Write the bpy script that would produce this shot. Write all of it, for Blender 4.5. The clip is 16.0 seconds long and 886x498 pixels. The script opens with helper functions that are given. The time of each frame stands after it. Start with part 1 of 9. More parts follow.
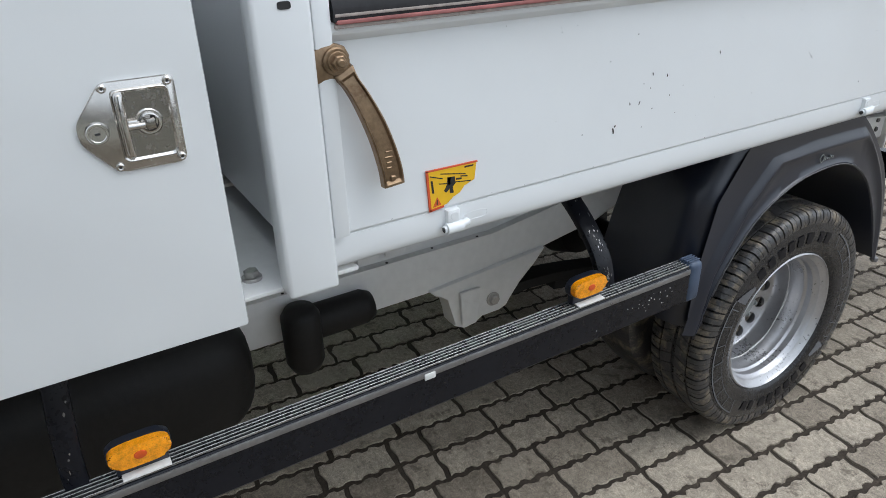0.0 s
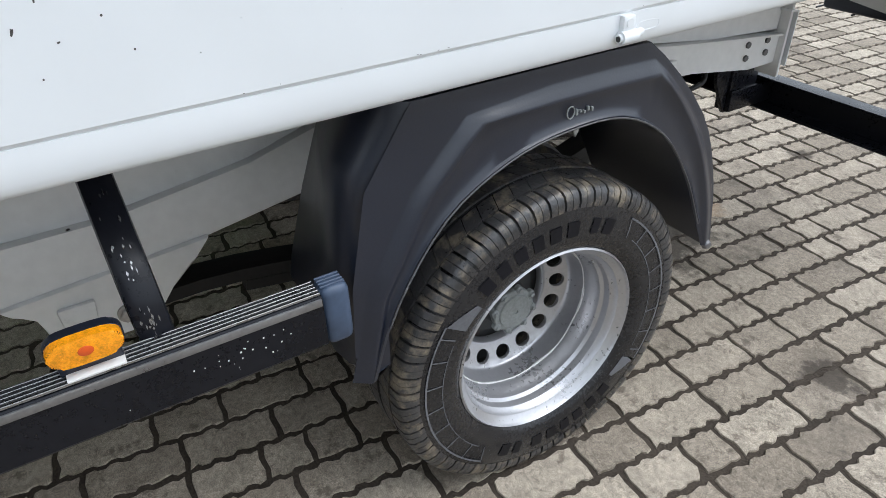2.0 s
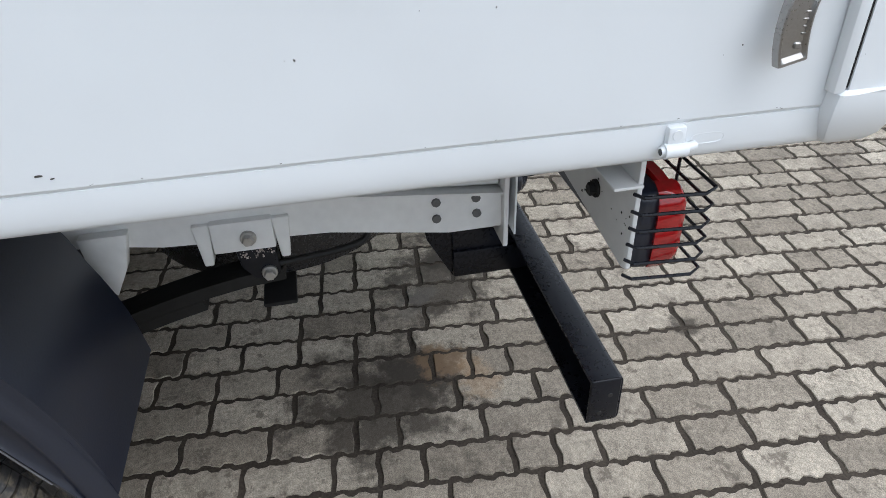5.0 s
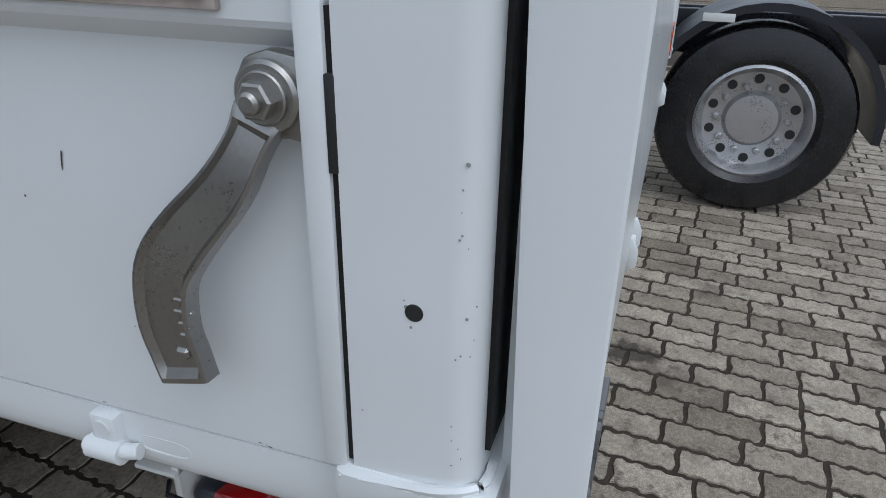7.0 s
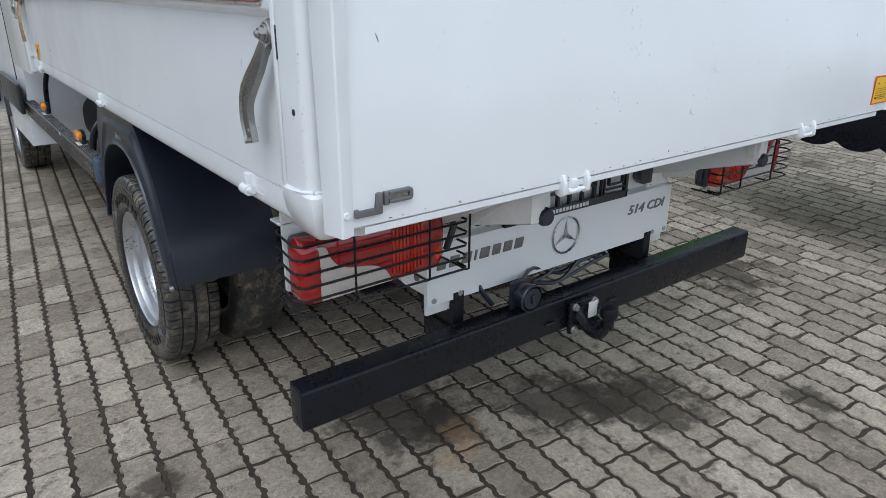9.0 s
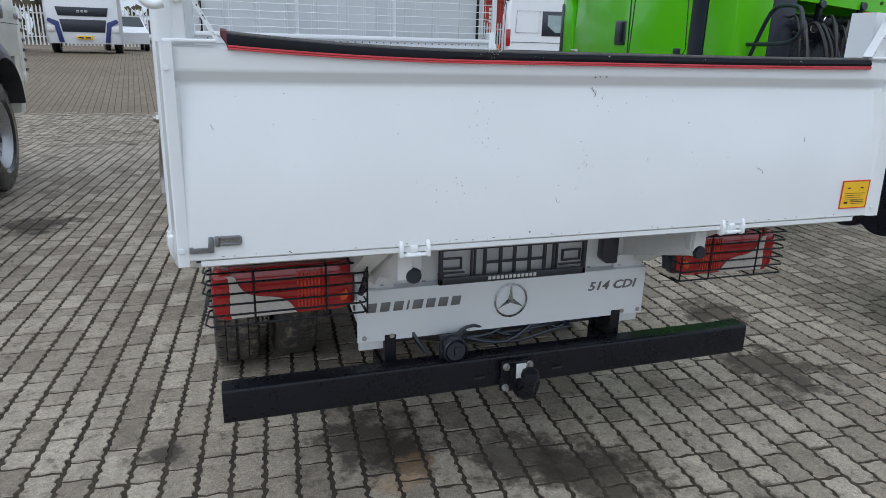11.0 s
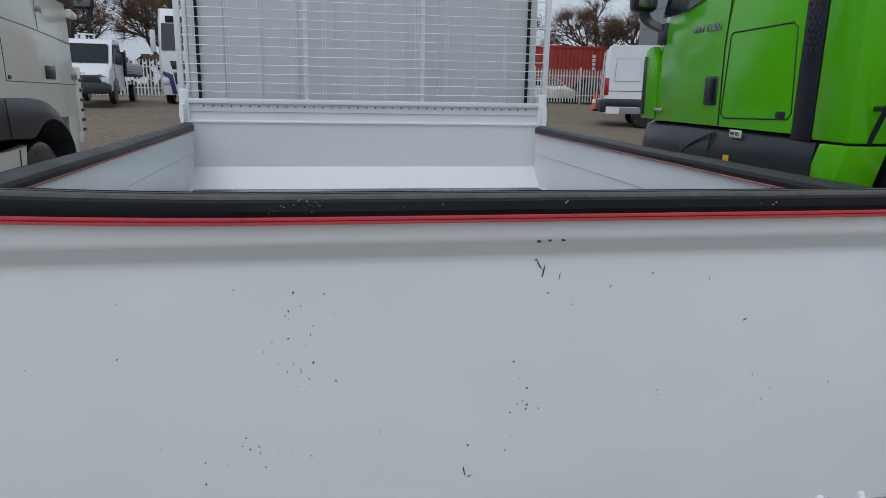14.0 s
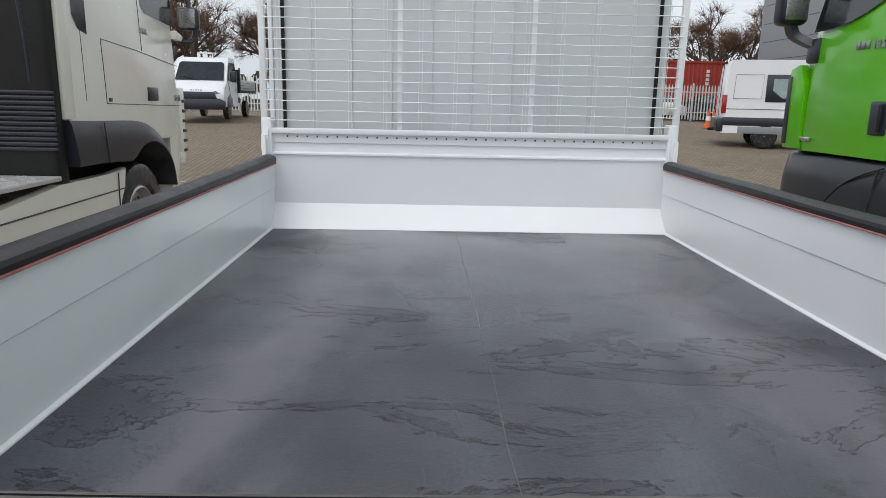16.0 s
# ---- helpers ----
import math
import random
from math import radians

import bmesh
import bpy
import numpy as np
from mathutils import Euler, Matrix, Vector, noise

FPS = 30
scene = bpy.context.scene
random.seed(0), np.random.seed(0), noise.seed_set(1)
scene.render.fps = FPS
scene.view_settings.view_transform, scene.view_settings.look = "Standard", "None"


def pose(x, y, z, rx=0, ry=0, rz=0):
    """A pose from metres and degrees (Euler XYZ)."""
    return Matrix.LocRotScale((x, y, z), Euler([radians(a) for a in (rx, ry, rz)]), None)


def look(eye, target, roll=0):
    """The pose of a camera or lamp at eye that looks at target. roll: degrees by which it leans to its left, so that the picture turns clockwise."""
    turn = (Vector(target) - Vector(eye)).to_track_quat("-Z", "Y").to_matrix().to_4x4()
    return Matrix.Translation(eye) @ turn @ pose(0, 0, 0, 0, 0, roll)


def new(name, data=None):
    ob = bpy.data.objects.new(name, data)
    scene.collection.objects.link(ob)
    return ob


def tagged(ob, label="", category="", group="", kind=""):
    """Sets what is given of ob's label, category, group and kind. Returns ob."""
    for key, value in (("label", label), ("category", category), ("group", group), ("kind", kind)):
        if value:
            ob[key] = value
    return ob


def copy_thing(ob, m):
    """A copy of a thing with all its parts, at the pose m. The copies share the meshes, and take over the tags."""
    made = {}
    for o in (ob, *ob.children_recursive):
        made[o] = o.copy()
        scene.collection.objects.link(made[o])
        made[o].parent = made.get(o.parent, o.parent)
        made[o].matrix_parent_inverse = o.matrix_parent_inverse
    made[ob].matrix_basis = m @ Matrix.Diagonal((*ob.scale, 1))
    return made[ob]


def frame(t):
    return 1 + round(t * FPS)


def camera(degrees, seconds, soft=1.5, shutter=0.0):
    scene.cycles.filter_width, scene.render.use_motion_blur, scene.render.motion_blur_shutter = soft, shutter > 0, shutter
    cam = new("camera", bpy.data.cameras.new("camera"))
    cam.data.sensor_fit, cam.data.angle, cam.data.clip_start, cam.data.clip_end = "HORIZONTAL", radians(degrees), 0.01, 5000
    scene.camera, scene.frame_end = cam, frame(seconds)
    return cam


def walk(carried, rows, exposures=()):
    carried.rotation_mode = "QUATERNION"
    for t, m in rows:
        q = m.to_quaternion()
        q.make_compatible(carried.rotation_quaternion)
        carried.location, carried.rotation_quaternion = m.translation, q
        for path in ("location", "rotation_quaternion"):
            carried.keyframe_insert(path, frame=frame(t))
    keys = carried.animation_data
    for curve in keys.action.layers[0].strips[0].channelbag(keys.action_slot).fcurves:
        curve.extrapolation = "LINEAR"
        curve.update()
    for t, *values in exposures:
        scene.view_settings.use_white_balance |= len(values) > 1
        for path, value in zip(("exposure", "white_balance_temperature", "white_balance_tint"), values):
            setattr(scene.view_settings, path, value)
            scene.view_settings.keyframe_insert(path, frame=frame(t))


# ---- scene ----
cam = camera(66.2, 16.0, soft=0.2)

PATH = [
    (0, (-1.907, 3.444, 1.502), (-0.373, 2.535, 0.598), -1.5),
    (0.5, (-1.95, 3.205, 1.444), (-0.431, 2.301, 0.509), -1.5),
    (1, (-1.887, 2.938, 1.399), (-0.427, 2.072, 0.341), -1.5),
    (1.5, (-1.817, 2.687, 1.376), (-0.363, 1.829, 0.303), -1.6),
    (2, (-1.773, 2.445, 1.335), (-0.343, 1.608, 0.216), -1.8),
    (2.5, (-1.753, 2.255, 1.316), (-0.326, 1.425, 0.187), -1.6),
    (3, (-1.665, 2.056, 1.324), (-0.225, 1.286, 0.169), -0.9),
    (3.5, (-1.65, 1.856, 1.376), (-0.093, 1.39, 0.211), -1.2),
    (4, (-1.73, 1.556, 1.407), (-0.124, 1.24, 0.258), -1.6),
    (4.5, (-1.791, 1.228, 1.386), (-0.177, 0.906, 0.249), -1.5),
    (5, (-1.756, 0.832, 1.413), (-0.127, 0.525, 0.295), -1.7),
    (5.2, (-1.74, 0.687, 1.394), (-0.078, 0.383, 0.324), -1.9),
    (7.3, (-1.309, -0.102, 1.397), (0.328, 0.689, 0.563), 1.1),
    (7.5, (-1.318, -0.163, 1.397), (0.245, 0.78, 0.581), 0.9),
    (8, (-1.41, -0.339, 1.372), (-0.083, 0.888, 0.515), 0.2),
    (8.5, (-1.484, -0.611, 1.388), (-0.359, 0.838, 0.592), 0.7),
    (9, (-1.482, -0.900, 1.387), (-0.354, 0.585, 0.663), 0.4),
    (9.5, (-1.488, -1.138, 1.424), (-0.334, 0.392, 0.854), 0.4),
    (10, (-1.385, -1.406, 1.459), (-0.346, 0.208, 0.897), 0.5),
    (10.2, (-1.307, -1.496, 1.464), (-0.363, 0.174, 0.899), 1.0),
    (12.3, (-0.359, -1.524, 1.535), (0.021, 0.352, 0.953), 1.3),
    (12.5, (-0.331, -1.49, 1.529), (0.038, 0.389, 0.949), 1.6),
    (13, (-0.328, -1.295, 1.549), (0.027, 0.59, 0.983), 1.5),
    (13.5, (-0.333, -1.055, 1.575), (0.018, 0.858, 1.108), 1.3),
    (14, (-0.261, -0.78, 1.609), (0.076, 1.137, 1.148), 1.1),
    (14.5, (-0.213, -0.56, 1.633), (0.048, 1.369, 1.175), 1.2),
    (15, (-0.211, -0.37, 1.654), (-0.081, 1.572, 1.193), 1.2),
    (15.5, (-0.222, -0.27, 1.675), (-0.138, 1.673, 1.21), 1.2),
    (16, (-0.219, -0.252, 1.676), (-0.166, 1.701, 1.25), 1.2),
]
EXPOSURE = [
    (0, 0.50, 6100, 9), (1, 0.67, 6100, 9), (2.5, 0.84, 6110, 10), (3.2, 0.80, 6100, 10), (4, 0.63, 6080, 10), (5.2, 0.56, 5980, 10),
    (7.3, -0.22, 5850, 9), (8, -0.24, 5850, 9), (8.5, 0.30, 5880, 9), (9, 0.27, 5880, 9), (10.2, 0.2, 5830, 9),
    (12.3, -0.05, 5800, 8), (13.2, -0.12, 5850, 8), (14, -0.40, 6000, 9), (14.5, -0.38, 6200, 9), (15, -0.36, 6400, 10), (15.5, 0.05, 6450, 10), (16, 0.15, 6500, 10),
]
walk(cam, [(t, look(eye, target, roll)) for t, eye, target, roll in PATH], EXPOSURE)


# ---- light ----
world = bpy.data.worlds.new("world")
scene.world = world
world.use_nodes = True
wn, wl = world.node_tree.nodes, world.node_tree.links
wn.clear()
sky = wn.new("ShaderNodeTexSky")
sky.sky_type = "NISHITA"
sky.sun_disc = False
sky.sun_elevation, sky.sun_rotation = radians(55), radians(218)
sky.dust_density, sky.air_density = 4.0, 1.0
grey = wn.new("ShaderNodeHueSaturation")
grey.inputs["Saturation"].default_value = 0.22
cloud = wn.new("ShaderNodeMix")
cloud.data_type = "RGBA"
cloud.inputs[0].default_value = 0.6
cloud.inputs[7].default_value = (6.2, 6.75, 7.3, 1)
back = wn.new("ShaderNodeBackground")
back.inputs["Strength"].default_value = 0.14
wout = wn.new("ShaderNodeOutputWorld")
wl.new(sky.outputs[0], grey.inputs["Color"])
wl.new(grey.outputs[0], cloud.inputs[6])
wl.new(cloud.outputs[2], back.inputs["Color"])
wl.new(back.outputs[0], wout.inputs[0])
sun = new("sun", bpy.data.lights.new("sun", "SUN"))
sun.data.energy, sun.data.angle, sun.data.color = 0.6, radians(50), (1.0, 0.98, 0.96)
sun.matrix_world = look((-2.75, -2.15, 9), (0, 1, 0))


# ---- materials ----
def mat(name, color, rough=0.5, metal=0.0, vary=0.12, scale=3.0, fine=60.0, bump=0.0, dirt=None, dirt_amt=0.0, dirt_scale=6.0, coat=0.0, spec=0.5, rvar=0.1, dent=0.0):
    m = bpy.data.materials.new(name)
    m.use_nodes = True
    n, l = m.node_tree.nodes, m.node_tree.links
    b = n["Principled BSDF"]
    tc = n.new("ShaderNodeNewGeometry")
    big = n.new("ShaderNodeTexNoise")
    big.inputs["Scale"].default_value, big.inputs["Detail"].default_value = scale, 5
    small = n.new("ShaderNodeTexNoise")
    small.inputs["Scale"].default_value, small.inputs["Detail"].default_value = fine, 3
    l.new(tc.outputs["Position"], big.inputs["Vector"])
    l.new(tc.outputs["Position"], small.inputs["Vector"])
    add = n.new("ShaderNodeMath")
    add.operation = "ADD"
    l.new(big.outputs["Fac"], add.inputs[0])
    l.new(small.outputs["Fac"], add.inputs[1])
    mr = n.new("ShaderNodeMapRange")
    mr.inputs[1].default_value, mr.inputs[2].default_value = 0.6, 1.4
    mr.inputs[3].default_value, mr.inputs[4].default_value = 1 - vary, 1 + vary
    l.new(add.outputs[0], mr.inputs[0])
    mul = n.new("ShaderNodeMix")
    mul.data_type, mul.blend_type = "RGBA", "MULTIPLY"
    mul.inputs[0].default_value = 1.0
    mul.inputs[6].default_value = (*color, 1)
    l.new(mr.outputs[0], mul.inputs[7])
    out = mul.outputs[2]
    if dirt:
        dn = n.new("ShaderNodeTexNoise")
        dn.inputs["Scale"].default_value, dn.inputs["Detail"].default_value, dn.inputs["Roughness"].default_value = dirt_scale, 8, 0.7
        l.new(tc.outputs["Position"], dn.inputs["Vector"])
        dr = n.new("ShaderNodeMapRange")
        dr.inputs[1].default_value, dr.inputs[2].default_value = 0.62 - 0.25 * dirt_amt, 0.74
        dr.inputs[4].default_value = min(1.0, 0.35 + dirt_amt)
        l.new(dn.outputs["Fac"], dr.inputs[0])
        dm = n.new("ShaderNodeMix")
        dm.data_type = "RGBA"
        dm.inputs[7].default_value = (*dirt, 1)
        l.new(dr.outputs[0], dm.inputs[0])
        l.new(out, dm.inputs[6])
        out = dm.outputs[2]
    l.new(out, b.inputs["Base Color"])
    rr = n.new("ShaderNodeMapRange")
    rr.inputs[1].default_value, rr.inputs[2].default_value = 0.6, 1.4
    rr.inputs[3].default_value, rr.inputs[4].default_value = max(0.02, rough - rvar), min(1.0, rough + rvar)
    l.new(add.outputs[0], rr.inputs[0])
    l.new(rr.outputs[0], b.inputs["Roughness"])
    b.inputs["Metallic"].default_value = metal
    b.inputs["Specular IOR Level"].default_value = spec
    b.inputs["Coat Weight"].default_value = coat
    b.inputs["Coat Roughness"].default_value = 0.08
    if dent:
        dn2 = n.new("ShaderNodeTexNoise")
        dn2.inputs["Scale"].default_value, dn2.inputs["Detail"].default_value = 2.2, 2
        l.new(tc.outputs["Position"], dn2.inputs["Vector"])
        db = n.new("ShaderNodeBump")
        db.inputs["Strength"].default_value, db.inputs["Distance"].default_value = dent, 0.05
        l.new(dn2.outputs["Fac"], db.inputs["Height"])
        l.new(db.outputs[0], b.inputs["Normal"])
        l.new(db.outputs[0], b.inputs["Coat Normal"])
    if bump:
        bp = n.new("ShaderNodeBump")
        bp.inputs["Strength"].default_value, bp.inputs["Distance"].default_value = min(1.0, bump), 0.004
        l.new(small.outputs["Fac"], bp.inputs["Height"])
        l.new(bp.outputs[0], b.inputs["Normal"])
    return m


WHITE = mat("white_paint", (0.78, 0.80, 0.81), 0.34, vary=0.025, scale=1.2, fine=5, rvar=0.04, coat=0.5, dent=0.35)
WHITE_IN = mat("white_bed_paint", (0.80, 0.81, 0.825), 0.32, vary=0.02, scale=1.4, fine=5, rvar=0.04, coat=0.3, dent=0.25)
FRAME = mat("frame_paint", (0.76, 0.76, 0.745), 0.42, vary=0.06, scale=5, fine=40, dirt=(0.30, 0.27, 0.22), dirt_amt=-0.12, dirt_scale=11)
BLACK = mat("black_plastic", (0.0115, 0.0150, 0.0270), 0.32, vary=0.2, scale=5, fine=260, bump=0.05, dirt=(0.034, 0.036, 0.042), dirt_amt=-0.2, dirt_scale=14, spec=0.72, rvar=0.04)
STEEL_BLACK = mat("black_steel", (0.0085, 0.0092, 0.0130), 0.30, vary=0.3, scale=8, fine=90, bump=0.06, dirt=(0.055, 0.050, 0.046), dirt_amt=-0.14, dirt_scale=24, spec=0.27)
DARK = mat("dark_underbody", (0.014, 0.0135, 0.013), 0.6, vary=0.4, scale=8, fine=60, bump=0.2, spec=0.3)
RUBBER = mat("tyre_rubber", (0.0165, 0.0165, 0.0185), 0.26, vary=0.3, scale=9, fine=160, bump=0.10, dirt=(0.05, 0.045, 0.038), dirt_amt=-0.10, dirt_scale=16, spec=0.5)
TREAD = mat("tyre_tread", (0.042, 0.041, 0.042), 0.34, vary=0.4, scale=10, fine=140, bump=0.3, dirt=(0.36, 0.295, 0.205), dirt_amt=0.50, dirt_scale=24, spec=0.6)
RIM = mat("silver_rim", (0.50, 0.50, 0.515), 0.32, 0.72, vary=0.1, scale=10, fine=120, bump=0.03, dirt=(0.30, 0.28, 0.25), dirt_amt=-0.12, dirt_scale=26)
HUBM = mat("cast_hub", (0.24, 0.255, 0.25), 0.5, 0.1, vary=0.25, scale=20, fine=160, bump=0.25, dirt=(0.10, 0.08, 0.06), dirt_amt=0.05, dirt_scale=50)
DRUM = mat("brake_drum_iron", (0.035, 0.036, 0.036), 0.6, vary=0.3, scale=12, fine=90, bump=0.2, dirt=(0.20, 0.10, 0.055), dirt_amt=0.25, dirt_scale=18)
BEAD = mat("weld_bead", (0.70, 0.70, 0.69), 0.4, 0.2, vary=0.1, scale=30, fine=200, bump=0.2)
BOLT_GREY = mat("grey_bolt", (0.13, 0.13, 0.13), 0.5, 0.3, vary=0.2, scale=40, fine=200, bump=0.2)
LABEL_OLD = mat("worn_pale_rubber", (0.42, 0.36, 0.33), 0.6, vary=0.35, scale=14, fine=90, dirt=(0.08, 0.07, 0.065), dirt_amt=0.25, dirt_scale=20)
STEEL = mat("stainless_steel", (0.62, 0.60, 0.57), 0.22, 1.0, vary=0.06, scale=6, fine=200)
CAST = mat("cast_handle", (0.36, 0.35, 0.335), 0.33, 0.95, vary=0.10, scale=12, fine=300, bump=0.015, dirt=(0.20, 0.13, 0.07), dirt_amt=-0.22, dirt_scale=20)
RUST = mat("rusty_handle", (0.25, 0.172, 0.105), 0.38, 0.75, vary=0.35, scale=16, fine=140, bump=0.16, dirt=(0.085, 0.034, 0.014), dirt_amt=0.38, dirt_scale=30)
BAND = mat("grey_sidewall_mark", (0.135, 0.138, 0.150), 0.5, vary=0.25, scale=10, fine=200, bump=0.1, spec=0.35)
STRIP_TOP = mat("worn_rubber_top", (0.105, 0.10, 0.092), 0.8, vary=0.35, scale=10, fine=70, bump=0.3, dirt=(0.05, 0.048, 0.044), dirt_amt=0.1, dirt_scale=14, spec=0.2)
ZINC = mat("zinc_bolt", (0.45, 0.44, 0.42), 0.4, 0.8, vary=0.15, scale=30, fine=200)
ALU = mat("ribbed_aluminium", (0.30, 0.30, 0.31), 0.35, 0.8, vary=0.2, scale=10, fine=120)
# cap's pale dirt colour paints in its blue-white highlights
BLUECAP = mat("blue_grey_cap", (0.055, 0.08, 0.13), 0.4, vary=0.3, scale=14, fine=60, dirt=(0.25, 0.28, 0.33), dirt_amt=0.0, dirt_scale=20)
STRIP = mat("black_rubber_strip", (0.009, 0.009, 0.012), 0.42, vary=0.3, scale=8, fine=60, bump=0.1, spec=0.15)
STRIP_OLD = mat("weathered_rubber_strip", (0.020, 0.019, 0.021), 0.45, vary=0.4, scale=12, fine=90, bump=0.12, dirt=(0.075, 0.070, 0.066), dirt_amt=-0.05, dirt_scale=12, spec=0.35)
RED_OLD = mat("faded_red_edging", (0.40, 0.15, 0.14), 0.6, vary=0.3, scale=12, fine=60)
RED = mat("red_edging", (0.55, 0.06, 0.07), 0.5, vary=0.12, scale=9, fine=70)
REDLENS = mat("red_lens", (0.36, 0.008, 0.009), 0.12, vary=0.2, scale=16, fine=110, coat=0.5)
CLEARLENS = mat("clear_lens", (0.60, 0.55, 0.50), 0.15, vary=0.1, scale=14, fine=120, coat=0.5)
ORANGE = mat("orange_reflector", (0.98, 0.36, 0.004), 0.2, vary=0.34, scale=90, fine=420, coat=0.5, bump=0.3)
PRISM = mat("amber_red_prism", (0.52, 0.028, 0.012), 0.15, vary=0.3, scale=60, fine=300, coat=0.5)
ORANGE_HOT = mat("orange_lamp", (0.70, 0.09, 0.01), 0.2, vary=0.1, scale=30, fine=200, coat=0.5)
YELLOW = mat("yellow_sticker", (0.85, 0.50, 0.015), 0.4, vary=0.06, scale=9, fine=80)
INK = mat("black_ink", (0.02, 0.02, 0.02), 0.5, vary=0.1)
ALU_BOARD = mat("anodised_board", (0.42, 0.43, 0.44), 0.4, 0.5, vary=0.08, scale=2, fine=20)
BROWN_BOARD = mat("brown_plywood_board", (0.10, 0.06, 0.045), 0.5, vary=0.15, scale=2, fine=20)
TREADPLATE = mat("aluminium_tread_plate", (0.55, 0.55, 0.54), 0.38, 0.35, vary=0.1, scale=8, fine=60)
CHROME = mat("dull_chrome", (0.35, 0.35, 0.35), 0.28, 0.9, vary=0.1, scale=20, fine=100)
BADGE = mat("grey_badge", (0.20, 0.20, 0.205), 0.35, 0.5, vary=0.1, scale=20, fine=100)
LABELW = mat("white_label", (0.75, 0.75, 0.73), 0.5, vary=0.05)
CHIP = mat("chipped_paint", (0.06, 0.055, 0.05), 0.7, vary=0.4, scale=40, fine=200)
WALLGREY = mat("locker_panel", (0.62, 0.64, 0.65), 0.4, vary=0.03, scale=2, fine=20)
GREEN = mat("green_paint", (0.118, 0.520, 0.003), 0.20, vary=0.02, scale=3, fine=8, coat=0.4, rvar=0.03, dent=0.14, spec=0.35)
CREAM = mat("white_truck_paint", (0.80, 0.79, 0.70), 0.25, vary=0.015, scale=2, fine=6, rvar=0.03, coat=0.3, dent=0.25)
VANW = mat("white_van_paint", (0.74, 0.75, 0.77), 0.25, vary=0.02, scale=2, fine=8, rvar=0.03)
GREYPL = mat("grey_plastic", (0.026, 0.028, 0.034), 0.34, vary=0.1, scale=5, fine=150, bump=0.04, spec=0.35)
GLASS = mat("dark_glass", (0.02, 0.025, 0.028), 0.06, vary=0.1, spec=0.8)
VANGLASS = mat("pale_van_glass", (0.30, 0.38, 0.38), 0.12, vary=0.2, scale=1.5, fine=6)
FARGLASS = mat("tinted_windscreen", (0.016, 0.024, 0.030), 0.10, vary=0.3, scale=1.5, fine=6, spec=0.10)
REDCON = mat("red_container_paint", (0.36, 0.045, 0.03), 0.55, vary=0.12, scale=1, fine=8)
FENCEW = mat("white_fence_paint", (0.62, 0.62, 0.60), 0.5, vary=0.1, scale=2, fine=20)
CLAD = mat("grey_cladding", (0.25, 0.265, 0.28), 0.5, vary=0.06, scale=0.6, fine=12)
CONC = mat("yard_concrete", (0.34, 0.32, 0.29), 0.8, vary=0.15, scale=0.7, fine=15)
BARK = mat("bark", (0.10, 0.07, 0.05), 0.9, vary=0.3, scale=3, fine=30)
TWIG = mat("russet_twigs", (0.140, 0.078, 0.048), 0.9, vary=0.35, scale=1.5, fine=10)
CONE_O = mat("traffic_cone_orange", (0.65, 0.12, 0.03), 0.5)
BRICKW = mat("pale_brick", (0.55, 0.54, 0.50), 0.8, vary=0.15, scale=4, fine=40)


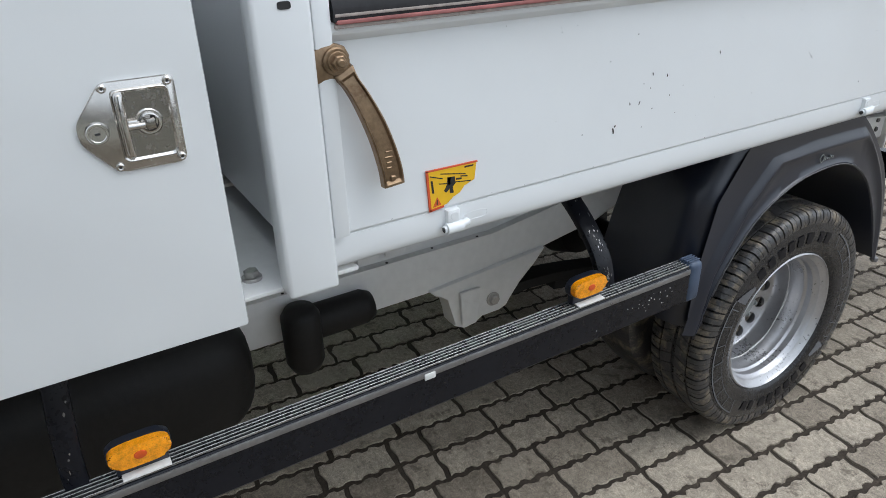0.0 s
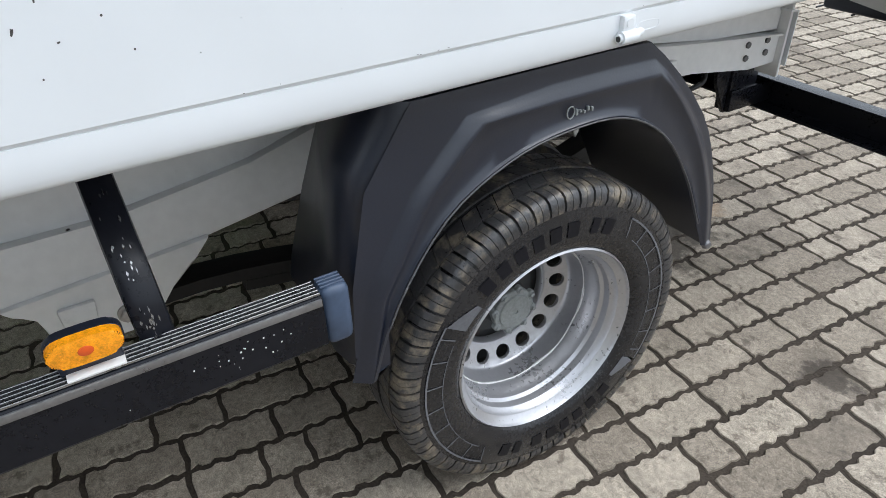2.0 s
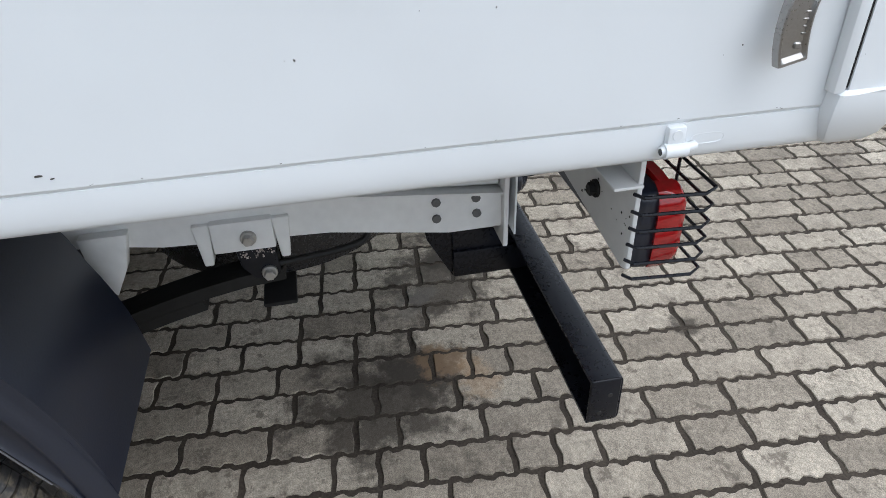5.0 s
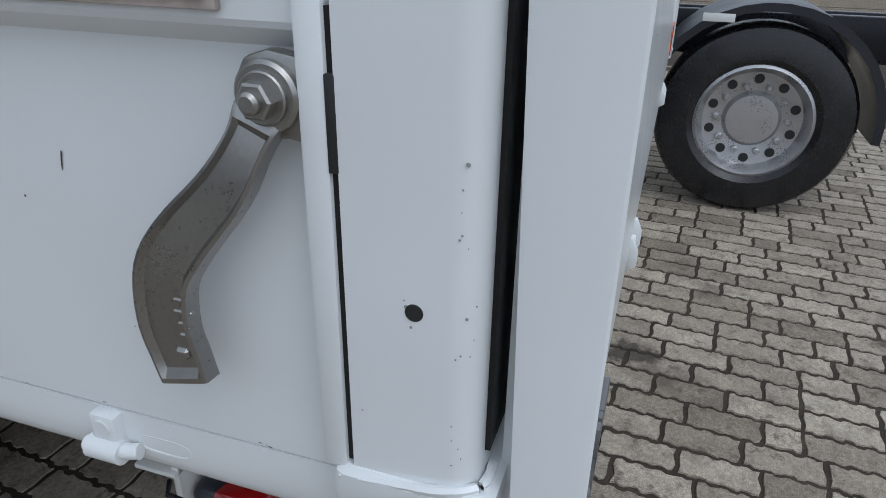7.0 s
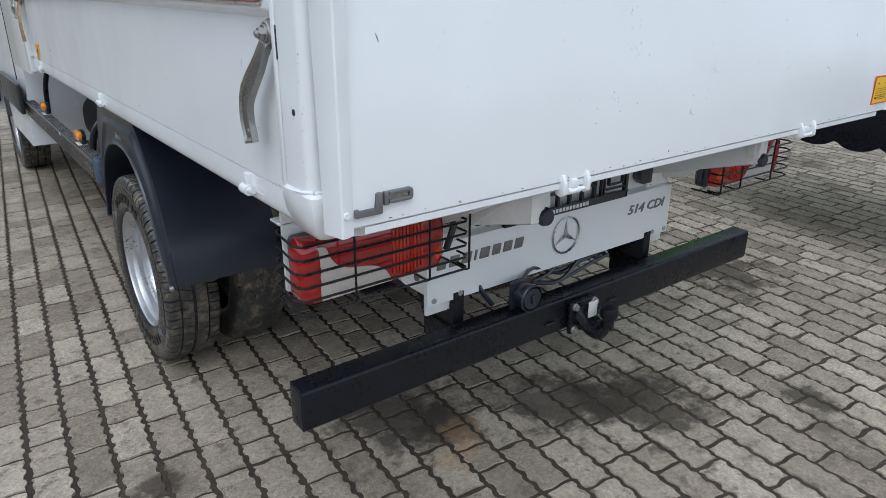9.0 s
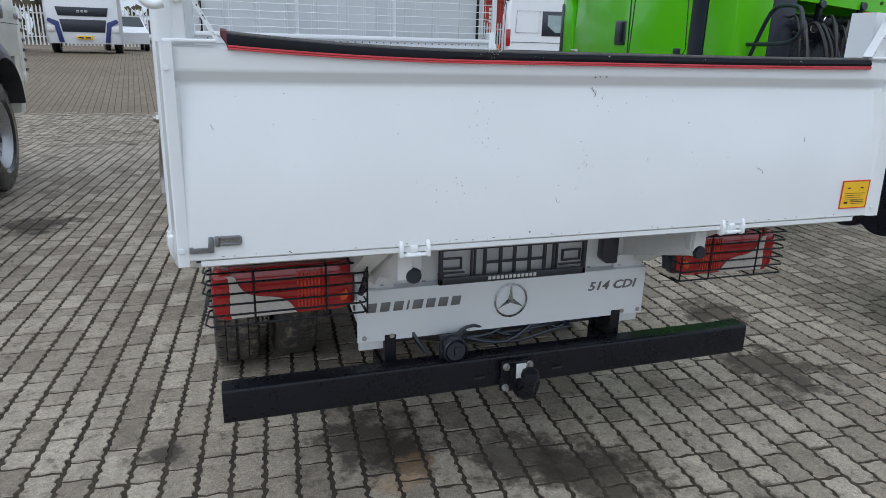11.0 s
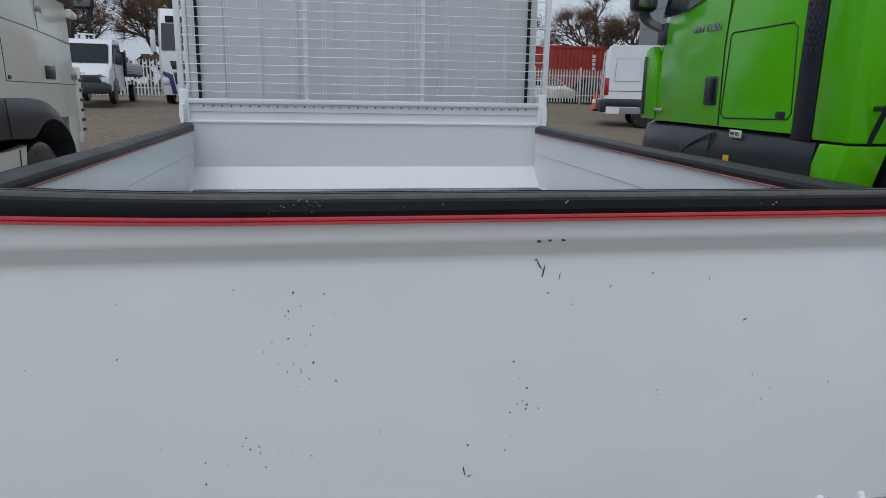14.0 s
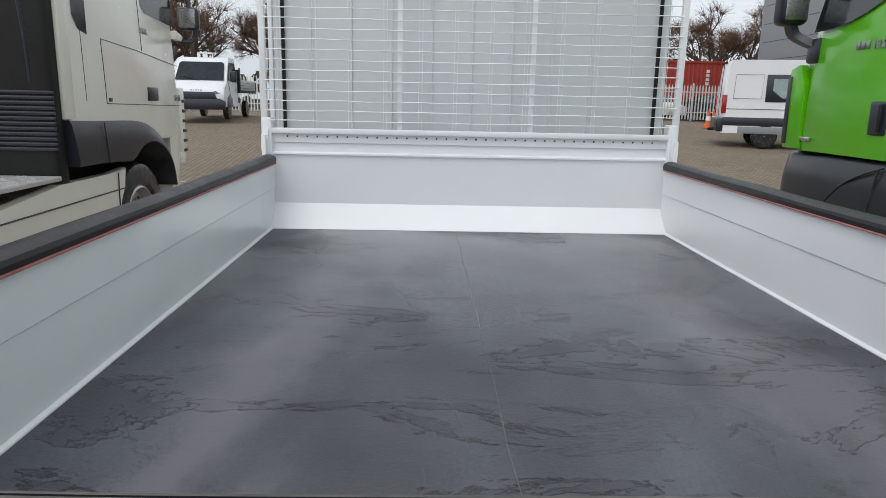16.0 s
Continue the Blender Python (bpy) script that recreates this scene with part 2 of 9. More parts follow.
# black coating of the bed: scuffed sheets with torn edges and smoother, shinier worn patches
def lining():
    m = mat("bed_lining", (0.064, 0.067, 0.081), 0.36, vary=0.30, scale=3, fine=140, spec=0.5)
    n, l = m.node_tree.nodes, m.node_tree.links
    b = n["Principled BSDF"]
    g = n.new("ShaderNodeNewGeometry")

    def field(scale, detail, sx, sy, dist=0.0, rough=0.55):
        mp = n.new("ShaderNodeMapping")
        mp.inputs["Scale"].default_value = (sx, sy, 1)
        l.new(g.outputs["Position"], mp.inputs["Vector"])
        w = n.new("ShaderNodeTexNoise")
        w.inputs["Scale"].default_value, w.inputs["Detail"].default_value, w.inputs["Distortion"].default_value, w.inputs["Roughness"].default_value = scale, detail, dist, rough
        l.new(mp.outputs[0], w.inputs["Vector"])
        return w.outputs["Fac"]

    def ranged(src, a, c, d, e):
        r = n.new("ShaderNodeMapRange")
        r.interpolation_type = "SMOOTHSTEP"
        for i, v in enumerate((a, c, d, e)):
            r.inputs[1 + i].default_value = v
        l.new(src, r.inputs[0])
        return r.outputs[0]

    torn = ranged(field(1.9, 11, 0.9, 1.7, 0.5, 0.68), 0.560, 0.574, 0.0, 1.0)
    fine = field(130, 4, 1, 1, 0.0, 0.7)
    near = n.new("ShaderNodeMath")
    near.operation = "COMPARE"
    near.inputs[1].default_value, near.inputs[2].default_value = 0.5, 0.0035
    l.new(field(1.5, 12, 0.8, 1.6, 0.8, 0.66), near.inputs[0])
    worn = ranged(field(0.9, 3, 1.3, 0.7), 0.40, 0.60, 0.54, 0.15)
    h = n.new("ShaderNodeMath")
    h.operation = "MULTIPLY_ADD"
    h.inputs[1].default_value = 0.22
    l.new(fine, h.inputs[0])
    l.new(torn, h.inputs[2])
    bp = n.new("ShaderNodeBump")
    bp.inputs["Strength"].default_value, bp.inputs["Distance"].default_value = 0.85, 0.005
    l.new(h.outputs[0], bp.inputs["Height"])
    l.new(bp.outputs[0], b.inputs["Normal"])
    l.new(worn, b.inputs["Roughness"])
    src = b.inputs["Base Color"].links[0].from_socket
    x = n.new("ShaderNodeMix")
    x.data_type, x.blend_type = "RGBA", "MULTIPLY"
    x.inputs[0].default_value = 1.0
    l.new(src, x.inputs[6])
    tone = n.new("ShaderNodeMath")
    tone.operation = "MULTIPLY"
    l.new(ranged(torn, 0.0, 1.0, 1.0, 0.74), tone.inputs[0])
    l.new(ranged(near.outputs[0], 0.0, 1.0, 1.0, 0.45), tone.inputs[1])
    l.new(tone.outputs[0], x.inputs[7])
    y = n.new("ShaderNodeMix")
    y.data_type, y.blend_type = "RGBA", "MULTIPLY"
    y.inputs[0].default_value = 1.0
    l.new(x.outputs[2], y.inputs[6])
    l.new(ranged(field(1.0, 4, 2.0, 0.75), 0.38, 0.64, 0.80, 1.3), y.inputs[7])
    # two worn tracks; their sky sheen is put into the paler colour
    sep = n.new("ShaderNodeSeparateXYZ")
    l.new(g.outputs["Position"], sep.inputs[0])
    away = n.new("ShaderNodeMath")
    away.operation = "ABSOLUTE"
    l.new(sep.outputs["X"], away.inputs[0])
    off = n.new("ShaderNodeMath")
    off.operation = "MULTIPLY_ADD"
    off.inputs[1].default_value = 0.75
    l.new(field(2.3, 6, 1.0, 0.5, 0.3, 0.6), off.inputs[0])
    l.new(away.outputs[0], off.inputs[2])
    dist = n.new("ShaderNodeMath")
    dist.operation = "SUBTRACT"
    dist.inputs[1].default_value = 0.955
    l.new(off.outputs[0], dist.inputs[0])
    near_t = n.new("ShaderNodeMath")
    near_t.operation = "ABSOLUTE"
    l.new(dist.outputs[0], near_t.inputs[0])
    track = n.new("ShaderNodeMath")
    track.operation = "MULTIPLY"
    l.new(ranged(near_t.outputs[0], 0.03, 0.20, 1.0, 0.0), track.inputs[0])
    l.new(ranged(sep.outputs["Y"], 1.5, 2.6, 0.62, 0.0), track.inputs[1])
    pale = n.new("ShaderNodeMix")
    pale.data_type = "RGBA"
    pale.inputs[7].default_value = (0.165, 0.158, 0.175, 1)
    l.new(track.outputs[0], pale.inputs[0])
    l.new(y.outputs[2], pale.inputs[6])
    l.new(pale.outputs[2], b.inputs["Base Color"])
    return m


LINING = lining()


# paving stones: each stone has a tone of its own, with mottling, oil stains and rust marks
def paver_material():
    m = bpy.data.materials.new("concrete_paver")
    m.use_nodes = True
    n, l = m.node_tree.nodes, m.node_tree.links
    b = n["Principled BSDF"]
    geo = n.new("ShaderNodeNewGeometry")
    oi = n.new("ShaderNodeObjectInfo")
    sm = n.new("ShaderNodeMath")
    sm.operation = "ADD"
    l.new(geo.outputs["Random Per Island"], sm.inputs[0])
    l.new(oi.outputs["Random"], sm.inputs[1])
    fr = n.new("ShaderNodeMath")
    fr.operation = "FRACT"
    l.new(sm.outputs[0], fr.inputs[0])
    tone = n.new("ShaderNodeValToRGB")
    tone.color_ramp.elements[0].color = (0.250, 0.210, 0.163, 1)
    tone.color_ramp.elements[1].color = (0.445, 0.386, 0.308, 1)
    mid = tone.color_ramp.elements.new(0.5)
    mid.color = (0.362, 0.310, 0.245, 1)
    l.new(fr.outputs[0], tone.inputs[0])

    def noise_tex(scale, detail, rough=0.6):
        t = n.new("ShaderNodeTexNoise")
        t.inputs["Scale"].default_value, t.inputs["Detail"].default_value, t.inputs["Roughness"].default_value = scale, detail, rough
        l.new(geo.outputs["Position"], t.inputs["Vector"])
        return t.outputs["Fac"]

    def ranged(src, a, b2, c, d):
        r = n.new("ShaderNodeMapRange")
        r.interpolation_type = "SMOOTHSTEP"
        for i, v in enumerate((a, b2, c, d)):
            r.inputs[1 + i].default_value = v
        l.new(src, r.inputs[0])
        return r.outputs[0]

    def mix(kind, fac, a, col):
        x = n.new("ShaderNodeMix")
        x.data_type, x.blend_type = "RGBA", kind
        if isinstance(fac, float):
            x.inputs[0].default_value = fac
        else:
            l.new(fac, x.inputs[0])
        l.new(a, x.inputs[6])
        if isinstance(col, tuple):
            x.inputs[7].default_value = col
        else:
            l.new(col, x.inputs[7])
        return x.outputs[2]

    c = tone.outputs[0]
    c = mix("MULTIPLY", 1.0, c, ranged(noise_tex(70, 6, 0.75), 0.30, 0.70, 0.72, 1.24))
    c = mix("MULTIPLY", 1.0, c, ranged(noise_tex(11, 5, 0.65), 0.3, 0.7, 0.82, 1.14))
    c = mix("MULTIPLY", 1.0, c, ranged(noise_tex(420, 3, 0.7), 0.32, 0.68, 0.60, 1.38))
    # brown dirt that creeps over the stones
    dirt = (0.115, 0.094, 0.074, 1)
    c = mix("MIX", ranged(noise_tex(14, 8, 0.75), 0.545, 0.63, 0.0, 0.70), c, dirt)
    c = mix("MIX", ranged(noise_tex(1.9, 9, 0.72), 0.535, 0.70, 0.0, 0.75), c, (0.118, 0.096, 0.076, 1))
    c = mix("MIX", ranged(noise_tex(150, 2), 0.70, 0.76, 0.0, 0.75), c, (0.05, 0.045, 0.04, 1))

    def spot(c, x, y, r, col, most):
        """A stain of its own, ragged at the edge."""
        d = n.new("ShaderNodeVectorMath")
        d.operation = "DISTANCE"
        d.inputs[1].default_value = (x, y, 0)
        l.new(geo.outputs["Position"], d.inputs[0])
        e = n.new("ShaderNodeMath")
        e.operation = "MULTIPLY_ADD"
        e.inputs[1].default_value = -3.6 * r
        l.new(noise_tex(3.2 / r ** 0.5, 7, 0.68), e.inputs[0])
        l.new(d.outputs["Value"], e.inputs[2])
        return mix("MIX", ranged(e.outputs[0], -1.35 * r, -0.75 * r, most, 0.0), c, (*col, 1))

    for x, y, r in ((0.10, 0.50, 0.24), (-0.40, 0.76, 0.28), (0.34, 0.30, 0.26), (-0.30, 0.62, 0.15), (0.30, 0.42, 0.16), (-1.155, 0.90, 0.075), (0.86, -0.03, 0.10), (1.66, 0.85, 0.30), (1.85, 1.54, 0.22), (-0.30, -0.22, 0.06), (-2.6, 1.0, 0.3), (-2.3, 4.6, 0.35), (1.2, -1.1, 0.2)):
        c = spot(c, x, y, r, (0.054, 0.044, 0.034), 0.82)
    for x, y, r in ((-0.29, 0.55, 0.10), (-0.375, 0.485, 0.09)):
        c = spot(c, x, y, r, (0.40, 0.25, 0.13), 0.36)
    c = spot(c, 0.02, 0.60, 0.09, (0.15, 0.135, 0.12), 0.45)
    l.new(c, b.inputs["Base Color"])
    l.new(ranged(noise_tex(1.7, 6, 0.65), 0.5, 0.7, 0.82, 0.64), b.inputs["Roughness"])
    b.inputs["Specular IOR Level"].default_value = 0.28
    bp = n.new("ShaderNodeBump")
    bp.inputs["Strength"].default_value, bp.inputs["Distance"].default_value = 0.5, 0.004
    l.new(noise_tex(110, 5, 0.7), bp.inputs["Height"])
    l.new(bp.outputs[0], b.inputs["Normal"])
    return m


PAVER = paver_material()
SEAM_PALE = mat("worn_seam", (0.16, 0.155, 0.15), 0.6, vary=0.5, scale=6, fine=40, dirt=(0.04, 0.04, 0.045), dirt_amt=0.5, dirt_scale=5)
JOINT = mat("joint_dirt", (0.062, 0.050, 0.039), 0.95, vary=0.55, scale=7, fine=160, bump=0.9, dirt=(0.030, 0.025, 0.021), dirt_amt=0.4, dirt_scale=1.6, spec=0.2)


# ---- mesh tools ----
BASE = {}


def thing(name, at, label, category, group="", kind=""):
    ob = tagged(new(name), label, category, group, kind)
    ob.location = at
    BASE[ob.name] = Vector(at)
    return ob


def part(name, bm, material, parent, label="", sharp=32, kind=""):
    """One mesh under a thing or a part, from a bmesh in world metres."""
    at = BASE[parent.name]
    bmesh.ops.recalc_face_normals(bm, faces=bm.faces)
    bm.transform(Matrix.Translation(-at))
    me = bpy.data.meshes.new(name)
    bm.to_mesh(me)
    bm.free()
    me.polygons.foreach_set("use_smooth", [True] * len(me.polygons))
    me.set_sharp_from_angle(angle=radians(sharp))
    me.materials.append(material)
    ob = new(name, me)
    ob.parent = parent
    BASE[ob.name] = at
    return tagged(ob, label, kind=kind)


def pieces(name, bm, material, parent, label="", sharp=32):
    """Each loose piece of the bmesh becomes a part of its own."""
    bmesh.ops.remove_doubles(bm, verts=bm.verts, dist=1e-5)
    seen, made = set(), None
    for start in list(bm.verts):
        if start in seen:
            continue
        seen.add(start)
        island, todo = [], [start]
        while todo:
            v = todo.pop()
            island.append(v)
            for e in v.link_edges:
                o = e.other_vert(v)
                if o not in seen:
                    seen.add(o)
                    todo.append(o)
        one = bmesh.new()
        twin = {v: one.verts.new(v.co) for v in island}
        for f in {f for v in island for f in v.link_faces}:
            one.faces.new([twin[v] for v in f.verts])
        made = part(name, one, material, parent, label, sharp)
    bm.free()
    return made


def dense(pts, k=4):
    """A smooth line through the points."""
    out = []
    n = len(pts)
    for i in range(n - 1):
        p0, p1, p2, p3 = (Vector(pts[max(0, min(n - 1, j))]) for j in (i - 1, i, i + 1, i + 2))
        for j in range(k):
            t = j / k
            out.append(0.5 * ((2 * p1) + (p2 - p0) * t + (2 * p0 - 5 * p1 + 4 * p2 - p3) * t * t + (3 * p1 - p0 - 3 * p2 + p3) * t ** 3))
    out.append(Vector(pts[-1]))
    return out


def solid(name, bm, material, label, category, group="", kind="", sharp=32):
    """A top-level thing that is one mesh."""
    bmesh.ops.recalc_face_normals(bm, faces=bm.faces)
    me = bpy.data.meshes.new(name)
    bm.to_mesh(me)
    bm.free()
    me.polygons.foreach_set("use_smooth", [True] * len(me.polygons))
    me.set_sharp_from_angle(angle=radians(sharp))
    me.materials.append(material)
    ob = new(name, me)
    BASE[ob.name] = Vector((0, 0, 0))
    return tagged(ob, label, category, group, kind)


def B():
    return bmesh.new()


def box(bm, x0, x1, y0, y1, z0, z1, bev=0.004, seg=2):
    m = Matrix.LocRotScale(((x0 + x1) / 2, (y0 + y1) / 2, (z0 + z1) / 2), None, (abs(x1 - x0), abs(y1 - y0), abs(z1 - z0)))
    vs = bmesh.ops.create_cube(bm, size=1.0, matrix=m)["verts"]
    b = min(bev, 0.45 * min(abs(x1 - x0), abs(y1 - y0), abs(z1 - z0)))
    if b > 0:
        bmesh.ops.bevel(bm, geom=list({e for v in vs for e in v.link_edges}), offset=b, segments=seg, profile=0.5, affect="EDGES")
    return bm


def extr(bm, poly, axis, a, b, bev=0.0):
    """A polygon pushed along an axis; poly in the other two coordinates, in xyz order."""
    def p(u, v, w):
        return {"x": (w, u, v), "y": (u, w, v), "z": (u, v, w)}[axis]
    lo = [bm.verts.new(p(u, v, a)) for u, v in poly]
    hi = [bm.verts.new(p(u, v, b)) for u, v in poly]
    n = len(poly)
    fs = [bm.faces.new(lo), bm.faces.new(hi[::-1])]
    for i in range(n):
        fs.append(bm.faces.new((lo[i], lo[(i + 1) % n], hi[(i + 1) % n], hi[i])))
    if bev:
        bmesh.ops.bevel(bm, geom=list({e for f in fs for e in f.edges}), offset=bev, segments=2, profile=0.5, affect="EDGES")
    return bm


def rings(bm, loops, closed=True, caps=True):
    """Skin over loops of points that have the same count."""
    vs = [[bm.verts.new(q) for q in lp] for lp in loops]
    n = len(vs[0])
    for a, b in zip(vs, vs[1:]):
        for i in range(n if closed else n - 1):
            bm.faces.new((a[i], a[(i + 1) % n], b[(i + 1) % n], b[i]))
    if caps and closed:
        bm.faces.new(vs[0][::-1])
        bm.faces.new(vs[-1])
    return vs


def pipe(bm, pts, r, n=8, caps=True):
    """A round bar along a polyline."""
    pts = [Vector(p) for p in pts]
    loops, up = [], None
    for i, p in enumerate(pts):
        d = (pts[min(i + 1, len(pts) - 1)] - pts[max(i - 1, 0)]).normalized()
        if up is None:
            up = Vector((0, 0, 1)) if abs(d.z) < 0.9 else Vector((1, 0, 0))
        s = d.cross(up).normalized()
        up = s.cross(d).normalized()
        loops.append([p + r * (math.cos(k * 2 * math.pi / n) * s + math.sin(k * 2 * math.pi / n) * up) for k in range(n)])
    rings(bm, loops, True, caps)
    return bm


def flatbar(bm, pts, w, h, wide=(1, 0, 0)):
    """A flat bar along a polyline, w wide along `wide`, h thick."""
    pts, wide = [Vector(p) for p in pts], Vector(wide)
    loops = []
    for i, p in enumerate(pts):
        d = (pts[min(i + 1, len(pts) - 1)] - pts[max(i - 1, 0)]).normalized()
        t = d.cross(wide).normalized()
        loops.append([p + sx * w / 2 * wide + sy * h / 2 * t for sx, sy in ((-1, -1), (1, -1), (1, 1), (-1, 1))])
    rings(bm, loops)
    return bm


def lathe(bm, prof, centre, axis="x", n=48, closed=False):
    """A turned shape: prof of (radius, place along the axis)."""
    c = Vector(centre)
    loops = []
    for k in range(n):
        a = 2 * math.pi * k / n
        ring = []
        for r, s in prof:
            u, v = r * math.cos(a), r * math.sin(a)
            ring.append(c + Vector({"x": (s, u, v), "y": (u, s, v), "z": (u, v, s)}[axis]))
        loops.append(ring)
    vs = [[bm.verts.new(q) for q in lp] for lp in loops]
    m = len(prof)
    for k in range(n):
        a, b = vs[k], vs[(k + 1) % n]
        for i in range(m if closed else m - 1):
            bm.faces.new((a[i], a[(i + 1) % m], b[(i + 1) % m], b[i]))
    bmesh.ops.remove_doubles(bm, verts=bm.verts, dist=1e-5)
    return bm


def disc(bm, c, axis, r, depth, n=20, bev=0.0):
    """A short cylinder from c along an axis name with sign, as '-x'."""
    s = -1 if axis[0] == "-" else 1
    ax = axis[-1]
    b = bev or depth * 0.2
    return lathe(bm, [(0, 0), (r, 0), (r, s * (depth - b)), (r - b, s * depth), (0, s * depth)], c, ax, n)


def bolt(bm, c, axis, r, depth):
    """A washer with a hexagon head."""
    s = -1 if axis[0] == "-" else 1
    disc(bm, c, axis, r * 1.35, depth * 0.35, 20)
    v = Vector(c)
    v["xyz".index(axis[-1])] += s * depth * 0.35
    lathe(bm, [(0, 0), (r, 0), (r, s * depth * 0.55), (r * 0.85, s * depth * 0.65), (0, s * depth * 0.65)], v, axis[-1], 6)
    return bm


def oval(rx, ry, n=24, p=2.0):
    out = []
    for k in range(n):
        a = 2 * math.pi * k / n
        c, s = math.cos(a), math.sin(a)
        out.append((rx * math.copysign(abs(c) ** (2 / p), c), ry * math.copysign(abs(s) ** (2 / p), s)))
    return out


def writing(name, text, size, m, material, parent, label="", depth=0.0008):
    """Letters as a mesh, upright in x and z of the pose m."""
    cu = bpy.data.curves.new(name, "FONT")
    cu.body, cu.size, cu.extrude, cu.resolution_u, cu.offset = text, size, depth, 2, 0.018 * size
    tmp = bpy.data.objects.new(name, cu)
    scene.collection.objects.link(tmp)
    me = bpy.data.meshes.new_from_object(tmp.evaluated_get(bpy.context.evaluated_depsgraph_get()))
    bpy.data.objects.remove(tmp)
    at = BASE[parent.name]
    me.transform(Matrix.Translation(-at) @ m)
    me.materials.clear()
    me.materials.append(material)
    ob = new(name, me)
    ob.parent = parent
    BASE[ob.name] = at
    return tagged(ob, label)


def mirror_copy(ob, parent):
    """The same part on the other flank of the truck."""
    made = ob.copy()
    made.data = ob.data.copy()
    made.data.transform(Matrix.Diagonal((-1, 1, 1, 1)))
    made.data.flip_normals()
    scene.collection.objects.link(made)
    made.parent = parent
    BASE[made.name] = BASE[ob.name]
    for c in ob.children:
        mirror_copy(c, made)
    return made


# ---- the truck ----
truck = thing("flatbed_truck", (0, 0, 0), "white dropside flatbed truck with dual rear wheels, parked on paving", "truck")

# tailgate
TW = 1.010
tail_prof = [(0.003, 1.022), (0.0, 1.025), (0.0, 1.071), (0.006, 1.211), (0.0270, 1.378), (0.0302, 1.396), (0.0310, 1.4030), (0.0296, 1.4070), (0.0160, 1.4245), (0.0140, 1.4285), (0.0130, 1.4340), (0.0130, 1.474), (0.018, 1.479), (0.052, 1.479), (0.052, 1.022)]
tailgate = part("tailgate", extr(B(), tail_prof, "x", -TW + 0.03, TW - 0.03), WHITE, truck, "closed white steel tailgate with scuffs and paint chips", sharp=26)
for s in (-1, 1):
    bm = B()
    g = 0.022 if s > 0 else 0.0
    o, zb = (0.0, 1.022) if s > 0 else (-0.010, 1.012)
    rings(bm, [[(s * (1.020 + o + g * k), 0.038 - 1.5 * o * (1 - k), z), (s * (1.021 + o + g * k), 0.033 - 1.5 * o * (1 - k), z), (s * (1.002 + g * k), -0.005, z), (s * (0.999 + g * k), -0.007, z), (s * 0.9925, -0.006, z), (s * 0.978, -0.001, z), (s * 0.978, 0.038, z)] for k, z in ((1.0, zb), (0.85, 1.10), (0.35, 1.36), (0.0, 1.484))])
    part("end_flange", bm, WHITE, tailgate)
    bm = B()
    for k in range(2):
        disc(bm, (s * 0.992, -0.006, 1.049 + 0.385 * k), "-y", 0.006, 0.003, 12)
    pieces("rivet", bm, WHITE, tailgate)
    # slanted fold where the panel runs into the end flange
    bm = B()
    cols = []
    for k in range(12):
        z = 1.06 + 0.335 * k / 11
        yf = 0.006 * min(1, max(0, (z - 1.071) / 0.14)) + 0.026 * max(0, (z - 1.211) / 0.189)
        w = (0.006 + 0.028 * (k / 11) ** 1.5) * (1.0 if s > 0 else 0.3)
        cols.append([bm.verts.new(p) for p in ((s * 0.9795, -0.0015, z), (s * (0.9795 - 0.45 * w), yf * 0.45 - 0.0005, z), (s * (0.9795 - w), yf + 0.0004, z), (s * 0.9795, yf + 0.012, z))])
    for p, q in zip(cols, cols[1:]):
        for i in range(4):
            bm.faces.new((p[i], p[(i + 1) % 4], q[(i + 1) % 4], q[i]))
    bm.faces.new(cols[0])
    bm.faces.new(cols[-1][::-1])
    part("corner_fold", bm, WHITE, tailgate, sharp=50)
    # chipped rim of the flange
    if s > 0:
        bm = B()
        rr = random.Random(21)
        for k in range(46):
            z, h = rr.uniform(1.04, 1.47), rr.uniform(0.002, 0.008)
            x = 1.0018 + g * (1.484 - z) / 0.458
            box(bm, x - 0.0008, x + 0.0012, -0.0058, -0.0040, z, z + h, 0)
        part("rim_chip", bm, CHIP, tailgate, "dark chips along the flange rim", kind="stuff")
# padded strip on the tailgate's edge, lifting at one end
def strip_loops(x0, x1, prof, lift, n=40):
    out = []
    for i in range(n + 1):
        x = x0 + (x1 - x0) * i / n
        d = max(0.0, (-0.30 - x) / 0.58) if lift else 0.0
        dz = 0.0035 + 0.0205 * d * d + (0.004 * max(0.0, (x - 0.3) / 0.6) ** 2 if lift else 0.0)
        out.append([(x, y, z + dz + 0.005 * d * d * (z > 1.46)) for y, z in prof])
    return out


bm = B()
rings(bm, strip_loops(-0.872, 0.892, [(0.008, 1.453), (0.006, 1.4640), (0.010, 1.4740), (0.016, 1.4760), (0.022, 1.4768), (0.048, 1.4772), (0.060, 1.4740), (0.064, 1.4640), (0.062, 1.4546)], True))
strip = part("edge_padding", bm, STRIP, tailgate, "black rubber edge padding, scuffed, lifting at one end")
bm = B()
rings(bm, strip_loops(-0.871, 0.891, [(0.006, 1.4485), (0.0036, 1.4495), (0.0036, 1.4520), (0.0062, 1.4530), (0.0036, 1.4540), (0.0036, 1.4565), (0.006, 1.4575), (0.018, 1.4575), (0.018, 1.4485)], True))
part("red_edging", bm, RED, tailgate, "doubled red plastic edging line", sharp=20)
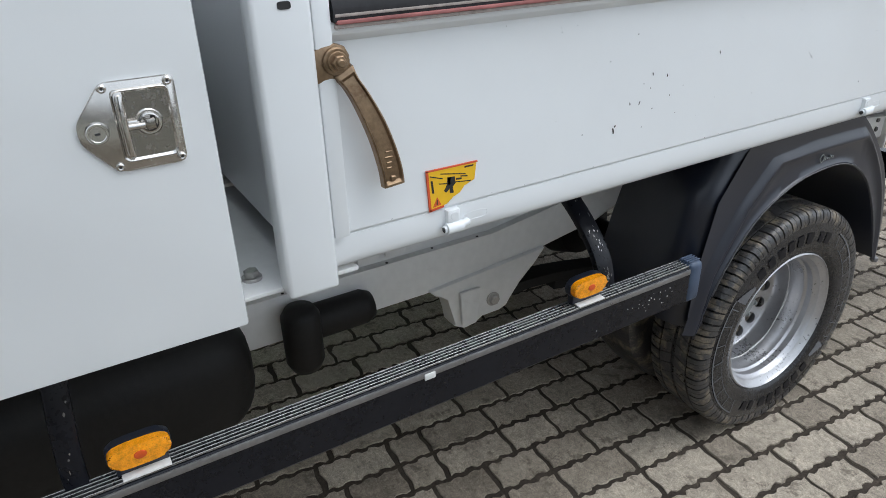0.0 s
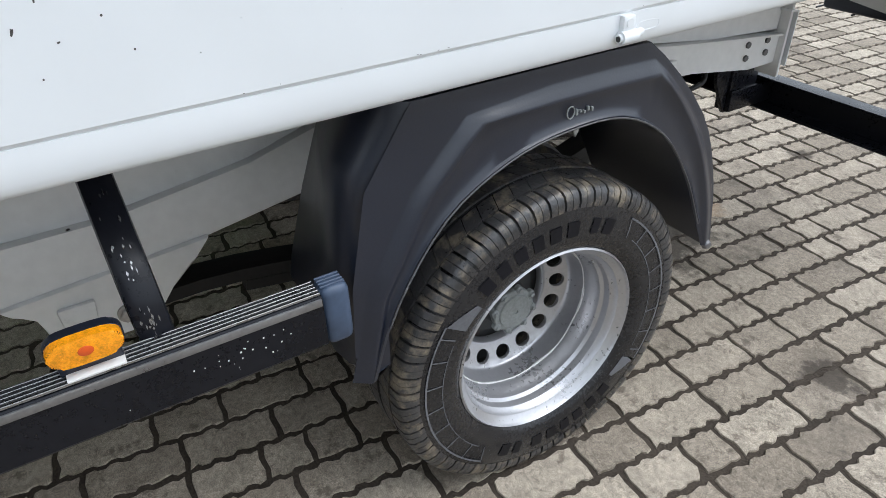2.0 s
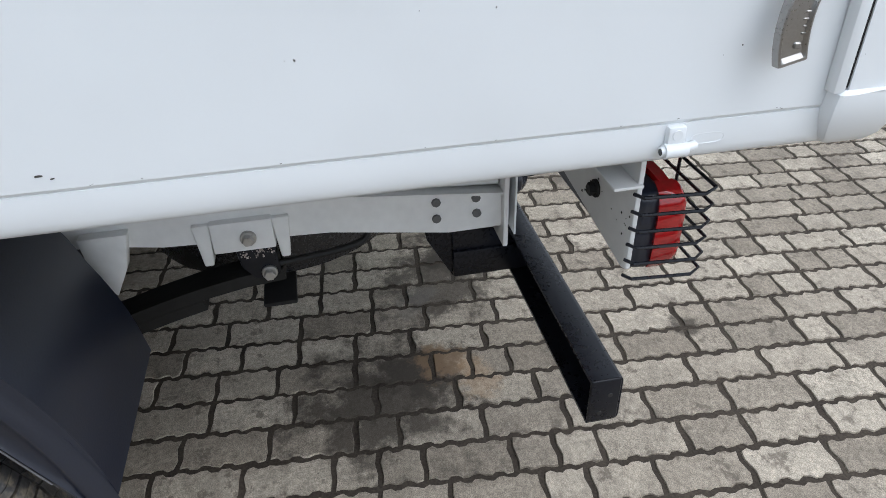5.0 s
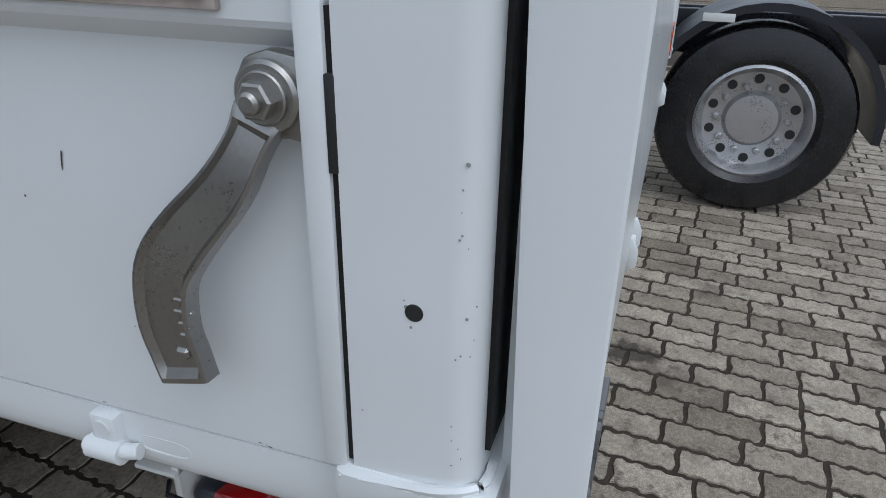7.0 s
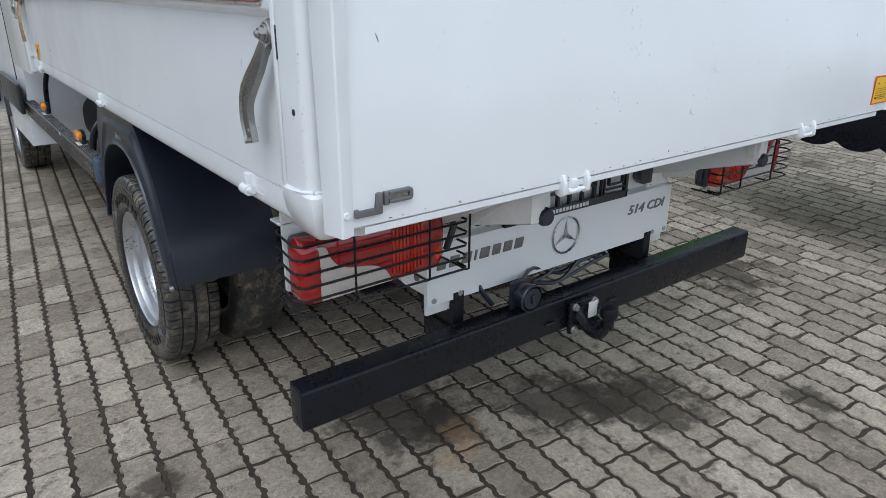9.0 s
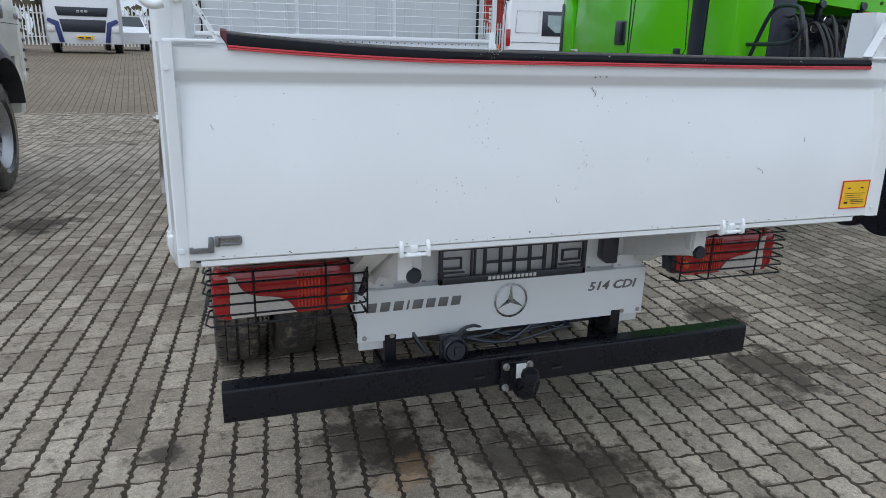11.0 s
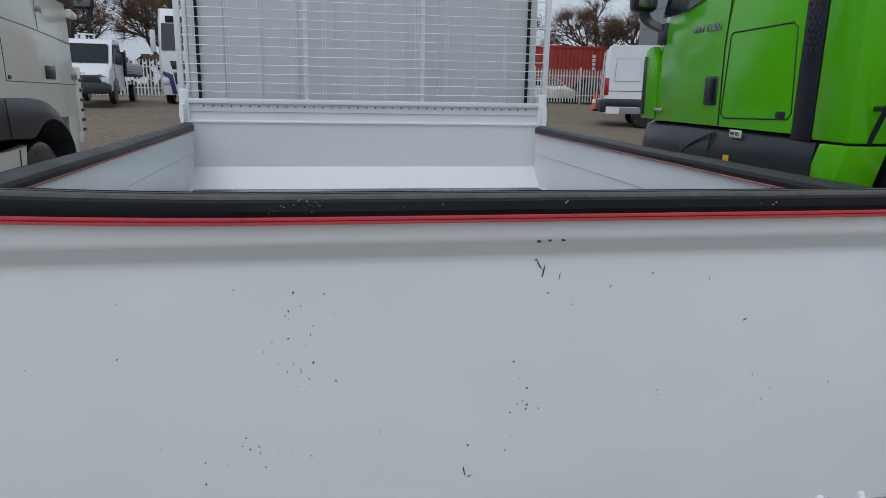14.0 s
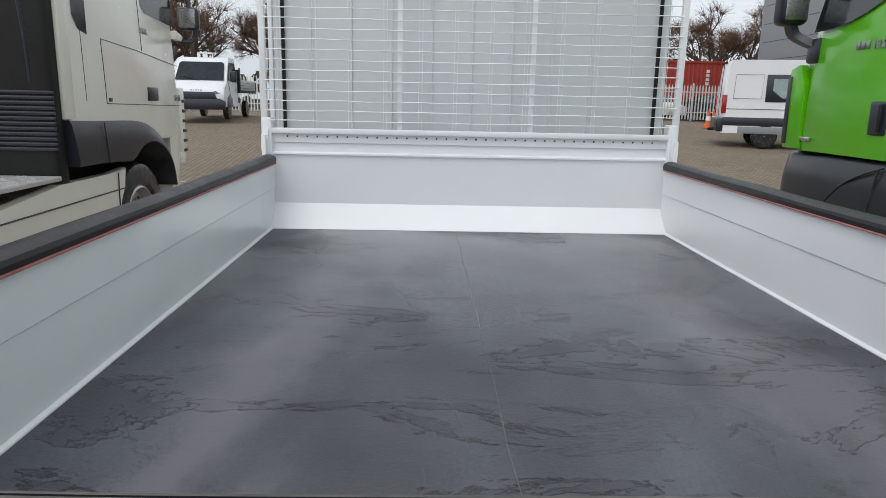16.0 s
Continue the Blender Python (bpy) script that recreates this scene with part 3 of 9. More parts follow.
# the strip's open end, folded outwards
bm = B()
rings(bm, [[(-0.8705, 0.006, 1.478), (-0.8705, 0.010, 1.508), (-0.8705, 0.030, 1.512), (-0.8705, 0.014, 1.480)], [(-0.884, 0.018, 1.498), (-0.8835, 0.016, 1.508), (-0.883, 0.030, 1.514), (-0.883, 0.026, 1.502)]])
part("folded_end", bm, mat("dark_red_backing", (0.085, 0.012, 0.014), 0.5, vary=0.2), strip, "dark red inner side of the loose end")
bm = B()
rings(bm, strip_loops(-0.870, 0.890, [(0.017, 1.4750), (0.020, 1.4794), (0.033, 1.4804), (0.0355, 1.4786), (0.038, 1.4804), (0.054, 1.4796), (0.060, 1.4742)], True))
part("worn_top", bm, STRIP_TOP, strip, "grey weathered ridges of the rubber", sharp=15)
for y_ in (0.0355, 0.0500):
    bm = B()
    rings(bm, strip_loops(-0.869, 0.889, [(y_ - 0.0007, 1.4785), (y_, 1.4808), (y_ + 0.0007, 1.4785)], True))
    part("groove", bm, STRIP, strip)
rng = random.Random(5)
bm = B()
for cx, cz, k in ((-0.290, 1.482, 12), (-0.275, 1.486, 8), (-0.302, 1.470, 6), (-0.15, 1.476, 3), (0.30, 1.475, 3), (0.62, 1.476, 3), (-0.62, 1.481, 2), (0.02, 1.480, 2)):
    for i in range(k):
        a, c_ = cx + rng.uniform(-0.026, 0.026), 1.453 + (cz - 1.453) * 0.8 + rng.uniform(-0.003, 0.003)
        dx_, dz_ = rng.uniform(0.0004, 0.0022), rng.uniform(-0.002, 0.0025)
        w = rng.uniform(0.0001, 0.00022)
        extr(bm, [(a, c_), (a + dx_, c_ + dz_), (a + dx_, c_ + dz_ + w), (a, c_ + w)], "y", 0.0052, 0.009)
part("scuff", bm, LABEL_OLD, strip, "pale scratches in the rubber", kind="stuff")
# chips and scratches in the paint
bm = B()
def chip(bm, x, z, w, h, y, tilt=0.0, depth=0.0008):
    vs = []
    n = 7
    for k in range(n):
        a = 2 * math.pi * k / n
        q = 0.6 + 0.4 * rng.random()
        u, v = 0.5 * w * q * math.cos(a), 0.5 * h * q * math.sin(a)
        vs.append(bm.verts.new((x + u * math.cos(tilt) - v * math.sin(tilt), y - depth, z + u * math.sin(tilt) + v * math.cos(tilt))))
    bm.faces.new(vs)
def face_y(z):
    return 0.006 * min(1, max(0, (z - 1.071) / 0.14)) + 0.0213 * max(0, (z - 1.211) / 0.170)
for cx, cz, sx, sz, k in ((-0.30, 1.279, 0.03, 0.06, 22), (-0.36, 1.166, 0.12, 0.03, 14), (-0.02, 1.201, 0.05, 0.06, 12), (0.3, 1.219, 0.5, 0.10, 16), (-0.75, 1.299, 0.2, 0.06, 8), (-0.1, 1.35, 0.7, 0.03, 10)):
    for i in range(k):
        z = min(1.395, cz + rng.gauss(0, sz * 0.6))
        chip(bm, cx + rng.gauss(0, sx * 0.6), z, rng.uniform(0.001, 0.0035), rng.uniform(0.001, 0.005), face_y(z), rng.uniform(-1, 1))
for x, z, w, h, a in ((0.006, 1.392, 0.0022, 0.022, 0.5), (0.012, 1.382, 0.0024, 0.026, -0.2), (0.002, 1.398, 0.006, 0.002, 0.4), (0.034, 1.376, 0.0014, 0.016, -0.1), (0.548, 1.179, 0.03, 0.002, -0.4), (0.56, 1.169, 0.002, 0.012, 0.3), (-0.09, 1.121, 0.002, 0.02, 0.2), (-0.083, 1.114, 0.008, 0.002, 0.4), (-0.16, 1.04, 0.006, 0.006, 0), (0.7, 1.259, 0.002, 0.02, 0.1), (-0.913, 1.312, 0.0016, 0.022, 0.45), (-0.86, 1.375, 0.008, 0.0013, -0.4), (-0.76, 1.382, 0.007, 0.0013, -0.4), (0.30, 1.31, 0.01, 0.002, 0.5)):
    chip(bm, x, z, w, h, face_y(z), a)
for x, z in ((0.0, 1.425), (0.014, 1.426), (0.032, 1.426)):
    chip(bm, x, z, 0.007, 0.004, 0.015)
for i in range(34):
    chip(bm, rng.uniform(-1, 1), 1.030 + rng.uniform(-0.002, 0.003), rng.uniform(0.002, 0.010), 0.0025, 0.0)
part("paint_chip", bm, CHIP, tailgate, "dark chips and scratches in the paint", kind="stuff")
# yellow warning sticker with rows of unreadable print
bm = box(B(), 0.866, 0.968, -0.0025, 0.0, 1.050, 1.134, 0)
sticker = part("sticker", bm, YELLOW, tailgate, "yellow instruction sticker with a red rim")
bm = B()
for a, b, c, d in ((0.866, 0.968, 1.131, 1.135), (0.866, 0.968, 1.049, 1.052), (0.864, 0.8675, 1.049, 1.135), (0.9665, 0.970, 1.049, 1.135)):
    box(bm, a, b, -0.0031, -0.001, c, d, 0)
part("rim", bm, mat("sticker_red", (0.6, 0.05, 0.03), 0.4), sticker)
bm = B()
for i in range(5):
    box(bm, 0.880, 0.956 - 0.006 * (i % 3), -0.0032, -0.001, 1.095 - 0.0065 * i, 1.0960 - 0.0065 * i, 0)
for i in range(3):
    box(bm, 0.905, 0.956, -0.0032, -0.001, 1.063 + 0.005 * i, 1.0640 + 0.005 * i, 0)
box(bm, 0.880, 0.894, -0.0032, -0.001, 1.064, 1.070, 0)
for x in (0.884, 0.935):
    extr(bm, [(x, 1.110), (x + 0.003, 1.113), (x + 0.008, 1.114), (x + 0.012, 1.113), (x + 0.014, 1.110)], "y", -0.0032, -0.001)
pieces("print_bar", bm, INK, sticker)
# maker's emblem: a bent bar and a rounded frame
bm = B()
extr(bm, [(-0.9770, 1.0410), (-0.9770, 1.0554), (-0.9690, 1.0554), (-0.9690, 1.0498), (-0.9363, 1.0498), (-0.9363, 1.0770), (-0.9259, 1.0770), (-0.9259, 1.0410)], "y", -0.008, 0.0, 0.002)
emblem = part("emblem", bm, BADGE, tailgate, "raised grey angular emblem")
bm = B()
for p in (((-0.9227, 1.0538), (-0.9227, 1.0770), (-0.9139, 1.0770), (-0.9139, 1.0538)), ((-0.9131, 1.0698), (-0.9131, 1.0770), (-0.8708, 1.0770), (-0.8660, 1.0738), (-0.8708, 1.0698)), ((-0.9131, 1.0554), (-0.9131, 1.0618), (-0.8708, 1.0618), (-0.8660, 1.0586), (-0.8708, 1.0554)), ((-0.8736, 1.0594), (-0.8736, 1.0730), (-0.8660, 1.0730), (-0.8660, 1.0594))):
    extr(bm, list(p), "y", -0.008, 0.0, 0.0015)
part("emblem_frame", bm, BADGE, emblem)
part("emblem_inset", box(B(), -0.9131, -0.8748, -0.004, 0.0, 1.0618, 1.0698, 0), CHROME, emblem)
# hinges under the tailgate
for s in (-1, 1):
    x = -0.466 if s < 0 else 0.479
    bm = B()
    for dx in (-0.034, 0.034):
        extr(bm, [(-0.003, 1.0380), (-0.011, 1.0200), (-0.011, 0.9980), (0.0, 0.9910), (0.016, 0.9960), (0.014, 1.0360)], "x", x + dx - 0.005, x + dx + 0.005, 0.002)
    pipe(bm, [(x - 0.037, -0.001, 1.0010), (x + 0.037, -0.001, 1.0010)], 0.0045, 10)
    pipe(bm, [(x - 0.020, -0.001, 1.0010), (x + 0.014, -0.001, 1.0010)], 0.0070, 10)
    box(bm, x - 0.012, x + 0.008, -0.006, 0.02, 1.0050, 1.0250, 0.003)
    part("hinge", bm, WHITE, tailgate, "white painted tailgate hinge")

# bed frame: rear sill, side sills, floor
bm = B()
extr(bm, [(0.005, 1.0065), (0.003, 1.0085), (0.003, 1.0205), (0.056, 1.0210), (0.056, 0.992), (0.040, 0.994)], "x", -0.955, 0.935)
part("rear_sill", bm, WHITE, truck)
bm = box(B(), -0.967, 0.967, 0.056, 3.12, 1.000, 1.055, 0)
part("bed_floor", bm, LINING, truck, "black scuffed rubber-coated load floor")
bm = B()
pipe(bm, [(-0.055 - 0.014 * i / 18 + 0.003 * math.sin(i * 2.1), 0.06 + i * 0.163, 1.0550) for i in range(19)], 0.0012, 5)
part("floor_seam", bm, SEAM_PALE, truck, "pale worn seam of the floor lining")

for s in (-1, 1):
    part("floor_edge", extr(B(), [(s * 0.954, 1.0552), (s * 0.955, 1.0590), (s * 0.963, 1.0645), (s * 0.968, 1.0552)], "y", 0.058, 3.000), WHITE_IN, truck, "white sealed edge of the load floor")

# sideboards with hinges, handles and padding
def sideboard(s):
    X = 1.0 * s
    sx = lambda d: X - s * d
    prof = [(0.004, 1.0412), (0.0, 1.0470), (0.0, 1.0614), (0.002, 1.2058), (0.006, 1.3261), (0.006, 1.3348), (-0.010, 1.3463), (-0.012, 1.3502), (-0.012, 1.3617), (-0.006, 1.3665), (0.036, 1.3665), (0.040, 1.3502), (0.040, 1.2440), (0.0355, 1.2400), (0.034, 1.0133), (0.004, 1.0412)]
    prof = [(sx(d), z) for d, z in prof[:-1]]
    sb = part("sideboard", extr(B(), prof, "y", 0.158, 3.100), WHITE if s < 0 else WHITE_IN, truck, "white folding sideboard, closed, with small scratches", sharp=7)
    bm = B()
    n = 60
    loops = []
    for i in range(n + 1):
        y = 0.205 + (3.078 - 0.205) * i / n
        wob = 0.0010 * math.sin(i * 0.35)
        sag = -0.006 * math.sin(math.pi * i / n)
        loops.append([(sx(d), y, z + (wob + sag) * (z > 1.3791)) for d, z in ((-0.018, 1.3637), (-0.020, 1.3810), (-0.012, 1.3983), (0.004, 1.4051), (0.030, 1.4041), (0.050, 1.3945), (0.054, 1.3791), (0.050, 1.3637))])
    rings(bm, loops)
    part("edge_padding", bm, STRIP_OLD, sb, "weathered dark rubber edge padding")
    bm = B()
    for d0, d1 in ((-0.021, -0.010), (0.046, 0.056)):
        box(bm, sx(d0), sx(d1), 0.215, 3.074, 1.3605, 1.3660, 0.0015)
    pieces("red_edging", bm, RED_OLD, sb, "faded red edging line")
    bm = B()
    box(bm, *sorted((sx(-0.0195), sx(-0.012))), 0.21, 3.076, 1.3700, 1.3745, 0.001)
    box(bm, *sorted((sx(-0.0170), sx(-0.010))), 0.21, 3.076, 1.3545, 1.3600, 0.001)
    pieces("pale_lip", bm, LABEL_OLD, sb, "pale worn lip of the padding")
    for y in (0.39, 1.667, 2.905):
        bm = B()
        xo = sx(-0.007)
        pipe(bm, [(xo, y - 0.034, 1.007), (xo, y - 0.002, 1.007)], 0.0105, 14)
        box(bm, sx(-0.0085), sx(0.010), y - 0.031, y - 0.005, 1.009, 1.0405, 0.004)
        disc(bm, (sx(-0.008), y - 0.018, 1.029), "-x" if s < 0 else "x", 0.0075, 0.0016, 16)
        pipe(bm, [(sx(-0.004), y - 0.048, 1.010), (sx(-0.006), y - 0.040, 1.009), (xo, y + 0.003, 1.007)], 0.0068, 12)
        lp = [(u * 0.030 + y - 0.068, v * 0.0125 + 1.0155) for u, v in oval(1, 1, 24, 3.2)]
        extr(bm, lp, "x", *sorted((sx(0.0025), sx(0.014))), 0.0018)
        lp = [(sx(0.0022), u * 0.024 + y - 0.068, v * 0.0075 + 1.0155) for u, v in oval(1, 1, 20, 3.2)]
        pipe(bm, lp + lp[:1], 0.0011, 5)
        hg = part("hinge", bm, WHITE, sb, "white painted barrel hinge")
        part("pin_hole", disc(B(), (xo, y + 0.002, 1.007), "y", 0.0052, 0.0012, 12), INK, hg)
    return sb


side_l, side_r = sideboard(-1), sideboard(1)
for s in (-1, 1):
    bm = B()
    extr(bm, [(s * 0.990, 1.0422), (s * 0.9975, 1.0410), (s * 0.9985, 1.030), (s * 0.9985, 1.014), (s * 0.9975, 1.002), (s * 0.9950, 0.993), (s * 0.9905, 0.9865), (s * 0.983, 0.984), (s * 0.93, 0.984), (s * 0.93, 1.0422)], "y", 0.12, 3.17)
    part("side_sill", bm, WHITE, truck, sharp=50)

# drop handles: forged arms with a raised rim, hung on a bolt
def handle(y, z, f, material, label, arm, reach=1.0, drop=1.0):
    """f: 1 where the arm swings towards the cab, -1 towards the tail."""
    x = -1.004
    bm = B()
    plate = [(-0.036, 0.014), (-0.020, 0.021), (0.0, 0.024), (0.015, 0.019), (0.022, 0.006), (0.022, -0.014), (0.008, -0.026), (-0.010, -0.020), (-0.022, -0.027), (-0.036, -0.030)]
    extr(bm, [(y + f * u, z + v) for u, v in plate], "x", x - 0.012, x, 0.0025)
    h = part("drop_handle", bm, material, side_l, label, sharp=40)
    line = dense(arm, 4)
    line = [Vector((p.x * reach, p.y * drop, p.z)) for p in line]
    n = len(line)
    loops = []
    for i, p in enumerate(line):
        d = line[min(i + 1, n - 1)] - line[max(i - 1, 0)]
        d = Vector((d.x, d.y)).normalized()
        side = Vector((-d.y, d.x))
        u = i / (n - 1)
        xc = x - 0.012 - 0.020 * math.sin(min(1.0, u * 1.15) * math.pi * 0.62)
        rim = 0.0045 if 0.10 < u < 0.94 else 0.0
        ring = []
        for k, lift in ((-1.0, 0.007), (-0.93, -0.004), (-0.80, -0.005), (-0.64, -0.005 + rim), (0.64, -0.005 + rim), (0.80, -0.005), (0.93, -0.004), (1.0, 0.007)):
            q = Vector((p.x, p.y)) + side * (k * p.z)
            ring.append((xc + lift, y + f * q.x, z + q.y))
        loops.append(ring)
    bm = B()
    rings(bm, loops)
    part("arm", bm, material, h, sharp=28)
    disc_ = disc(B(), (x - 0.012, y, z), "-x", 0.0195, 0.006, 28, 0.002)
    part("washer", disc_, material, h)
    part("nut", bolt(B(), (x - 0.017, y, z), "-x", 0.0108, 0.0125), material, h)
    part("bolt", disc(B(), (x - 0.0255, y, z), "-x", 0.0062, 0.0095, 16, 0.002), material, h)
    bm = B()
    for i, (a, c) in enumerate(((0.005, 0.011), (0.002, 0.014), (0.004, 0.010), (0.001, 0.010))):
        v = z - 0.138 * drop - 0.0085 * i
        box(bm, x - 0.0338, x - 0.029, y + f * (0.066 * reach - c / 2), y + f * (0.066 * reach + c / 2), v, v + 0.003, 0.001, 1)
    box(bm, x - 0.0345, x - 0.028, y + f * (0.072 * reach - 0.005), y + f * (0.072 * reach + 0.005), z - 0.184 * drop, z - 0.175 * drop, 0.002, 1)
    pieces("cast_mark", bm, material, h)
    return h


# arms as (out, down, half width) from the bolt
WIDE_ARM = [(0.006, -0.010, 0.0165), (0.013, -0.027, 0.0135), (0.030, -0.057, 0.0165), (0.060, -0.092, 0.0195), (0.077, -0.120, 0.0205), (0.081, -0.155, 0.021), (0.078, -0.180, 0.021), (0.073, -0.203, 0.0205)]
SLIM_ARM = [(0.010, -0.014, 0.0150), (0.018, -0.030, 0.0118), (0.030, -0.052, 0.0124), (0.045, -0.085, 0.0142), (0.057, -0.118, 0.0152), (0.066, -0.150, 0.0160), (0.071, -0.172, 0.0163), (0.073, -0.191, 0.0163)]
handle(0.183, 1.313, 1, CAST, "grey forged drop handle", WIDE_ARM, 0.96, 0.93)
handle(3.080, 1.313, -1, RUST, "rusty forged drop handle", [(u, v, w * 1.12) for u, v, w in SLIM_ARM], 0.94)

# corner posts with cast feet
def bead(bm, pts, r, seed):
    """A weld bead: an uneven round line."""
    rr = random.Random(seed)
    pts = dense(pts, 7)
    loops = []
    for i, p in enumerate(pts):
        d = (pts[min(i + 1, len(pts) - 1)] - pts[max(i - 1, 0)]).normalized()
        s_ = d.orthogonal().normalized()
        t_ = d.cross(s_)
        q = r * (0.9 + 0.2 * rr.random())
        loops.append([p + q * (math.cos(k * 1.0472) * s_ + math.sin(k * 1.0472) * t_) for k in range(6)])
    rings(bm, loops)
    return bm


for s in (-1, 1):
    sgn = "x" if s > 0 else "-x"
    # rear post: pressed channel with a rounded outer corner
    y0, y1, xo, xi = 0.060, 0.143, s * 1.020, s * 0.935
    corner = [(xo - s * 0.020 * (1 - math.sin(a)), y0 + 0.020 * (1 - math.cos(a))) for a in [math.pi / 2 * k / 6 for k in range(7)]]
    post = part("corner_post", extr(B(), [(xi, y0)] + corner + [(xo, y1), (xi, y1)], "z", 1.05, 1.615), WHITE, truck, "white rear corner post with chipped paint")
    bm = B()
    loops = []
    for z, xo_, ya, yb in ((1.072, 1.021, 0.052, 0.150), (1.067, 1.0255, 0.048, 0.157), (1.050, 1.026, 0.048, 0.160), (1.026, 1.022, 0.052, 0.158), (1.000, 1.012, 0.060, 0.150), (0.988, 1.003, 0.068, 0.142), (0.983, 0.992, 0.078, 0.134)):
        c_ = [(xo_ - 0.010, ya), (xo_ - 0.003, ya + 0.003), (xo_, ya + 0.012), (xo_, yb - 0.008), (xo_ - 0.003, yb - 0.002), (xo_ - 0.010, yb), (0.93, yb), (0.93, ya)]
        loops.append([(s * x, y, z) for x, y in c_])
    rings(bm, loops)
    foot = part("cast_foot", bm, WHITE, post, "chipped white cast foot")
    part("weld", bead(B(), [(s * 1.022, 0.152, 1.064), (s * 1.0225, 0.110, 1.068), (s * 1.0225, 0.080, 1.072), (s * 1.012, 0.058, 1.074), (s * 0.99, 0.056, 1.074)], 0.0036, 3), WHITE, post)
    part("bolt_hole", disc(B(), (s * 1.0195, 0.100, 1.198), sgn, 0.0056, 0.0012, 16), INK, post)
    lp = [(s * 0.972 + u * 0.0075, v * 0.0045 + 1.574) for u, v in oval(1, 1, 16, 3)]
    part("slot", extr(B(), lp, "y", 0.0588, 0.0606), INK, post)
    # dark strip on the white rear face paints in the gap's shade
    part("rear_gap", box(B(), *sorted((s * 0.945, s * 0.9985)), 0.0565, 0.0615, 1.092, 1.47, 0), DARK, post)
    bm = B()
    rr = random.Random(9)
    for y, z, q in ((0.105, 1.201, 0.004), (0.102, 1.188, 0.003), (0.106, 1.205, 0.002), (0.071, 1.289, 0.004), (0.073, 1.25, 0.002), (0.069, 1.20, 0.003), (0.072, 1.175, 0.002), (0.135, 1.12, 0.002)) + tuple((rr.uniform(0.062, 0.078), rr.uniform(1.09, 1.5), rr.uniform(0.001, 0.002)) for _ in range(14)):
        disc(bm, (s * 1.0196, y, z), sgn, q * 0.33, 0.0006, 7)
    part("paint_chip", bm, mat("grey_scuff", (0.30, 0.30, 0.29), 0.6, vary=0.3, scale=40) if s < 0 else CHIP, post, "small scuffs in the paint", kind="stuff")
    part("edge_channel", box(B(), *sorted((s * 1.000, s * 1.0205)), 0.1475, 0.165, 1.068, 1.385, 0.003), WHITE, post)
    # dark bar between post and channel stands in for the slit's shade
    part("dark_gap", box(B(), *sorted((s * 1.002, s * 1.0175)), 0.142, 0.149, 1.075, 1.36, 0), DARK, post)
    part("slot", box(B(), *sorted((s * 1.016, s * 1.0208)), 0.1425, 0.1485, 1.275, 1.328, 0.001), INK, post)
    # front post
    fp = part("corner_post", box(B(), *sorted((s * 0.972, s * 1.020)), 3.108, 3.190, 0.966, 1.58, 0.007, 3), WHITE, truck, "white front corner post, grimy at the foot")
    lp = [(u * 0.009 + 3.145, v * 0.005 + 1.392) for u, v in oval(1, 1, 20, 4)]
    part("slot", extr(B(), lp, "x", *sorted((s * 1.019, s * 1.0212))), INK, fp)
    part("edge_channel", box(B(), *sorted((s * 0.995, s * 1.0155)), 3.080, 3.107, 1.046, 1.500, 0.004), WHITE, fp)
    part("foot_plate", box(B(), *sorted((s * 0.50, s * 0.985)), 3.06, 3.30, 0.966, 0.974, 0.002), FRAME, fp)
    part("foot_bolt", bolt(B(), (s * 0.93, 3.222, 0.974), "z", 0.012, 0.016), ZINC, fp)

# yellow loading sticker on the near sideboard, torn at one corner, its picture drawn as plain shapes
bm = extr(B(), [(2.933, 1.115), (2.838, 1.114), (2.842, 1.084), (2.862, 1.077), (2.872, 1.066), (2.884, 1.062), (2.896, 1.053), (2.906, 1.049), (2.929, 1.046)], "x", -1.0022, -0.999)
stk = part("sticker", bm, YELLOW, side_l, "torn yellow loading sticker with a red rim")
bm = B()
for p in (((2.9365, 1.117), (2.9325, 1.117), (2.928, 1.044), (2.932, 1.044)), ((2.936, 1.117), (2.936, 1.1145), (2.836, 1.1135), (2.836, 1.116)), ((2.931, 1.048), (2.931, 1.044), (2.904, 1.047), (2.904, 1.051))):
    extr(bm, list(p), "x", -1.0028, -1.0)
pieces("rim", bm, mat("sticker_rim_red", (0.62, 0.09, 0.03), 0.4), stk)
bm = B()
for p in (((2.909, 1.108), (2.860, 1.0985), (2.860, 1.0970), (2.909, 1.1065)), ((2.912, 1.091), (2.885, 1.087), (2.885, 1.0855), (2.912, 1.0895)), ((2.896, 1.098), (2.889, 1.098), (2.891, 1.084), (2.894, 1.084)), ((2.880, 1.088), (2.850, 1.084), (2.850, 1.0825), (2.880, 1.0865)), ((2.870, 1.0965), (2.856, 1.094), (2.856, 1.092), (2.870, 1.0945)), ((2.862, 1.1115), (2.844, 1.1110), (2.845, 1.1085), (2.862, 1.1085))):
    extr(bm, list(p), "x", -1.0028, -1.0)
extr(bm, [(2.896, 1.0985), (2.882, 1.0975), (2.880, 1.0860), (2.886, 1.0800), (2.884, 1.0690), (2.891, 1.0690), (2.892, 1.0780), (2.899, 1.0720), (2.903, 1.0760), (2.897, 1.0860)], "x", -1.0028, -1.0)
extr(bm, [(2.879, 1.0940), (2.868, 1.0925), (2.868, 1.0895), (2.879, 1.0905)], "x", -1.0028, -1.0)
extr(bm, [(2.929, 1.1075), (2.905, 1.0990), (2.905, 1.0975), (2.929, 1.1055)], "x", -1.0028, -1.0)
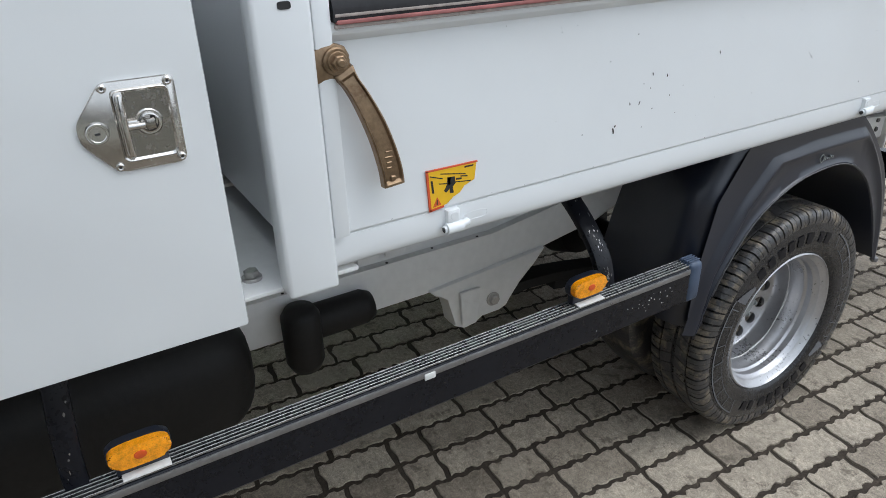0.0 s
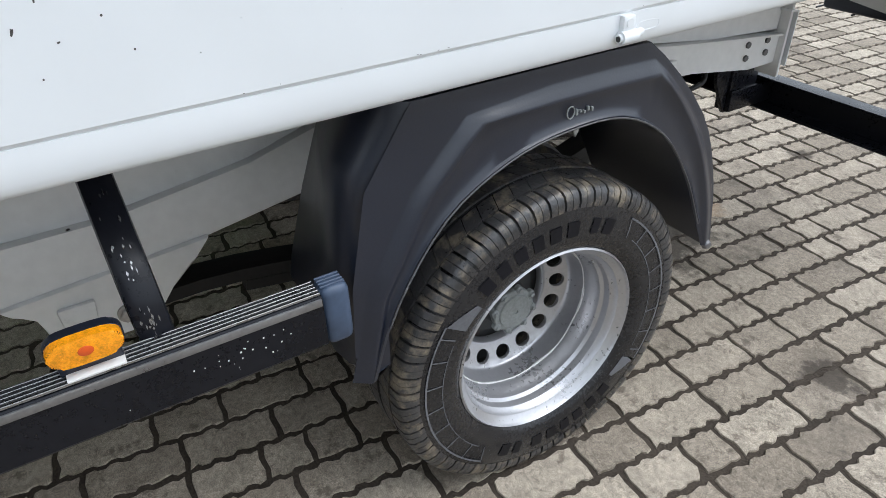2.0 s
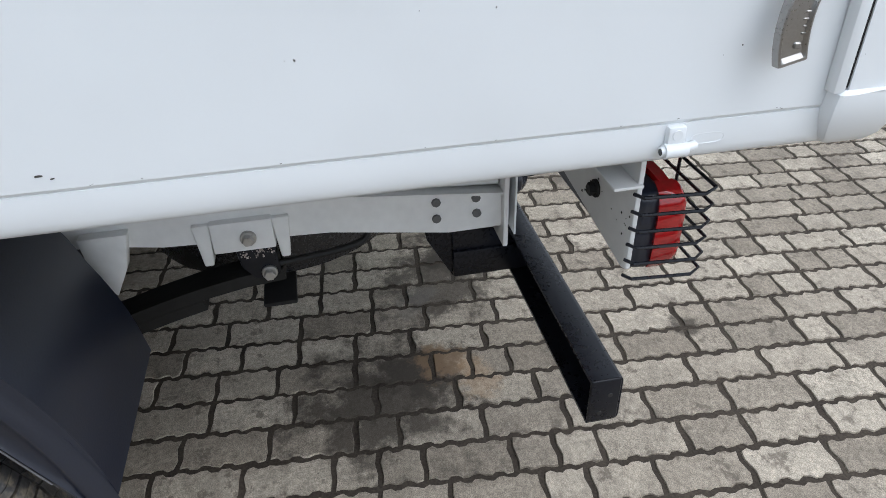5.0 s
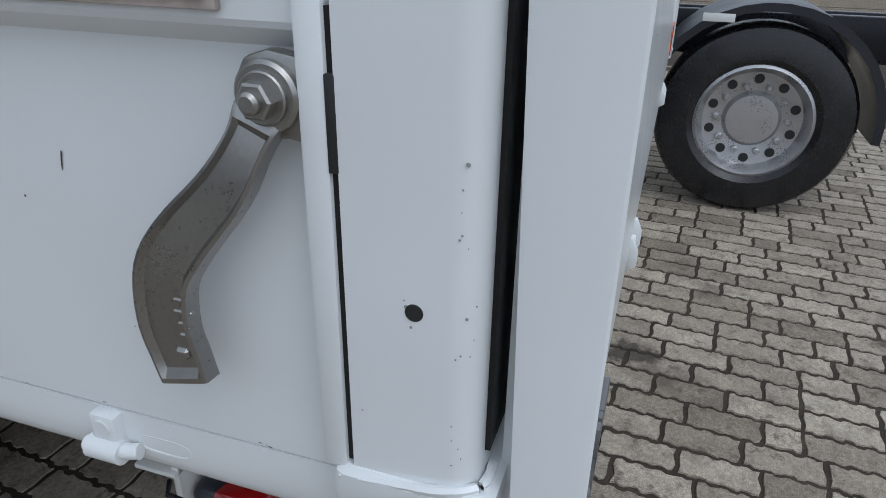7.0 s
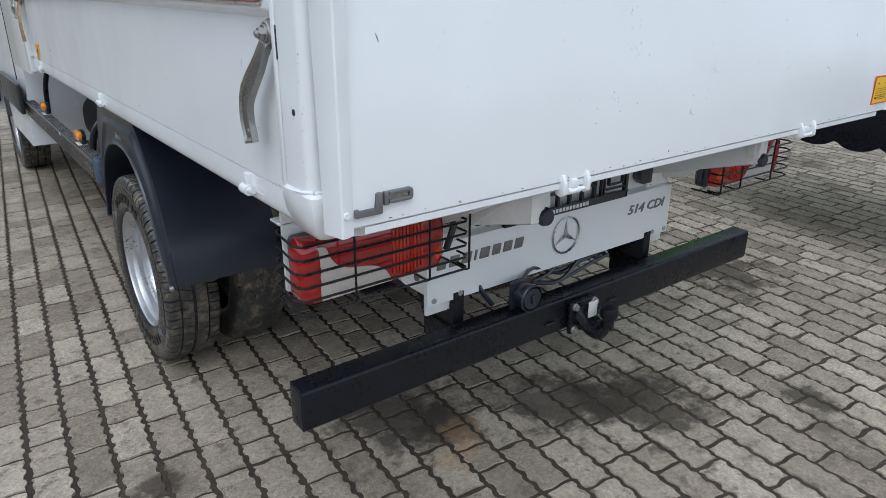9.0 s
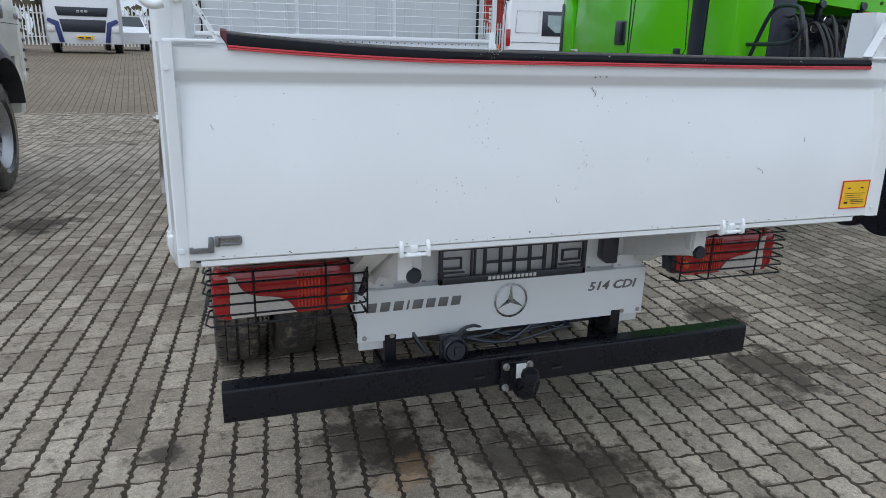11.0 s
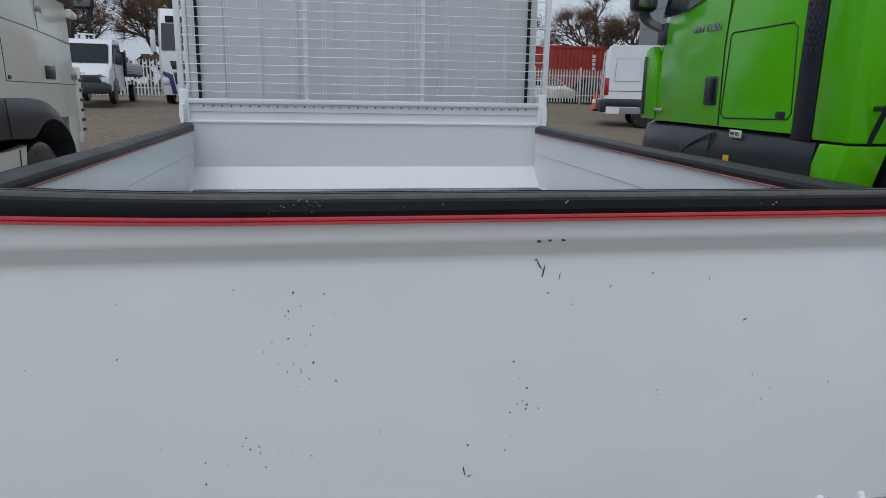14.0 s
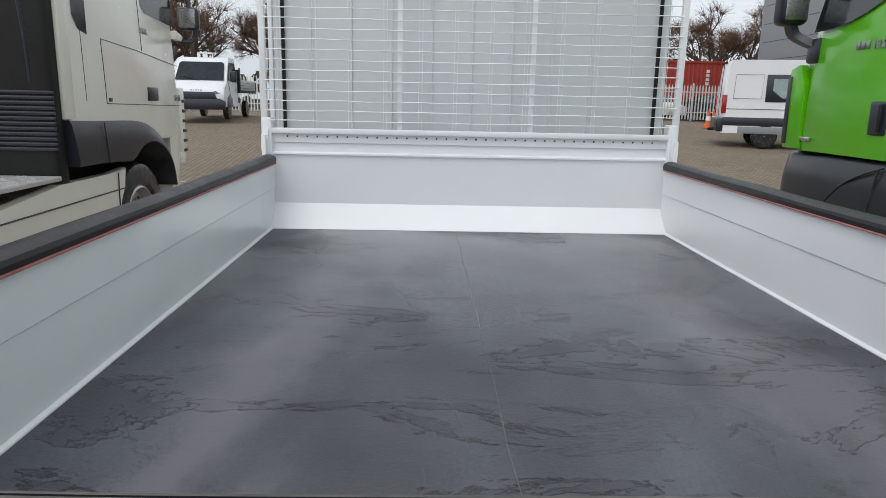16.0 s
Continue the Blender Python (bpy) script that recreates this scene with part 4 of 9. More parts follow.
extr(bm, [(2.928, 1.0985), (2.9245, 1.0980), (2.922, 1.0760), (2.9255, 1.0765)], "x", -1.0028, -1.0)
pieces("print_bar", bm, INK, stk)
part("warning_triangle", extr(B(), [(2.925, 1.051), (2.909, 1.053), (2.9165, 1.068)], "x", -1.0028, -1.0), CONE_O, stk)
part("warning_mark", extr(B(), [(2.9185, 1.0545), (2.9160, 1.0547), (2.9163, 1.0635), (2.9176, 1.0633)], "x", -1.0032, -1.0), INK, stk)

# dark chips and scuffs in the near sideboard
bm = B()
rng = random.Random(12)
def side_chip(bm, y, z, w, h, tilt=0.0):
    xf = -1.0 + 0.002 * min(1, max(0, (z - 1.061) / 0.145)) + 0.004 * max(0, (z - 1.2058) / 0.12)
    vs = []
    for k in range(8):
        a = 2 * math.pi * k / 8
        q = 0.5 + 0.5 * rng.random()
        u, v = 0.5 * w * q * math.cos(a), 0.5 * h * q * math.sin(a)
        vs.append(bm.verts.new((xf - 0.0007, y + u * math.cos(tilt) - v * math.sin(tilt), z + u * math.sin(tilt) + v * math.cos(tilt))))
    bm.faces.new(vs)
for y, z, w, h in ((2.659, 1.305, 3, 2), (2.478, 1.283, 3, 4), (2.543, 1.242, 3, 3), (2.431, 1.205, 4, 11), (2.392, 1.197, 5, 9), (2.244, 1.223, 4, 9), (2.454, 1.19, 3, 3), (2.434, 1.179, 3, 6), (2.486, 1.156, 4, 11), (2.461, 1.154, 4, 10), (2.524, 1.111, 7, 17), (2.521, 1.119, 5, 8), (2.602, 1.116, 3, 4), (2.449, 1.105, 3, 3), (2.425, 1.138, 4, 3), (2.38, 1.157, 3, 4), (2.358, 1.119, 3, 3), (2.293, 1.103, 2, 2), (1.995, 1.283, 3, 2), (1.929, 1.179, 6, 4), (1.925, 1.175, 4, 5), (1.937, 1.186, 3, 3), (1.706, 1.09, 3, 5), (1.703, 1.097, 2, 3), (1.148, 1.066, 14, 5), (1.135, 1.061, 6, 3), (0.36, 1.25, 2, 22), (0.40, 1.22, 2, 4), (0.30, 1.14, 3, 3), (0.62, 1.21, 3, 4), (0.85, 1.17, 3, 5)):
    side_chip(bm, y, z, w / 1000, h / 1000, rng.uniform(-0.3, 0.3))
for i in range(30):
    side_chip(bm, rng.uniform(0.25, 2.9), rng.uniform(1.07, 1.33), rng.uniform(0.0008, 0.002), rng.uniform(0.0008, 0.0025))
for i in range(26):
    side_chip(bm, rng.uniform(0.2, 3.05), 1.0475 + rng.uniform(0, 0.002), rng.uniform(0.001, 0.005), 0.0012)
part("paint_chip", bm, CHIP, side_l, "dark chips in the paint", kind="stuff")

# tailgate top latches: a welded triangle with a cast head, a curled hook and a ball
for s in (-1, 1):
    bm = B()
    box(bm, *sorted((s * 0.893, s * 0.996)), 0.004, 0.044, 1.4835, 1.4915, 0.003, 3)
    box(bm, *sorted((s * 0.950, s * 0.976)), 0.010, 0.034, 1.488, 1.592, 0.005, 3)
    flatbar(bm, dense([(s * 0.890, 0.022, 1.489), (s * 0.900, 0.022, 1.506), (s * 0.925, 0.022, 1.553), (s * 0.946, 0.022, 1.594)], 3), 0.030, 0.009, (0, 1, 0))
    if s > 0:
        extr(bm, [(0.902, 1.489), (0.955, 1.489), (0.955, 1.588), (0.943, 1.588)], "y", 0.022, 0.028)
    lb = part("latch_bracket", bm, WHITE, tailgate, "white welded latch bracket with chipped paint")
    bm = B()
    loops = []
    for z, q in ((1.586, 0.80), (1.589, 0.95), (1.597, 1.0), (1.604, 0.94), (1.608, 0.70)):
        loops.append([(s * (0.963 + u * 0.037 * q), 0.010 + v * 0.024 * q - 0.10 * max(0.0, u) * 0.06, z - 0.010 * max(0.0, u) ** 2) for u, v in oval(1, 1, 20, 3.0)])
    rings(bm, loops)
    part("latch_head", bm, WHITE, lb, "lumpy white painted latch casting", sharp=60)
    hook = dense([(s * 0.992, -0.006, 1.596), (s * 1.012, -0.010, 1.594), (s * 1.025, -0.014, 1.580), (s * 1.022, -0.016, 1.562), (s * 1.006, -0.018, 1.553), (s * 0.988, -0.016, 1.557)], 4)
    part("latch_hook", pipe(B(), hook, 0.0095, 12), WHITE, lb, sharp=60)
    if s > 0:
        part("ball_knob", lathe(B(), [(0, -0.0105), (0.0070, -0.0085), (0.0105, 0.0), (0.0080, 0.0070), (0.0050, 0.0120), (0.0046, 0.034), (0, 0.034)], (s * 1.000, -0.020, 1.526), "z", 16), WHITE, lb, sharp=60)
    part("pivot", disc(B(), (s * 0.963, 0.011, 1.570), "-y", 0.0125, 0.009, 16, 0.003), WHITE, lb)
    bm = B()
    rr = random.Random(31 + s)
    for k in range(12):
        u = rr.random()
        chip(bm, s * (0.892 + 0.050 * u), 1.494 + 0.092 * u, rr.uniform(0.0012, 0.004), rr.uniform(0.002, 0.006), 0.0068, s * -0.45)
    part("paint_chip", bm, CHIP, lb, kind="stuff")

# headboard with perforated rail and wire guard
bm = B()
extr(bm, [(3.002, 1.030), (3.002, 1.0565), (3.136, 1.163), (3.128, 1.40), (3.118, 1.404), (3.118, 1.412), (3.138, 1.418), (3.138, 1.46), (3.130, 1.463), (3.130, 1.515), (3.162, 1.515), (3.162, 1.030)], "x", -0.985, 0.985)
headboard = part("headboard", bm, WHITE_IN, truck, "white folded steel headboard", sharp=7)
bm = B()
for i in range(38):
    disc(bm, (-0.90 + 1.80 * i / 37, 3.130, 1.492), "-y", 0.0046, 0.0008, 10)
pieces("hole", bm, INK, headboard)
guard = part("guard_frame", box(box(box(box(B(), -1.020, 1.020, 3.112, 3.142, 1.505, 1.532, 0.004), -1.022, -0.992, 3.112, 3.142, 1.40, 2.42, 0.004), 0.992, 1.022, 3.112, 3.142, 1.40, 2.42, 0.004), -1.02, 1.02, 3.112, 3.142, 2.40, 2.43, 0.004), WHITE_IN, truck, "white tubular frame of the cab guard")
for s in (-1, 1):
    part("foot_plate", extr(B(), [(s * 0.985, 1.53), (s * 0.985, 1.40), (s * 1.018, 1.40), (s * 1.0235, 1.44), (s * 1.021, 1.50)], "y", 3.097, 3.109, 0.003), WHITE_IN, guard)
    part("upright", box(B(), s * 0.32 - 0.012 - 0.032, s * 0.32 + 0.012 - 0.032, 3.120, 3.132, 1.53, 2.40, 0.002), WHITE_IN, guard)
for i in range(19):
    z = 1.568 + 0.0475 * i
    bm = B()
    pipe(bm, [(-1.0 + 0.125 * k, 3.112 + 0.002 * math.sin(k * 1.7 + i), z + 0.002 * math.sin(k * 2.1 + i * 1.3)) for k in range(17)], 0.0027, 6)
    part("wire", bm, WHITE_IN, guard)

for i in range(12):
    x = -0.93 + 0.169 * i
    for d in (-0.008, 0.008):
        part("upright_wire", pipe(B(), [(x + d, 3.117, 1.532), (x + d + 0.002, 3.118, 1.95), (x + d, 3.117, 2.40)], 0.0011, 4), WHITE_IN, guard)

# locker behind the cab
bm = box(B(), -0.985, 0.985, 3.262, 3.95, 0.955, 2.40, 0.006)
locker = part("tool_locker", bm, WALLGREY, truck, "white tall tool locker behind the cab")
bm = box(B(), -1.008, -0.985, 3.254, 3.94, 0.940, 2.36, 0.006)
door = part("locker_door", bm, WHITE, locker, "closed white locker door")
for i in range(9):
    x = -0.80 + 0.2 * i
    part("panel_rib", box(B(), x - 0.006, x + 0.006, 3.255, 3.263, 1.0, 2.38, 0.002), WALLGREY, locker)
for s in (-1, 1):
    # dark strip on the closed panel, drawn for the darkness of a gap
    part("panel_gap", box(B(), *sorted((s * 0.926, s * 0.942)), 3.250, 3.263, 1.0, 2.38, 0), DARK, locker)
# paddle latch: rounded stainless plate with a sunk dish, a T-handle and a lock
def rounded(pts, r, n=4):
    """The polygon with its corners rounded."""
    out = []
    m = len(pts)
    for i in range(m):
        p, a, b = Vector(pts[i]), Vector(pts[i - 1]), Vector(pts[(i + 1) % m])
        u, v = (a - p).normalized(), (b - p).normalized()
        for k in range(n + 1):
            t = k / n
            out.append(tuple(p + u * r * (1 - t) ** 2 + v * r * t * t))
    return out


plate = rounded([(3.2955, 1.213), (3.2935, 1.3245), (3.3781, 1.3245), (3.4135, 1.279), (3.4135, 1.255), (3.3781, 1.213)], 0.009)
latch = part("paddle_latch", extr(B(), plate, "x", -1.0120, -1.0060, 0.0018), STEEL, door, "stainless steel paddle latch with keyhole")
frame_ = rounded([(3.3040, 1.225), (3.3030, 1.3135), (3.3690, 1.3135), (3.3690, 1.225)], 0.008)
# darker copy of the plate's steel: dark reflections are put into the colour
DISH = mat("dark_dish_steel", (0.36, 0.34, 0.31), 0.24, 1.0, vary=0.14, scale=14, fine=120)
def ring_at(x, k):
    return [(x, 3.336 + (y - 3.336) * k, 1.269 + (z - 1.269) * k) for y, z in frame_]
bm = B()
rings(bm, [ring_at(-1.0110, 1.03), ring_at(-1.0145, 1.01), ring_at(-1.0155, 0.985), ring_at(-1.0148, 0.955), ring_at(-1.0128, 0.93), ring_at(-1.0124, 0.90)], True, False)
part("dish_rim", bm, STEEL, latch, sharp=60)
bm = B()
rings(bm, [ring_at(-1.0126, 0.94), ring_at(-1.0124, 0.86)], True, True)
part("dish", bm, DISH, latch, "steel dish, dark reflections put into its colour")
bm = B()
pipe(bm, [(-1.0170, 3.3605, 1.236), (-1.0190, 3.3612, 1.242), (-1.0190, 3.3612, 1.300), (-1.0170, 3.3605, 1.306)], 0.0048, 12)
box(bm, -1.0145, -1.0125, 3.3560, 3.3672, 1.230, 1.312, 0.001)
disc(bm, (-1.0130, 3.3612, 1.305), "-x", 0.0036, 0.004, 12)
disc(bm, (-1.0130, 3.3612, 1.236), "-x", 0.0036, 0.004, 12)
pipe(bm, [(-1.0180, 3.3612, 1.269), (-1.0180, 3.3370, 1.269)], 0.0042, 10)
pipe(bm, [(-1.0165, 3.3560, 1.2745), (-1.0165, 3.3460, 1.2745)], 0.0022, 8)
lathe(bm, [(0.0, -0.0030), (0.0150, -0.0030), (0.0166, -0.0012), (0.0166, 0.0)], (-1.0122, 3.3321, 1.271), "x", 28)
lathe(bm, [(0.0116, -0.0030), (0.0122, -0.0066), (0.0106, -0.0072), (0.0100, -0.0040)], (-1.0122, 3.3321, 1.271), "x", 28, True)
part("t_handle", bm, STEEL, latch, sharp=40)
part("square_head", box(B(), -1.0262, -1.0150, 3.3262, 3.3380, 1.2645, 1.2775, 0.0016), DISH, latch)
part("socket_shadow", box(B(), -1.0158, -1.0148, 3.3245, 3.3300, 1.2630, 1.2790, 0), INK, latch)
lock = part("lock", lathe(B(), [(0, -0.0052), (0.0092, -0.0052), (0.0100, -0.0060), (0.0122, -0.0060), (0.0132, -0.0048), (0.0136, 0.0)], (-1.0118, 3.3926, 1.266), "x", 28), STEEL, latch)
part("keyhole", box(B(), -1.0178, -1.0164, 3.3895, 3.3957, 1.2648, 1.2672, 0), INK, lock)
for y, z in ((3.3020, 1.3175), (3.3020, 1.2200), (3.3765, 1.3175), (3.3765, 1.2200)):
    rv = part("rivet", lathe(B(), [(0.0018, -0.0026), (0.0034, -0.0030), (0.0052, -0.0018), (0.0058, 0.0)], (-1.0118, y, z), "x", 16), STEEL, latch)
    part("rivet_core", disc(B(), (-1.0120, y, z), "-x", 0.0019, 0.0022, 10), INK, rv)

# ---- chassis ----
# subframe, chassis rails and crossmembers
for s in (-1, 1):
    bm = B()
    extr(bm, [(0.10, 0.975), (3.9, 0.975), (3.9, 0.678), (2.45, 0.678), (2.15, 0.72), (1.9, 0.80), (1.30, 0.80), (1.0, 0.745), (0.75, 0.712), (0.46, 0.690), (0.46, 0.80), (0.10, 0.90)], "x", s * 0.482, s * 0.44, 0.004)
    sub = part("subframe_rail", bm, FRAME, truck, "grey painted subframe web")
    bm = B()
    y0 = 0.458
    top = [(y0, 0.676), (0.75, 0.706), (1.0, 0.735), (1.30, 0.775), (1.9, 0.785), (2.15, 0.715), (2.45, 0.674), (6.2, 0.674)]
    bot = [(6.2, 0.550), (2.62, 0.548), (2.30, 0.575), (2.05, 0.612), (1.9, 0.68), (1.30, 0.67), (1.18, 0.645), (0.84, 0.630), (0.58, 0.590), (y0, 0.588)]
    extr(bm, top + bot, "x", s * 0.495, s * 0.44, 0.005)
    rail = part("chassis_rail", bm, FRAME, truck, "pale grey chassis rail with bolts and grime")
    bm = B()
    flatbar(bm, [(s * 0.490, y, z + 0.003) for y, z in top[:-1]] + [(s * 0.490, 3.8, 0.677)], 0.034, 0.006)
    part("rail_flange", bm, FRAME, rail, "grimy flange seam")
    for y, z in ((0.607, 0.672), (0.607, 0.631), (0.516, 0.633), (0.518, 0.672)):
        part("rail_bolt", disc(B(), (s * 0.495, y, z), "-x" if s < 0 else "x", 0.0105, 0.006, 8), BOLT_GREY, rail)
    bm = B()
    for i in range(9):
        disc(bm, (s * (0.500 if i % 2 else 0.492), 2.36 + 0.14 * i, 0.6805), "z", 0.004, 0.001, 8)
    pieces("grime", bm, DARK, rail)
    part("end_plate", box(B(), s * 0.515, s * 0.40, 0.447, 0.459, 0.545, 0.80, 0.003), FRAME, rail)
    for y in (2.72, 2.80):
        bx = part("hook_box", box(B(), s * 0.482, s * 0.500, y, y + 0.06, 0.695, 0.745, 0.004), FRAME, sub)
        part("hook", extr(B(), [(y + 0.02, 0.735), (y + 0.04, 0.735), (y + 0.036, 0.715), (y + 0.024, 0.715)], "x", s * 0.500, s * 0.508, 0.002), DARK, bx)
    # rear spring hanger
    bm = B()
    box(bm, *sorted((s * 0.455, s * 0.514)), 0.955, 1.082, 0.622, 0.694, 0.004)
    for a_, b_ in ((1.079, 1.118), (0.920, 0.958)):
        q_ = (b_ - a_) * 0.25
        extr(bm, [(a_, 0.690), (b_, 0.690), (b_ - q_, 0.590), (a_ + q_, 0.590)], "x", s * 0.470, s * 0.506, 0.004)
    hg = part("spring_hanger", bm, FRAME, truck, "pale grey spring hanger box with a hexagon bolt")
    part("hanger_bolt", bolt(B(), (s * 0.514, 1.008, 0.655), "-x" if s < 0 else "x", 0.0125, 0.02), ZINC, hg)
    part("shackle_bolt", bolt(B(), (s * 0.512, 0.979, 0.562), "-x" if s < 0 else "x", 0.0125, 0.02), ZINC, hg)
    part("shackle", extr(B(), [(0.958, 0.622), (1.040, 0.622), (1.035, 0.58), (1.010, 0.545), (0.97, 0.540), (0.955, 0.555)], "x", s * 0.460, s * 0.511, 0.005), STEEL_BLACK, hg)
    bm = B()
    for i_ in range(40):
        y_, z_, q_ = rng.uniform(0.96, 1.03), rng.uniform(0.600, 0.620), rng.uniform(0.001, 0.004)
        box(bm, s * 0.511, s * 0.513, y_, y_ + q_, z_, z_ + q_, 0)
    part("flaked_paint", bm, LABEL_OLD, hg, kind="stuff")
    part("stop_bracket", extr(B(), [(1.235, 0.70), (1.33, 0.70), (1.325, 0.62), (1.29, 0.555), (1.255, 0.62)], "x", s * 0.488, s * 0.52, 0.003), FRAME, truck)
    # front spring hanger
    bm = B()
    extr(bm, [(2.26, 0.585), (2.66, 0.556), (2.64, 0.535), (2.60, 0.52), (2.585, 0.42), (2.55, 0.40), (2.51, 0.405), (2.49, 0.43), (2.43, 0.42), (2.40, 0.43), (2.36, 0.50), (2.30, 0.54)], "x", s * 0.45, s * 0.510, 0.006)
    fh = part("spring_bracket", bm, FRAME, truck, "pale pressed spring bracket with rust runs")
    part("bracket_pad", extr(B(), [(2.50, 0.53), (2.57, 0.53), (2.565, 0.42), (2.515, 0.415)], "x", s * 0.510, s * 0.524, 0.006), FRAME, fh)
    part("bracket_bolt", bolt(B(), (s * 0.510, 2.452, 0.470), "-x" if s < 0 else "x", 0.016, 0.016), ZINC, fh)
    # leaf spring
    bm = B()
    pts = [(s * 0.468, 0.95 + 1.44 * i / 16, 0.545 - 0.115 * math.sin(math.pi * i / 16) ** 2 - 0.075 * i / 16) for i in range(17)]
    flatbar(bm, pts, 0.07, 0.030)
    flatbar(bm, [(p[0], p[1], p[2] - 0.030) for p in pts[2:-2]], 0.07, 0.026)
    flatbar(bm, [(p[0], p[1], p[2] - 0.056) for p in pts[4:-4]], 0.07, 0.024)
    box(bm, s * 0.45, s * 0.55, 1.62, 1.82, 0.33, 0.50, 0.01)
    part("leaf_spring", bm, DARK, truck, "black leaf spring pack")
for y, z in ((0.56, 0.66), (1.2, 0.72), (2.3, 0.70), (3.3, 0.62)):
    part("crossmember", box(B(), -0.44, 0.44, y - 0.04, y + 0.04, z - 0.06, z + 0.06, 0.01), FRAME if y > 2 else DARK, truck)
for y in (0.35, 0.85, 1.35, 1.85, 2.35, 2.85):
    part("floor_bearer", box(B(), -0.80, 0.80, y - 0.03, y + 0.03, 0.965, 1.012, 0.004), FRAME, truck)
bm = B()
pipe(bm, [(-0.70, 1.72, 0.36), (0.70, 1.72, 0.36)], 0.055, 16)
lathe(bm, [(0, -0.14), (0.12, -0.10), (0.155, 0.0), (0.12, 0.10), (0, 0.14)], (0.0, 1.72, 0.36), "x", 24)
pipe(bm, [(0, 1.78, 0.40), (0, 4.4, 0.60)], 0.045, 14)
part("rear_axle", bm, DARK, truck, "black rear axle")
bm = B()
pipe(bm, dense([(-0.50, 0.97, 0.572), (-0.50, 0.88, 0.580), (-0.50, 0.80, 0.592), (-0.485, 0.765, 0.600), (-0.47, 0.755, 0.625), (-0.46, 0.755, 0.66)], 4), 0.008, 8)
pipe(bm, [(-0.46, 0.86, 0.66), (-0.44, 0.88, 0.61)], 0.012, 6)
pieces("brake_line", bm, DARK, truck)
tank = part("fuel_tank", box(B(), -0.67, -0.20, 3.17, 4.40, 0.415, 0.720, 0.12, 6), DARK, truck, "black rounded fuel tank", sharp=60)
bm = B()
lathe(bm, [(0, -0.075), (0.035, -0.07), (0.047, -0.045), (0.047, 0.08), (0.035, 0.10), (0, 0.105)], (-0.55, 3.040, 0.560), "z", 24)
part("air_reservoir", bm, DARK, truck, "small black canister", sharp=60)
bm = B()
lathe(bm, [(0, -0.10), (0.035, -0.092), (0.045, -0.07), (0.045, 0.10), (0.032, 0.13), (0, 0.135)], (-0.52, 2.935, 0.590), "y", 24)
part("air_reservoir", bm, DARK, truck, "small black canister", sharp=60)
# spare wheel under the frame
bm = B()
lathe(bm, [(0.20, -0.08), (0.30, -0.098), (0.342, -0.07), (0.352, 0.0), (0.342, 0.07), (0.30, 0.098), (0.20, 0.08)], (0.0, 0.98, 0.505), "z", 48, True)
spare = part("spare_wheel", bm, RUBBER, truck, "spare wheel slung flat under the frame")
part("rim", lathe(B(), [(0.205, 0.05), (0.19, -0.02), (0.10, -0.05), (0.0, -0.05)], (0.0, 0.98, 0.505), "z", 32), DARK, spare)
part("carrier", box(B(), -0.42, 0.42, 0.94, 1.02, 0.395, 0.407, 0.004), DARK, spare)

# ---- wheels ----
def tyre_mesh(bm, c, half, R, r):
    prof = [(r + 0.017, half * 0.68), (r + 0.021, half * 0.86), (r + 0.030, half * 0.95), (r + 0.050, half * 1.0), (r + 0.085, half * 0.995), (R - 0.040, half * 0.972), (R - 0.022, half * 0.925), (R - 0.008, half * 0.82)]
    prof = prof + [(R, half * 0.4), (R, 0), (R, -half * 0.4)] + [(a, -b) for a, b in prof[::-1]]
    return lathe(bm, prof, c, "x", 72)


